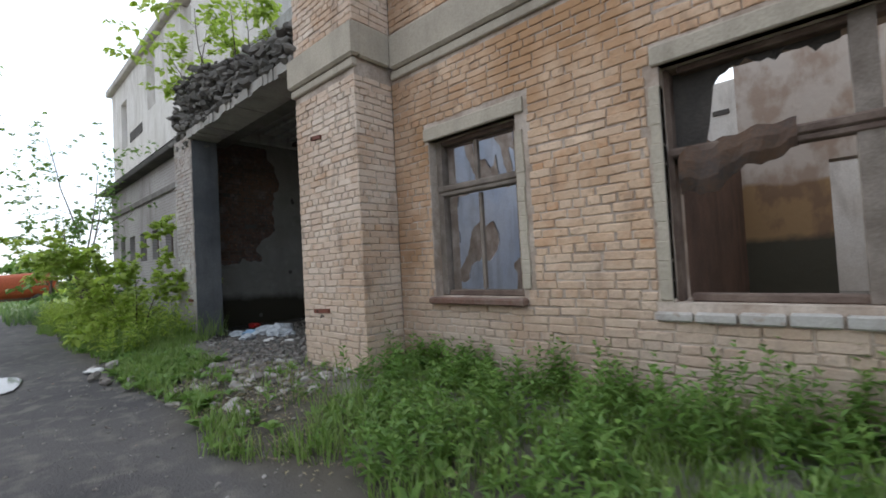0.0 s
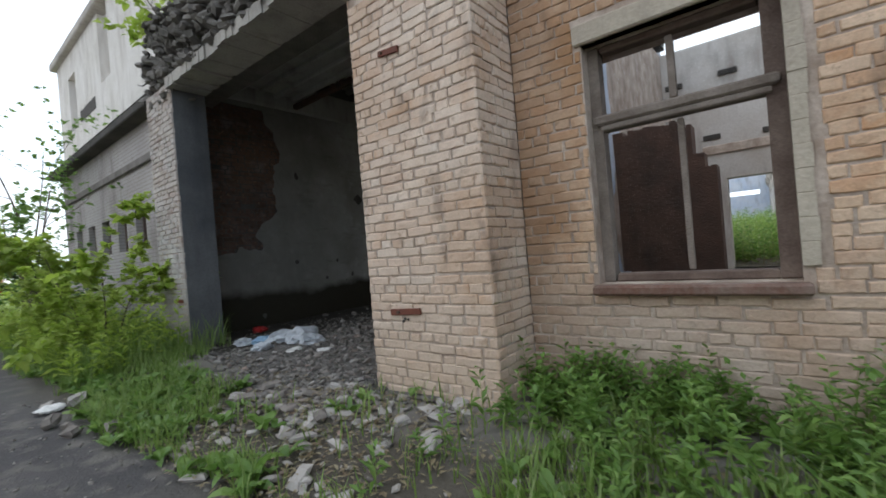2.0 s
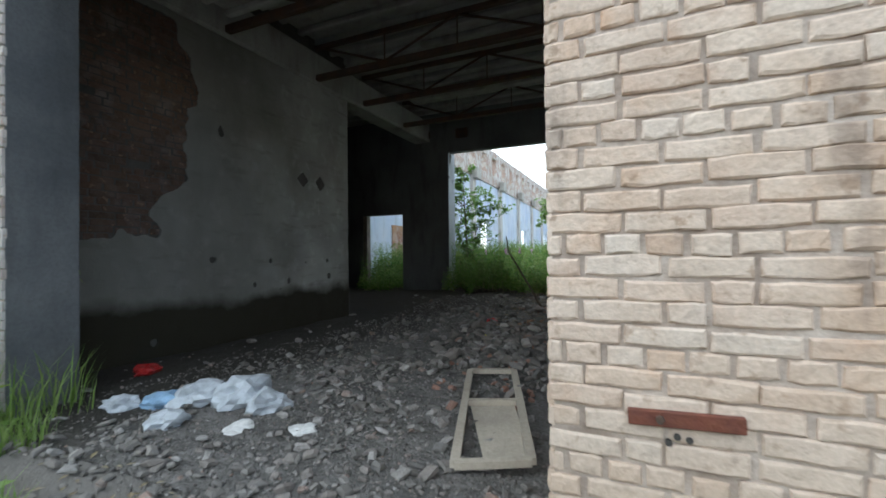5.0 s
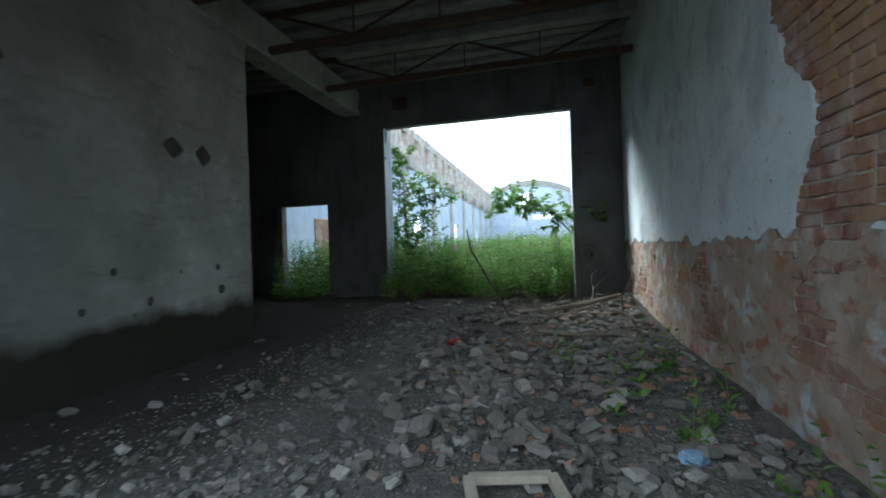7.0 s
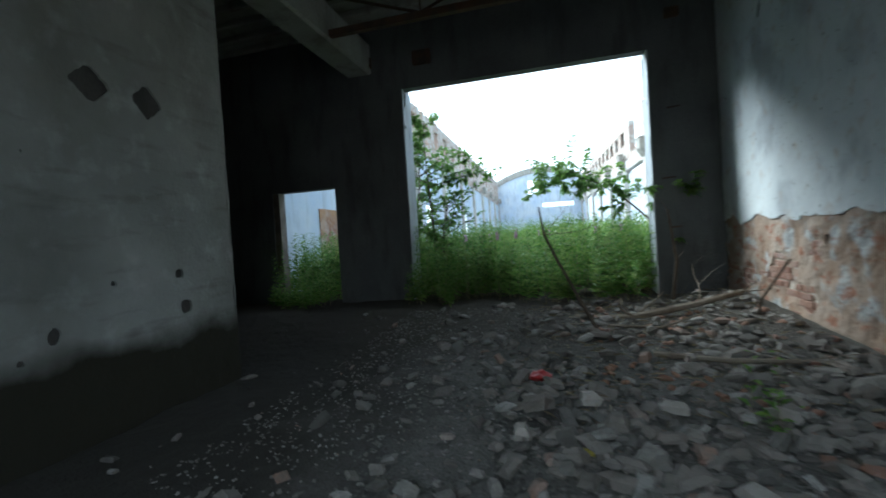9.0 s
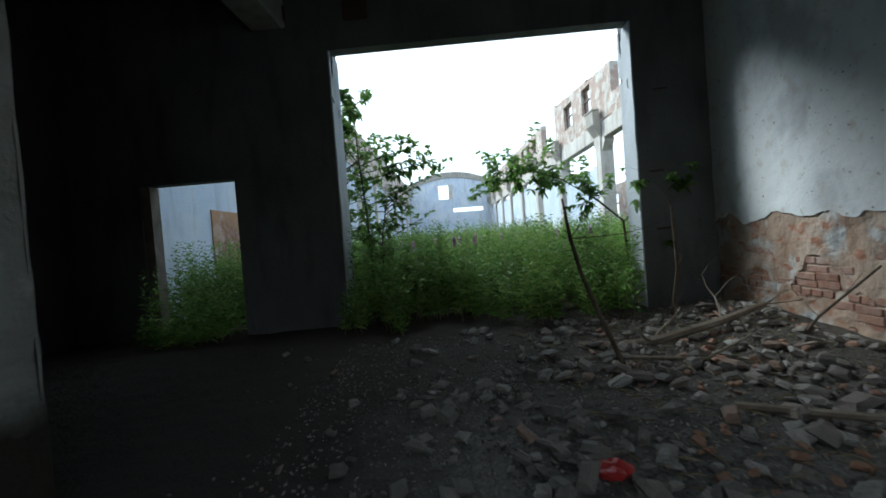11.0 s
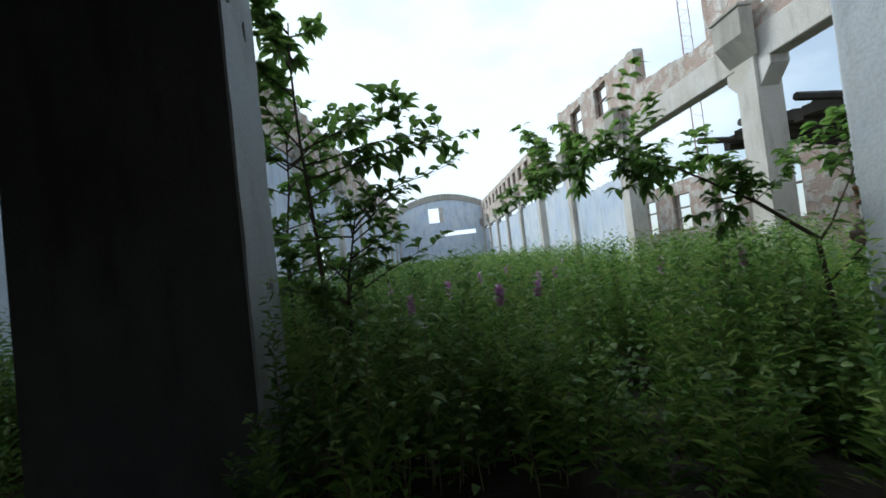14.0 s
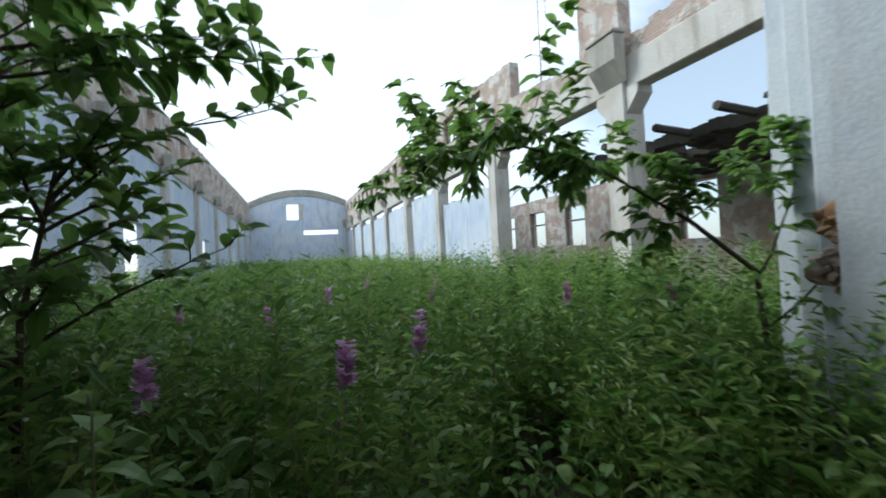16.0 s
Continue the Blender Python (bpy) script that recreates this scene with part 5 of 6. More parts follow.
def verge(x, y):
    edge = 1.18 + 0.28 * fbm(x * 0.7, 3.3) + 0.12 * fbm(x * 3, 1.0)
    if y < edge:
        return False
    if -8.2 < x < -5.0 and y > 2.15 + 0.3 * fbm(x * 1.5, 8.0):
        return False
    if PIL[0] - 0.9 < x < PIL[1] + 0.35 and y > 1.4 + 0.3 * fbm(x * 2, 6.0) and rng.random() < 0.85:
        return False
    return y < (FACE_Y - 0.02 if x > PIL[1] else PIL_Y - 0.02)


r = random.Random(21)
g = grass_patch(-20, 2.4, 0.9, 3.3, 52000, 0.06, 0.26, r, lambda x, y: verge(x, y) and fbm(x * 1.6, y * 1.6, 5.0) > -0.2)
gr2 = grass_patch(-20, -8.6, 1.2, 3.2, 9000, 0.2, 0.6, r, lambda x, y: y > 1.35)
g.add(gr2.v, gr2.f)
thing("grass_verge", g, M_GRASS, "uneven green grass along the foot of the wall", "grass", kind="stuff")
hb = MB()
for _ in range(1150):
    x, y = (r.uniform(-10.5, 1.8) if r.random() < 0.5 else r.uniform(-9.5, -4.5)), r.uniform(1.0, 3.2)
    if verge(x, y) and fbm(x * 1.1, y * 1.1, 7.0) > -0.25:
        herb(hb, on_ground(x, y), r, r.uniform(0.07, 0.19))
thing("broad_leaved_weeds", hb, M_HERB, "fresh green plantain and dock leaves on the verge", "weeds", kind="stuff")
nt, ns, ny = MB(), MB(), MB()
for _ in range(900):
    x, y = r.uniform(-4.2, 2.4), r.uniform(1.45, 3.25)
    if verge(x, y) and fbm(x * 1.4, y * 1.4, 15.0) > 0.02 and not (PIL[0] - 0.2 < x < PIL[1] + 0.05 and y > PIL_Y - 0.05):
        nettle(nt, ns, on_ground(x, y), r.uniform(0.14, 0.5) * (1.0 if x > -2 else 0.75), r, 15, 0.10, 0.03)
for _ in range(520):
    x, y = r.uniform(-3.6, 2.6), FACE_Y - 0.04 - 0.85 * r.random() ** 1.6
    if fbm(x * 1.7, y * 1.7, 25.0) > -0.08:
        nettle(nt, ns, on_ground(x, y), r.uniform(0.18, 0.62) * (0.75 + 0.35 * smoothstep(-3, 0.5, x)), r, 16, 0.11, 0.034)
for _ in range(420):
    x, y = r.uniform(-19, -8.7), r.uniform(1.3, 2.6)
    nettle(ny, ns, on_ground(x, y), r.uniform(0.4, 1.0), r, 18, 0.15, 0.045)
thing("wall_foot_weeds", nt, M_HERB, "leafy nettles and mugwort against the wall", "weeds", kind="stuff")
thing("young_undergrowth", ny, M_YOUNG, "bright yellow-green undergrowth before the low wing", "weeds", kind="stuff")
thing("weed_stalks", ns, M_GRASS, "thin green weed stalks", "weeds", kind="stuff")


def limb(mb, tips, p, d, length, radius, r, depth, bend=0.25, fork=3):
    """A branching, tapering limb; the ends of its twigs are added to tips."""
    pts, rad = [p], [radius]
    q, way = p.copy(), d.normalized()
    for k in range(4):
        way = (way + Vector((r.uniform(-bend, bend), r.uniform(-bend, bend), r.uniform(-bend * 0.3, bend * 0.6)))).normalized()
        q = q + way * length / 4
        pts.append(q.copy())
        rad.append(radius * (1 - 0.18 * (k + 1)))
    mb.tube([tuple(x) for x in pts], rad, 5 if radius > 0.012 else 3)
    for k in range(1, 5):
        tips.append((pts[k], way.copy(), depth))
    if depth > 0:
        for _ in range(fork):
            k = r.randint(1, 4)
            a = r.uniform(0, 6.283)
            side = way.orthogonal().normalized()
            side.rotate(Matrix.Rotation(a, 3, way))
            limb(mb, tips, pts[k], (way * 0.6 + side * r.uniform(0.5, 1.0)), length * r.uniform(0.45, 0.7), rad[k] * 0.6, r, depth - 1, bend, fork)


def tree(name, base, trunks, leaf_len, leaf_w, per_tip, material, label, seed, depth=2, only=1, bark=None, fork=3):
    """A sapling: limbs from the given (way, length, radius), with single leaves on its twigs."""
    r = random.Random(seed)
    root = empty(name, Matrix.Translation(base), label, "tree" if "tree" in name else "shrub")
    wood, tips = MB(), []
    for start, way, length, radius in trunks:
        limb(wood, tips, Vector(start), Vector(way), length, radius, r, depth, 0.22, fork)
    part("trunk", wood, bark or M_BARK, root)
    crown = MB()
    for p, way, d in tips:
        if d > only:
            continue
        for _ in range(per_tip):
            a = r.uniform(0, 6.283)
            w = (way * 0.8 + Vector((math.cos(a), math.sin(a), r.uniform(-0.45, 0.3)))).normalized()
            leaf(crown, p + Vector((r.uniform(-0.05, 0.05), r.uniform(-0.05, 0.05), r.uniform(-0.05, 0.05))), w, leaf_len * r.uniform(0.6, 1.2), leaf_w * r.uniform(0.7, 1.2), r.uniform(0.1, 0.5), r)
    part("crown", crown, material, root)
    return root


# yard: shrubs and trees beyond the gateway
tree("maple_shrub", (-10.6, 2.05, -0.05), [((0, 0, 0), (0.1, -0.1, 1), 1.7, 0.02), ((0.1, 0.1, 0), (0.5, -0.2, 1), 1.6, 0.018), ((-0.3, 0, 0), (-0.4, -0.2, 1), 1.5, 0.018), ((0.3, 0.2, 0), (0.9, -0.1, 1), 1.3, 0.015)], 0.14, 0.10, 14, M_YOUNG, "yellow-green maple shrub beside the gate pier", 31)
tree("maple_shrub", (-12.6, 1.9, -0.05), [((0, 0, 0), (0.1, -0.1, 1), 1.9, 0.02), ((0.2, 0.1, 0), (0.5, 0.2, 1), 1.7, 0.018), ((-0.3, 0, 0), (-0.4, -0.2, 1), 1.6, 0.018)], 0.14, 0.10, 14, M_YOUNG, "yellow-green maple shrub before the low wing", 32)
tree("maple_shrub", (-15.0, 2.2, -0.05), [((0, 0, 0), (0.1, -0.1, 1), 2.0, 0.02), ((0.2, 0.1, 0), (0.5, -0.2, 1), 1.9, 0.018), ((-0.3, 0, 0), (-0.4, -0.2, 1), 1.8, 0.018)], 0.16, 0.1, 5, M_HERB, "green leafy shrub before the low wing", 33)
tree("sapling_tree", (-16.2, 2.0, -0.1), [((0, 0, 0), (0.02, -0.03, 1), 3.6, 0.05), ((0, 0, 1.2), (-0.5, -0.3, 1), 2.8, 0.03), ((0, 0, 1.6), (0.4, 0.1, 1), 3.0, 0.03), ((0.02, 0, 2.6), (-0.1, -0.2, 1), 3.0, 0.025)], 0.17, 0.10, 3, M_LEAF, "tall thin sapling with sparse leaves by the yard", 34)
tree("sapling_tree", (-19.5, 1.6, -0.1), [((0, 0, 0), (0.02, -0.03, 1), 3.0, 0.05), ((0, 0, 1.0), (-0.5, 0.1, 1), 2.4, 0.03), ((0, 0, 1.4), (0.4, 0.3, 1), 2.2, 0.03)], 0.2, 0.12, 4, M_LEAF, "young leafy tree at the end of the wing", 35)
tree("parapet_shrub", (-9.1, 3.0, 4.9), [((0, 0, 0), (-0.1, -0.15, 1), 1.5, 0.018), ((0.5, 0, 0), (0.1, -0.3, 1), 1.4, 0.016), ((-0.3, 0, 0), (-0.4, -0.2, 1), 1.2, 0.014), ((0.2, 0, 0), (-0.8, -0.5, 0.5), 1.3, 0.012)], 0.14, 0.09, 4, M_YOUNG, "spindly birch shrub growing on the broken parapet", 36)
tree("parapet_shrub", (-7.4, 3.1, 4.85), [((0, 0, 0), (0.1, -0.2, 1), 1.0, 0.014), ((0.4, 0, 0), (0.3, -0.2, 1), 0.9, 0.012)], 0.12, 0.08, 4, M_YOUNG, "small bright shrub growing on the broken parapet", 37)

# far trees and the rusty hulk across the yard
for k, (x, y, h, m) in enumerate(((-74, 4, 5.5, M_LEAF), (-86, -2, 7.0, M_LEAF), (-64, 8, 4.0, M_FARGREEN), (-70, -10, 4.5, M_FARGREEN), (-96, 9, 8, M_LEAF), (-58, 2.8, 2.2, M_YOUNG), (-56, 6.5, 2.6, M_YOUNG), (-100, -16, 8, M_LEAF), (-34, 4.6, 2.4, M_YOUNG), (-27, 3.4, 2.0, M_YOUNG))):
    tree("far_tree", (x, y, -0.15), [((0, 0, 0), (0, 0, 1), h * 0.6, h * 0.025), ((0, 0, h * 0.15), (0.8, 0.3, 0.8), h * 0.55, h * 0.015), ((0, 0, h * 0.15), (-0.7, 0.4, 0.8), h * 0.55, h * 0.015), ((0, 0, h * 0.1), (0.1, -0.9, 0.7), h * 0.5, h * 0.015)],
         h * 0.11, h * 0.08, 5, m, "leafy tree far across the yard", 50 + k, 2)
hulk = empty("rusty_trailer_tank", Matrix.Translation((-41, 1.3, -0.15)) @ Matrix.Rotation(radians(8), 4, "Z"), "rusty orange-red tank trailer parked across the yard", "trailer")
hk = MB()
hk.tube([(0, -2.6, 1.1), (0, -2.5, 1.1), (0, -2.3, 1.15), (0, 1.6, 1.25), (0, 2.4, 1.5), (0, 2.6, 1.5)], [0.5, 0.78, 0.85, 0.95, 0.95, 0.7], 14)
part("tank", hk, M_RUSTRED, hulk, smooth=True)
for y in (-1.5, 1.5):
    for x in (-0.9, 0.9):
        w = MB()
        w.tube([(x - 0.1, y, 0.36), (x + 0.1, y, 0.36)], [0.36, 0.36], 14)
        wheel = part("wheel", w, M_ROOF, hulk)
        w = MB()
        w.tube([(x - 0.11, y, 0.36), (x + 0.11, y, 0.36)], [0.19, 0.19], 12)
        part("rim", w, M_STEEL, wheel)
ch = MB()
ch.bevelled(-0.6, 0.6, -2.9, 2.6, 0.36, 0.5, 0.02)
part("chassis", ch, M_STEEL, hulk)
rd = MB()
rd.add([(-60, -14, -0.115), (-19, -14, -0.115), (-19.5, 0.2, -0.112), (-60, 0.9, -0.112)], [(0, 1, 2, 3)])
thing("road", rd, M_CONCRETE, "pale dusty gravel road beyond the yard", "road", kind="structure")
fm = MB()
for k in range(2600):
    x, y = r.uniform(-58, -20), r.uniform(0.6, 3.0)
    blade(fm, Vector((x, y, -0.13)), r.uniform(0.2, 0.5), 0.05, r.uniform(0.2, 0.8), r)
thing("meadow_grass", fm, M_FARGREEN, "sunlit grass strip beyond the yard", "grass", kind="stuff")


# ---------- plants of the roofless hall ----------
def in_hall(x, y):
    q = HALL.inverted() @ Vector((x, y, 0))
    return HU0 < q.x < HU1 + 4.5 and q.y < HLEN


def fireweed(mb, stalks, flowers, p, h, r, n, length, width, bloom):
    nettle(mb, stalks, p, h, r, n, length, width)
    if bloom:
        for k in range(16):
            z = h * r.uniform(0.97, 1.05)
            a = r.uniform(0, 6.283)
            leaf2(flowers, p + Vector((0, 0, z)), Vector((math.cos(a), math.sin(a), 0.3)), 0.045, 0.035, 0.1)


wd, wst, fl = MB(), MB(), MB()
r = random.Random(77)
placed = 0
while placed < 3200:
    x, y = r.uniform(-12.3, -1.5), 11.25 + 7.5 * r.random() ** 1.2
    if y < BACK_Y + 0.62 and not (OPEN[0] + 0.06 < x < OPEN[1] - 0.06 or DOOR[0] + 0.1 < x < DOOR[1] - 0.1):
        continue
    if y < 11.9 and r.random() < 0.45:
        continue
    if fbm(x * 1.1, y * 1.1, 31.0) < -0.22 and r.random() < 0.85:
        continue
    if (x + 7.8) ** 2 + (y - 10.83) ** 2 < 0.75 ** 2 or not in_hall(x, max(y, 12.7)):
        continue
    low = smoothstep(11.1, 12.6, y)
    h = (0.5 + 0.6 * low) * r.choice((0.5, 0.7, 0.8, 0.9, 1.0, 1.1, 1.2, 1.5)) * r.uniform(0.9, 1.1) + 0.75 * fbm(x * 1.2, y * 1.2)
    h = min(h, 1.28 + 0.14 * r.random())
    fireweed(wd, wst, fl, on_ground(x, y), max(0.25, h), r, 36, 0.125, r.choice((0.018, 0.024, 0.034)), False)
    placed += 1
for _ in range(3200):
    y = r.uniform(18.5, 34)
    x = r.uniform(-14, 0.5)
    if in_hall(x, y):
        fireweed(wd, wst, fl, on_ground(x, y), r.choice((0.6, 0.8, 0.95, 1.1, 1.2, 1.5)) * r.uniform(0.9, 1.1) + 0.4 * fbm(x * 0.5, y * 0.5), r, 22, 0.17, 0.034, r.random() < 0.04)
for _ in range(3600):
    y = r.uniform(34, 68)
    x = r.uniform(-16, 0.5)
    if in_hall(x, y):
        fireweed(wd, wst, fl, on_ground(x, y), r.uniform(0.8, 1.7), r, 12, 0.3, 0.08, r.random() < 0.05)
for x, y in ((-8.35, 12.3), (-7.75, 12.15), (-7.45, 12.4), (-8.1, 13.6), (-6.9, 14.2), (-7.7, 15.0), (-6.0, 13.6), (-5.6, 13.0), (-8.8, 14.4), (-7.2, 16.2), (-6.4, 15.8)):
    z = on_ground(x, y)
    fireweed(wd, wst, fl, z, 1.02 + r.uniform(-0.08, 0.12), r, 30, 0.15, 0.028, True)
    for k in range(46):
        a = r.uniform(0, 6.283)
        leaf2(fl, z + Vector((0, 0, 1.0 + 0.11 * r.random() ** 1.4)), Vector((math.cos(a), math.sin(a), r.uniform(-0.4, 1.2))), 0.042, 0.034, 0.1)
thing("fireweed_thicket", wd, M_WEED, "dense waist-high fireweed and nettles filling the hall", "weeds", kind="stuff")
thing("fireweed_stalks", wst, M_STRAW, "thin reddish weed stalks", "weeds", kind="stuff")
thing("fireweed_blossom", fl, M_FLOWER, "pinkish purple fireweed flower spikes", "flowers", kind="stuff")
bb, bbs = MB(), MB()
for _ in range(520):
    x, y = r.uniform(-9.6, -3.5), 11.7 + 5.5 * r.random() ** 1.3
    if fbm(x * 1.3, y * 1.3, 44.0) < 0.08 or (x + 7.8) ** 2 + (y - 10.8) ** 2 < 0.9 ** 2 or (y < 12.6 and not OPEN[0] + 0.15 < x < OPEN[1] - 0.15):
        continue
    p = on_ground(x, y)
    h = r.uniform(0.55, 1.25)
    lean = Vector((r.uniform(-0.2, 0.2), r.uniform(-0.2, 0.2), 1))
    bbs.tube([tuple(p), tuple(p + lean * h)], [0.005, 0.002], 3)
    for k in range(15):
        q = 0.25 + 0.75 * (k + r.random()) / 15
        a = k * 2.4 + r.uniform(-0.4, 0.4)
        leaf(bb, p + lean * h * q, Vector((math.cos(a), math.sin(a), r.uniform(0.0, 0.5))), r.uniform(0.07, 0.13), r.uniform(0.035, 0.06), r.uniform(0.1, 0.5), r)
thing("raspberry_canes", bb, M_BUSH, "clumps of broad-leaved raspberry canes among the fireweed", "weeds", kind="stuff")
thing("raspberry_stems", bbs, M_STRAW, "thin stems of the raspberry canes", "weeds", kind="stuff")
for _ in range(420):
    x, y = r.uniform(OPEN[0] + 0.1, OPEN[1] - 0.1), 11.9 - 1.7 * r.random() ** 1.8
    if (x + 7.9) ** 2 + (y - 10.4) ** 2 > 0.75 ** 2 and (x + 8.0) ** 2 + (y - 9.6) ** 2 > 0.75 ** 2:
        nettle(bb, bbs, on_ground(x, y), r.uniform(0.15, 0.55) * smoothstep(9.6, 11.6, y) + 0.08, r, 14, 0.11, 0.03)
for _ in range(170):
    x, y = r.uniform(-6.0, -4.5), 11.78 - 0.95 * r.random() ** 1.5
    nettle(bb, bbs, on_ground(x, y), r.uniform(0.3, 0.95) * (0.6 + 0.4 * smoothstep(10.9, 11.6, y)), r, 18, 0.15, 0.028)
bd = MB()
for _ in range(380):
    x, y = r.uniform(-9.1, -5.4), 11.4 + 3.4 * r.random()
    if (x + 7.8) ** 2 + (y - 10.83) ** 2 > 0.8 ** 2 and (y > 12.5 or OPEN[0] + 0.1 < x < OPEN[1] - 0.1):
        p = on_ground(x, y)
        for k in range(5):
            a = r.uniform(0, 6.283)
            leaf(bd, p + Vector((0, 0, r.uniform(0.1, 0.7))), Vector((math.cos(a), math.sin(a), r.uniform(0, 0.7))), r.uniform(0.05, 0.10), r.uniform(0.03, 0.05), 0.3, r)
thing("broad_leaved_undergrowth", bd, M_HERB, "broad green leaves low in the thicket", "weeds", kind="stuff")
bs = MB()
bsx = MB()
for _ in range(260):
    x, y = r.uniform(-12.5, -10.2), r.uniform(12.6, 15)
    if in_hall(x, y):
        nettle(bs, bsx, on_ground(x, y), r.uniform(0.5, 1.3), r, 20, 0.16, 0.04)
thing("doorway_weeds", bs, M_WEED, "tall weeds outside the small doorway", "weeds", kind="stuff")

def sapling(base, trunk, arms, leaf_len, leaf_w, per_tip, label, seed):
    """A sapling: a bowed trunk, and arms (start height along the trunk, way, length, twigs) with leaves set along their twigs."""
    r = random.Random(seed)
    root = empty("hall_sapling_tree", Matrix.Translation(base), label, "tree")
    wood, tips = MB(), []
    n = len(trunk)
    wood.tube(trunk, [0.024 * (1 - 0.75 * k / (n - 1)) for k in range(n)], 6)
    for q, way, length, twigs in arms:
        k = min(n - 2, int(q * (n - 1)))
        p = Vector(trunk[k]).lerp(Vector(trunk[k + 1]), q * (n - 1) - k)
        d, pts = Vector(way).normalized(), [p]
        for _ in range(6):
            d = (d + Vector((r.uniform(-0.12, 0.12), r.uniform(-0.12, 0.12), r.uniform(-0.12, 0.08)))).normalized()
            pts.append(pts[-1] + d * length / 6)
        wood.tube([tuple(x) for x in pts], [0.011 * (1 - 0.12 * k) for k in range(7)], 4)
        for c, x in enumerate(pts[2:]):
            tips.append((x, d))
            for _ in range(twigs):
                a = r.uniform(0, 6.283)
                e = (d * 0.9 + Vector((math.cos(a), math.sin(a), r.uniform(-0.5, 0.5)))).normalized()
                end = x + e * length * r.uniform(0.1, 0.26)
                wood.tube([tuple(x), tuple(end)], [0.004, 0.002], 3)
                tips += [(end, e), (x.lerp(end, 0.55), e)]
    part("trunk", wood, M_BARK, root)
    crown = MB()
    for p, d in tips:
        for _ in range(per_tip):
            a = r.uniform(0, 6.283)
            w = (d * 1.1 + Vector((math.cos(a), math.sin(a), r.uniform(-0.5, 0.25)))).normalized()
            leaf(crown, p, w, leaf_len * r.uniform(0.55, 1.2), leaf_w * r.uniform(0.7, 1.15), r.uniform(0.05, 0.4), r)
    part("crown", crown, M_LEAF, root)


def bush_arms(r, count, q0, q1, l0, l1):
    """Short arms all round a trunk."""
    out = []
    for _ in range(count):
        a = r.uniform(0, 6.283)
        out.append((r.uniform(q0, q1), (math.cos(a), math.sin(a), r.uniform(0.1, 0.9)), r.uniform(l0, l1), 1))
    return out


rs = random.Random(141)
sapling((-9.08, 12.75, 0.15), [(0, 0, 0), (0.02, 0.0, 0.9), (-0.02, 0.03, 1.7), (-0.08, 0.05, 2.5), (-0.10, 0.06, 3.1), (-0.08, 0.06, 3.5)],
        [(0.52, (1.0, 0.03, 0.28), 1.15, 3), (0.58, (0.9, -0.25, 0.22), 0.9, 3), (0.55, (1.0, -0.1, 0.08), 0.95, 3), (0.42, (1.0, 0.15, 0.42), 1.2, 1)] + bush_arms(rs, 9, 0.72, 0.98, 0.25, 0.5) + bush_arms(rs, 8, 0.2, 0.6, 0.4, 0.75),
        0.135, 0.068, 3, "slender willow sapling beside the opening", 41)
sapling((-9.75, 13.7, 0.2), [(0, 0, 0), (0.05, 0.0, 0.8), (0.02, 0.05, 1.6), (0.10, 0.1, 2.3), (0.12, 0.1, 2.8)], bush_arms(rs, 30, 0.25, 0.95, 0.4, 0.9),
        0.13, 0.066, 3, "leafy willow sapling behind the opening", 42)
sapling((-8.95, 12.72, 0.15), [(0, 0, 0), (0.05, 0.0, 0.7), (0.08, 0.0, 1.3), (0.2, 0.03, 1.9)], bush_arms(rs, 20, 0.35, 0.95, 0.35, 0.65) + [(0.6, (0.8, -0.1, 0.5), 0.8, 1)],
        0.12, 0.062, 2, "young willow with oval leaves in the opening", 47)
arch_root = empty("bent_sapling_tree", Matrix.Translation((-5.16, 12.72, 0.15)), "bent sapling arching over the weeds", "tree")
aw, atips = MB(), []
ra = random.Random(43)
arc_pts = [(0, 0, 0), (0.03, 0.02, 0.7), (0.0, 0.05, 1.25), (-0.3, 0.25, 1.6), (-0.75, 0.55, 2.0), (-1.15, 0.85, 2.22), (-1.55, 1.1, 2.2), (-1.85, 1.35, 2.0)]
aw.tube(arc_pts, [0.024, 0.021, 0.019, 0.016, 0.013, 0.011, 0.009, 0.006], 6)
for k in range(3, 8):
    for _ in range(5):
        limb(aw, atips, Vector(arc_pts[k]), Vector((ra.uniform(-1, 0.6), ra.uniform(-0.8, 0.8), ra.uniform(-0.3, 0.6))), ra.uniform(0.3, 0.65), 0.006, ra, 1, 0.3, 2)
limb(aw, atips, Vector((0.0, 0.05, 1.2)), Vector((0.6, 0.1, 0.6)), 0.75, 0.012, ra, 2, 0.25, 3)
limb(aw, atips, Vector((0.0, 0.0, 0.9)), Vector((0.15, -0.6, 0.9)), 1.0, 0.010, ra, 2, 0.25, 3)
part("trunk", aw, M_BARK, arch_root)
ac = MB()
for p, way, d in atips:
    for _ in range(6):
        a = ra.uniform(0, 6.283)
        leaf(ac, p, way * 0.6 + Vector((math.cos(a), math.sin(a), ra.uniform(-0.7, 0.1))), ra.uniform(0.08, 0.15), ra.uniform(0.045, 0.07), 0.3, ra)
part("crown", ac, M_LEAF, arch_root)


# ---------- loose things ----------
def bar_between(mb, p, q, w, h):
    """A straight wooden bar from p to q lying flat."""
    p, q = Vector(p), Vector(q)
    d = (q - p).normalized()
    s, u = Vector((-d.y, d.x, 0)).normalized() * w * 0.5, Vector((0, 0, h))
    mb.add([tuple(x) for x in (p - s, p + s, q + s, q - s, p - s + u, p + s + u, q + s + u, q - s + u)], [(0, 3, 2, 1), (4, 5, 6, 7), (0, 1, 5, 4), (1, 2, 6, 5), (2, 3, 7, 6), (3, 0, 4, 7)])


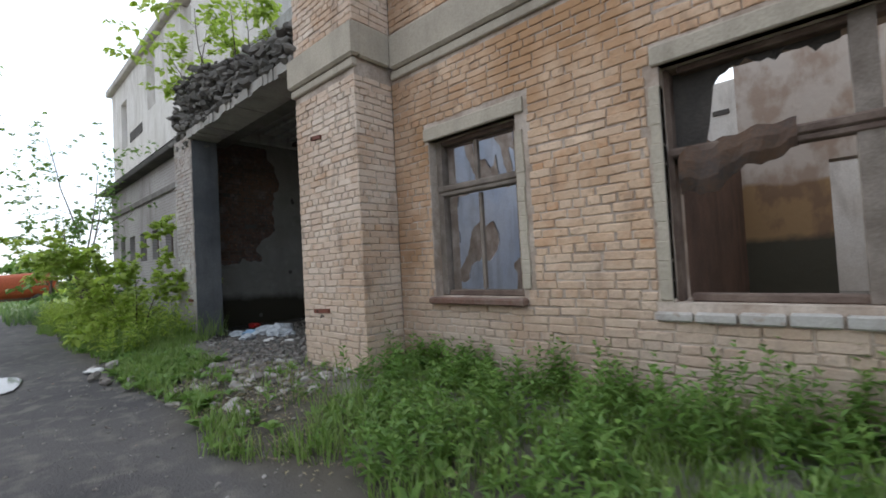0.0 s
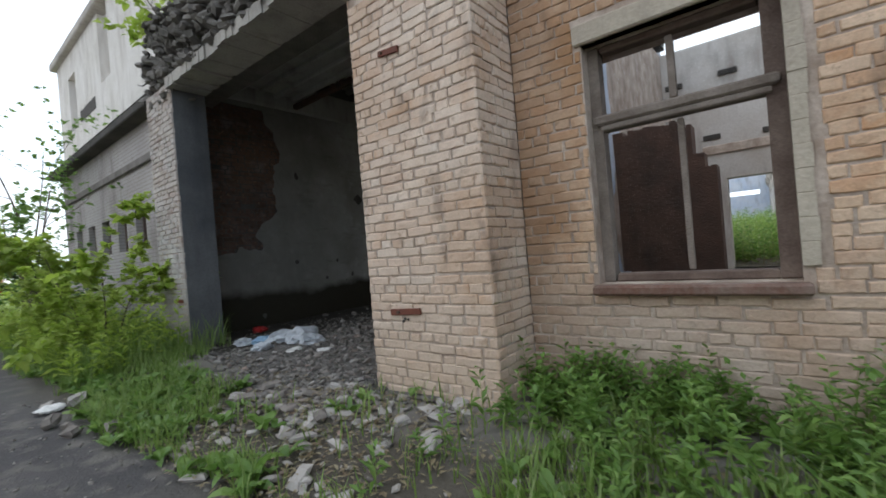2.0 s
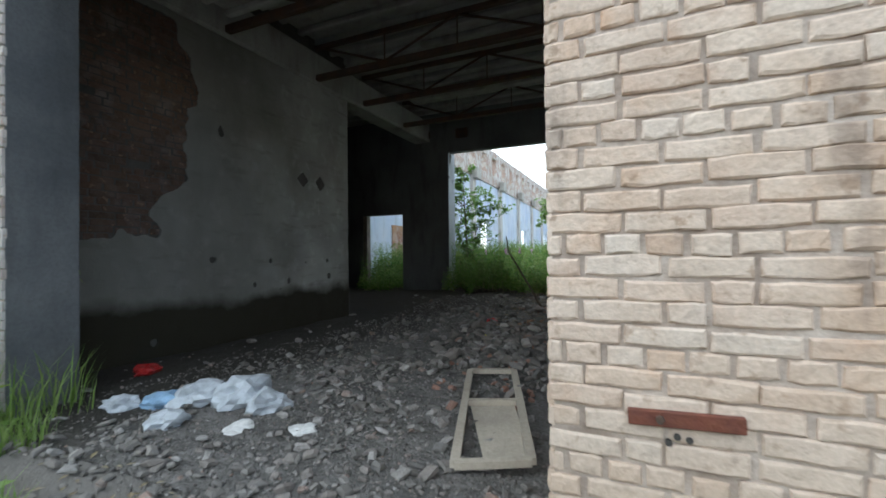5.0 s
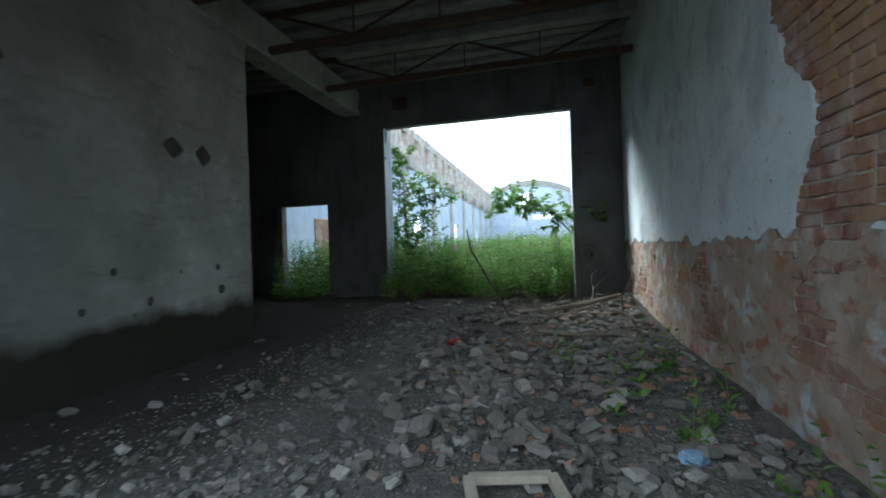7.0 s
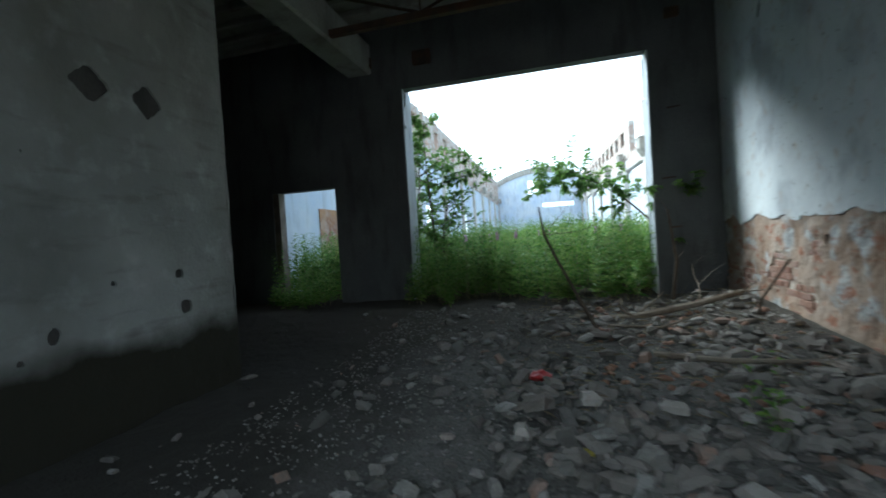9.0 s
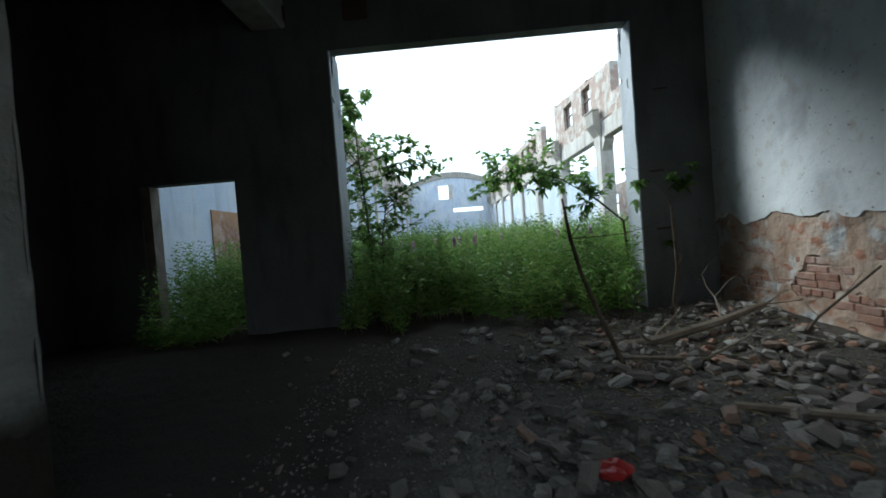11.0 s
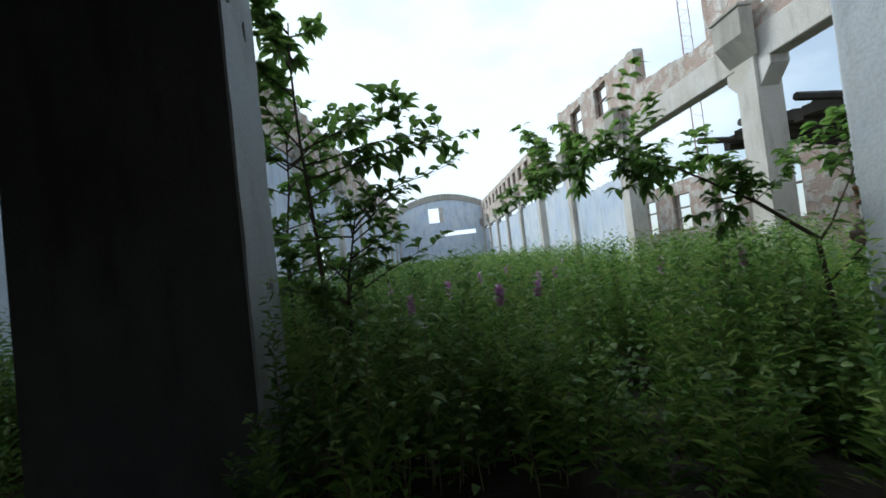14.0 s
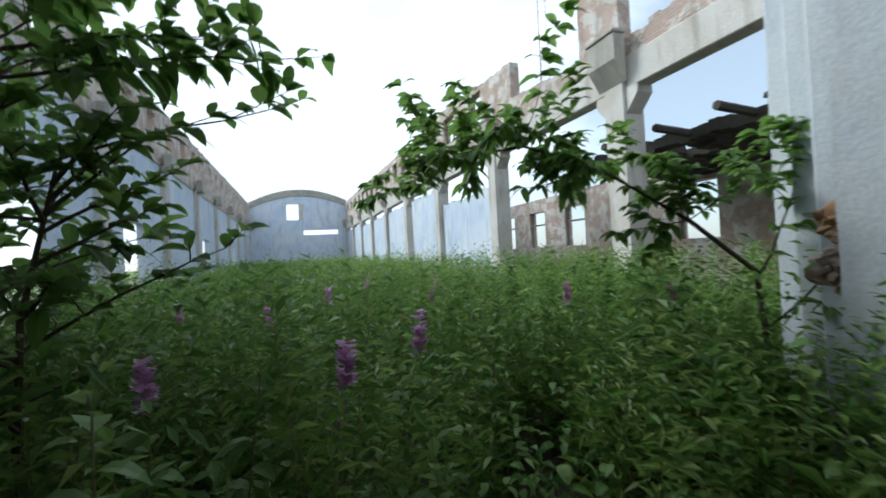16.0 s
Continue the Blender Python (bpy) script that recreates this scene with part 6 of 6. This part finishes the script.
lying = empty("window_sash", Matrix.Translation((0, 0, 0)), "old cream-painted window sash lying on the rubble", "window frame")
c1, c2, c3, c4 = Vector((-6.12, 5.10, 0.085)), Vector((-5.70, 5.16, 0.11)), Vector((-5.17, 3.52, 0.09)), Vector((-5.56, 3.36, 0.07))
m1, m2 = c1.lerp(c4, 0.47), c2.lerp(c3, 0.47)
for p, q in ((c1, c2), (c2, c3), (c3, c4), (c4, c1), (m1, m2)):
    b = MB()
    bar_between(b, p, q, 0.055, 0.04)
    part("bar", b, M_BAND, lying)
pn = MB()
pn.add([tuple(m1.lerp(m2, 0.1)), tuple(m2.lerp(m1, 0.1)), tuple(c3.lerp(m2, 0.1)), tuple(c3.lerp(c4, 0.6))], [(0, 1, 2, 3)])
part("board", pn, M_BAND, lying, "torn yellowish fibreboard left in the sash")


def crumpled(name, c, size, material, label, seed, flat=0.6):
    """A crumpled plastic bag."""
    bm = bmesh.new()
    bmesh.ops.create_icosphere(bm, subdivisions=3, radius=1.0)
    for v in bm.verts:
        n = noise.fractal(v.co * 1.4 + Vector((seed, seed, 0)), 1.0, 2.0, 4) * 0.5 + 0.22 * abs(noise.noise(v.co * 4 + Vector((seed, 0, 0))))
        v.co *= 1 + n
        v.co.z = max(v.co.z, -0.55) * flat
        v.co *= size
    me = bpy.data.meshes.new(name)
    bm.to_mesh(me)
    bm.free()
    ob = part(name, me, material)
    ob.matrix_basis = Matrix.Translation((c[0], c[1], height(c[0], c[1]) + 0.012 + 0.5 * size * flat))
    return tagged(ob, label, "plastic bag", "litter by the gateway")


for k, (x, y, s, m, l) in enumerate(((-7.95, 3.60, 0.19, M_PLASTIC, "crumpled white plastic bag on the rubble"), (-7.62, 3.75, 0.22, M_PLASTIC, "crumpled whitish plastic film on the rubble"),
                                     (-8.2, 3.45, 0.13, M_PLASTIC_BLUE, "crumpled light blue plastic bag"), (-7.3, 3.7, 0.16, M_PLASTIC, "torn white plastic scrap"), (-8.45, 3.3, 0.12, M_PLASTIC, "torn white plastic scrap"),
                                     (-7.75, 3.2, 0.12, M_PLASTIC, "flattened white plastic scrap"), (-7.2, 3.35, 0.10, M_PAPER, "dirty white paper scrap"), (-6.75, 3.5, 0.09, M_PAPER, "dirty white paper scrap"),
                                     (-8.0, 1.05, 0.12, M_PAPER, "white paper scrap on the dirt"))):
    crumpled("plastic_bag" if m is not M_PAPER else "paper_scrap", (x, y), s, m, l, 3.1 * k + 1, 0.55 if m is not M_PAPER else 0.25)
crumpled("red_wrapper", (-9.3, 4.0), 0.12, M_REDPLASTIC, "red plastic wrapper at the wall foot", 60, 0.5)
crumpled("red_bottle", (-6.93, 8.33), 0.075, M_REDPLASTIC, "crushed red plastic bottle on the rubble", 61, 0.6)
crumpled("yellow_scrap", (-6.6, 7.1), 0.05, M_YELLOW, "small yellow scrap on the rubble", 62, 0.5)
crumpled("clear_bottle", (-4.95, 5.5), 0.07, M_PLASTIC_BLUE, "crushed pale plastic bottle", 63, 0.5)

# rubble: larger lumps are things, the rest one carpet
r = random.Random(9)
rub = MB()
for _ in range(27000):
    x, y = r.uniform(-9.7, -4.4), r.uniform(2.5, 11.2)
    dens = max(0.06, 0.42 + 0.95 * fbm(x * 0.9, y * 0.9, 2.0))
    dens *= 0.06 + 0.94 * smoothstep(-8.8, -6.6 - 1.2 * smoothstep(5.5, 4.0, y), x + 0.5 * fbm(x, y, 9.0))
    if y > 8.8:
        dens *= 0.6
    if r.random() > dens:
        continue
    s = 0.016 + (0.08 + 0.07 * smoothstep(4.6, 6.0, y)) * r.random() ** 5.0
    stone(rub, (x, y, height(x, y) + 0.02 + s * 0.22), s, r, 0.55)
for _ in range(15000):
    x, y = r.uniform(-9.0, -4.5), r.uniform(2.8, 11.0)
    if r.random() < 0.75 + 0.5 * fbm(x * 1.3, y * 1.3, 5.0):
        s = r.uniform(0.008, 0.026)
        stone(rub, (x, y, height(x, y) + 0.024), s, r, 0.5)
for _ in range(700):
    x, y = r.gauss(-5.6, 0.9), r.gauss(2.35, 0.35)
    if y < PIL_Y - 0.05 or x < PIL[0] - 0.1:
        stone(rub, (x, y, height(x, y) + 0.01), r.uniform(0.02, 0.09), r, 0.55)
for _ in range(1500):
    x, y = r.uniform(-9, 1.5), r.uniform(-1.2, 1.4)
    if r.random() < 0.25 + 0.75 * smoothstep(0.3, 1.2, y):
        stone(rub, (x, y, height(x, y)), r.uniform(0.008, 0.035), r, 0.6)
pd = MB()
for _ in range(230):
    x, y = r.gauss(-4.75, 0.75), 1.25 + 1.45 * r.random()
    if y < PIL_Y - 0.04 or x < PIL[0] - 0.05:
        stone(pd, (x, y, height(x, y) + 0.015), 0.02 + 0.13 * r.random() ** 3, r, 0.5)
thing("plaster_debris", pd, M_PALE, "pale broken plaster and brick bits below the pilaster", "rubble", kind="stuff")
thing("rubble_carpet", rub, M_RUBBLE, "grey broken plaster and concrete rubble", "rubble", kind="stuff")
rb2 = MB()
for _ in range(240):
    x, y = r.uniform(-6.5, -4.45), r.uniform(4.2, 11.0)
    stone(rb2, (x, y, height(x, y) + 0.03), r.uniform(0.03, 0.11), r, 0.6)
thing("brick_fragments", rb2, M_RED, "scattered red brick fragments", "rubble", kind="stuff")
for k in range(64):
    if k < 44:
        x, y = r.uniform(-7.2, -4.6), r.uniform(4.6, 9.6)
        s = r.uniform(0.09, 0.19)
    elif k < 58:
        x, y = r.uniform(-6.2, -4.6), r.uniform(1.75, 2.5)
        s = r.uniform(0.1, 0.2)
    else:
        x, y = r.uniform(-8.8, -6.5), r.uniform(0.9, 1.3)
        s = r.uniform(0.1, 0.18)
    b = MB()
    stone(b, (0, 0, 0), s, r, 0.6)
    low = min(v[2] for v in b.v)
    ob = thing("concrete_lump" if k % 3 else "broken_brick", b, M_RUBBLE if k % 3 else M_PALE, "broken grey concrete lump lying in the rubble" if k % 3 else "broken pale brick lying on the ground", "rubble", "loose lumps")
    ob.matrix_basis = Matrix.Translation((x, y, height(x, y) - low - 0.01 + (0.012 if y > 2.7 else 0)))
st_ = MB()
stone(st_, (0, 0, 0), 0.17, random.Random(3), 0.8)
ob = thing("concrete_lump", st_, M_RUBBLE, "rounded pale concrete lump lying in the rubble", "rubble", "loose lumps")
ob.matrix_basis = Matrix.Translation((-6.44, 7.37, 0.1))

lt = MB()
for _ in range(2600):
    x, y = r.gauss(-4.6, 1.3), 1.2 + 1.6 * r.random()
    if y < (PIL_Y if x < PIL[1] else FACE_Y) - 0.05:
        a = r.uniform(0, 6.283)
        leaf2(lt, on_ground(x, y) + Vector((0, 0, r.uniform(0.012, 0.04))), Vector((math.cos(a), math.sin(a), r.uniform(-0.1, 0.3))), r.uniform(0.03, 0.08), r.uniform(0.006, 0.03), 0.1)
for _ in range(650):
    x, y = r.uniform(-7.2, -4.5), r.uniform(7.5, 11.6)
    a = r.uniform(0, 6.283)
    leaf2(lt, on_ground(x, y) + Vector((0, 0, r.uniform(0.03, 0.06))), Vector((math.cos(a), math.sin(a), r.uniform(-0.1, 0.3))), r.uniform(0.04, 0.16), r.uniform(0.005, 0.02), 0.1)
thing("dry_litter", lt, M_STRAW, "dry brown leaves and stalks lying about", "litter", kind="stuff")

# dead branches by the wide opening
def branch(pts, radii, label, seed, twigs=5, mat=None):
    r = random.Random(seed)
    mb, tips = MB(), []
    mb.tube(pts, radii, 7)
    for _ in range(twigs):
        k = r.randint(1, len(pts) - 1)
        limb(mb, tips, Vector(pts[k]), Vector((r.uniform(-1, 1), r.uniform(-1, 1), r.uniform(0.0, 0.9))), r.uniform(0.25, 0.7), radii[k] * 0.35, r, 1, 0.3, 2)
    thing("dead_branch", mb, mat or M_TWIG, label, "branch", "dead branches")


branch([(-6.56, 10.42, 0.16), (-6.2, 10.34, 0.15), (-5.85, 10.36, 0.17), (-5.1, 10.5, 0.30), (-4.6, 10.6, 0.42)], [0.05, 0.055, 0.05, 0.04, 0.03], "thick dead branch lying before the opening", 4, 6)
branch([(-6.35, 9.75, 0.15), (-6.55, 9.6, 0.57), (-6.75, 9.4, 1.0), (-6.86, 9.2, 1.27), (-6.9, 9.2, 1.56)], [0.022, 0.019, 0.016, 0.014, 0.008], "dark forked dead stick standing in the rubble", 5, 3, M_BARK)
branch([(-6.9, 10.2, 0.12), (-6.3, 10.0, 0.15), (-5.7, 9.7, 0.18), (-5.2, 9.9, 0.3)], [0.02, 0.018, 0.015, 0.01], "thin dead branch on the rubble", 6, 6)
branch([(-5.9, 9.0, 0.08), (-5.4, 8.6, 0.14), (-5.0, 8.4, 0.2)], [0.03, 0.025, 0.018], "short dead branch on the rubble", 7, 3)
branch([(-4.6, 10.2, 0.1), (-4.7, 9.8, 0.45), (-4.65, 9.3, 0.9)], [0.014, 0.012, 0.008], "thin dark stick leaning on the wall", 8, 2, M_BARK)
branch([(-5.2, 11.3, 0.2), (-5.15, 11.2, 0.8), (-5.28, 11.0, 1.5)], [0.03, 0.022, 0.012], "forked dead stem beside the opening", 12, 3, M_BARK)
sg = MB()
sgs = MB()
for x, y, n in ((-4.75, 5.9, 10), (-4.85, 7.1, 14), (-5.5, 7.6, 8), (-4.6, 4.9, 10), (-5.2, 6.4, 8)):
    for _ in range(n):
        p = on_ground(x + r.uniform(-0.2, 0.2), y + r.uniform(-0.25, 0.25))
        herb(sg, p, r, r.uniform(0.05, 0.12))
        if r.random() < 0.3:
            nettle(sg, sgs, p, r.uniform(0.2, 0.6), r, 10, 0.09, 0.035)
thing("floor_weeds", sg, M_HERB, "small weeds sprouting along the wall foot", "weeds", kind="stuff")
thing("floor_weed_stalks", sgs, M_STRAW, "thin stalks of the floor weeds", "weeds", kind="stuff")
pu = MB()
n = 26
pu.v = [(-8.3, 0.1, -0.112)] + [(-8.3 + (0.7 + 0.3 * fbm(math.cos(a), math.sin(a), 4)) * math.cos(a), 0.1 + (0.2 + 0.1 * fbm(math.cos(a), math.sin(a), 8)) * math.sin(a), -0.112) for a in [6.283 * k / n for k in range(n)]]
pu.f = [(0, 1 + k, 1 + (k + 1) % n) for k in range(n)]
kw = Mat("puddle_water", 0.06)
kw.colour((0.03, 0.03, 0.028))
thing("puddle", pu, kw.m, "shallow puddle in the dark dirt", "puddle", kind="structure")

# iron fittings on the pilaster
for x, z, w in ((-4.50, 0.715, 0.33), (-4.46, 2.85, 0.22)):
    b = MB()
    b.bevelled(-w / 2, w / 2, -0.012, 0.01, -0.026, 0.026, 0.004)
    root = tagged(part("iron_plate", b, M_RUST_PLATE), "rust-brown iron plate bolted to the pilaster", "plate", "iron plates")
    root.matrix_basis = pose(x, PIL_Y - 0.012, z, 0, -2.5 if z < 1 else 6, 0)
    bt = MB()
    bt.tube([(-0.07, -0.012, 0.0), (-0.07, -0.03, 0.0)], [0.014, 0.012], 8)
    part("bolt", bt, M_STEEL, root)
# black studs drawn in place of the dark bolt holes under the plate
for x, z in ((-4.52, 0.655), (-4.485, 0.65), (-4.545, 0.632)):
    b = MB()
    b.tube([(x, PIL_Y - 0.008, z), (x, PIL_Y + 0.02, z)], [0.011, 0.011], 8)
    part("bolt_stub", b, M_ROOF, pilaster, "black stud standing for a dark bolt hole")
b = MB()
b.bevelled(-0.12, 0.12, -0.012, 0.01, -0.024, 0.024, 0.004)
root = tagged(part("iron_plate", b, M_RUST_PLATE), "rust-brown iron plate on the gate pier", "plate", "iron plates")
root.matrix_basis = pose(-9.2, PIL_Y - 0.012, 0.75, 0, 0, 0)
# cables from the parapet
for k, (a, b_) in enumerate((((-9.3, 2.8, 5.1), (-14.0, 4.2, 6.1)), ((-9.2, 2.8, 4.95), (-13.0, 3.6, 5.4)))):
    t = MB()
    pts = [tuple(Vector(a).lerp(Vector(b_), q) - Vector((0, 0, 0.35 * math.sin(q * math.pi)))) for q in [i / 8 for i in range(9)]]
    t.tube(pts, [0.012] * 9, 4)
    thing("slack_cable", t, M_ROOF, "slack black cable hanging from the parapet", "cable", "cables")

# ---------- bricks, laid one by one ----------
r = random.Random(101)
MF = Matrix.Translation((PIL[1], FACE_Y + 0.010, 0))
fh = [(W1[0] - PIL[1] - 0.005, W1[1] - PIL[1] + 0.13, W1[2] + 0.07, W1[3]), (W1[0] - PIL[1] - 0.055, W1[1] - PIL[1] + 0.145, W1[3], W1[3] + 0.165), (W1[0] - PIL[1] - 0.03, W1[1] - PIL[1] + 0.05, W1[2] - 0.08, W1[2] + 0.075),
      (W2[0] - PIL[1] - 0.10, W2[1] - PIL[1] + 0.13, W2[2] - 0.13, W2[3]), (W2[0] - PIL[1] - 0.055, W2[1] - PIL[1] + 0.145, W2[3], W2[3] + 0.165), (-1, 9, 3.43, 3.98)]
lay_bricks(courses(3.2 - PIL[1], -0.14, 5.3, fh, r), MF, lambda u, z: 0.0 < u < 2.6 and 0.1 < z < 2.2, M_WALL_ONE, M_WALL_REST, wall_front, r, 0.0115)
MP = Matrix.Translation((PIL[0], PIL_Y + 0.010, 0))
lay_bricks(courses(PIL[1] - PIL[0], -0.14, 5.0, [(-1, 9, 3.46, 3.99)], r), MP, lambda u, z: z < 3.3, M_BRICK, M_BRICK_REST, pilaster, r, 0.0115)
MS = Matrix.Translation((PIL[1] - 0.010, PIL_Y, 0)) @ Matrix.Rotation(radians(90), 4, "Z")
lay_bricks(courses(FACE_Y - PIL_Y, -0.14, 5.0, [(-1, 9, 3.46, 3.99)], r), MS, lambda u, z: False, M_BRICK, M_BRICK_REST, pilaster, r, 0.0115)
ML = Matrix.Translation((PIL[0] + 0.010, FACE_Y + 0.4, 0)) @ Matrix.Rotation(radians(-90), 4, "Z")
lay_bricks(courses(FACE_Y + 0.4 - PIL_Y, -0.14, 3.9, [], r), ML, lambda u, z: False, M_BRICK, M_BRICK_REST, pilaster, r, 0.0115)
MG = Matrix.Translation((-9.95, PIL_Y + 0.016, 0))
lay_bricks(courses(0.99, -0.14, 4.05, [], r), MG, lambda u, z: z < 3.6, M_PALE_ONE, M_PALE, pier_left, r, 0.018)
# bared brick of the inner walls
places = [q for q in courses(BACK_Y - FACE_Y - 0.5, -0.1, CEIL, [], r) if bare_right(BACK_Y - q[0] - q[2] / 2, q[1] + 0.03) or bare_right(BACK_Y - q[0], q[1]) or bare_right(BACK_Y - q[0] - q[2], q[1] + 0.06)]
lay_bricks(places, MR, lambda u, z: u > 4.6 and z < 2.4, M_RED_ONE, M_RED, wall_right, r, 0.014)
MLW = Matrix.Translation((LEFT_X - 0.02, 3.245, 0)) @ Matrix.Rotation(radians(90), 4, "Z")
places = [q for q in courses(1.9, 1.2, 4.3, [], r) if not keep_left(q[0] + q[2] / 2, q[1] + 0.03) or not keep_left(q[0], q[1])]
lay_bricks(places, MLW, lambda u, z: True, M_RED_DARK, M_RED_DARK_REST, wall_left, r, 0.006)
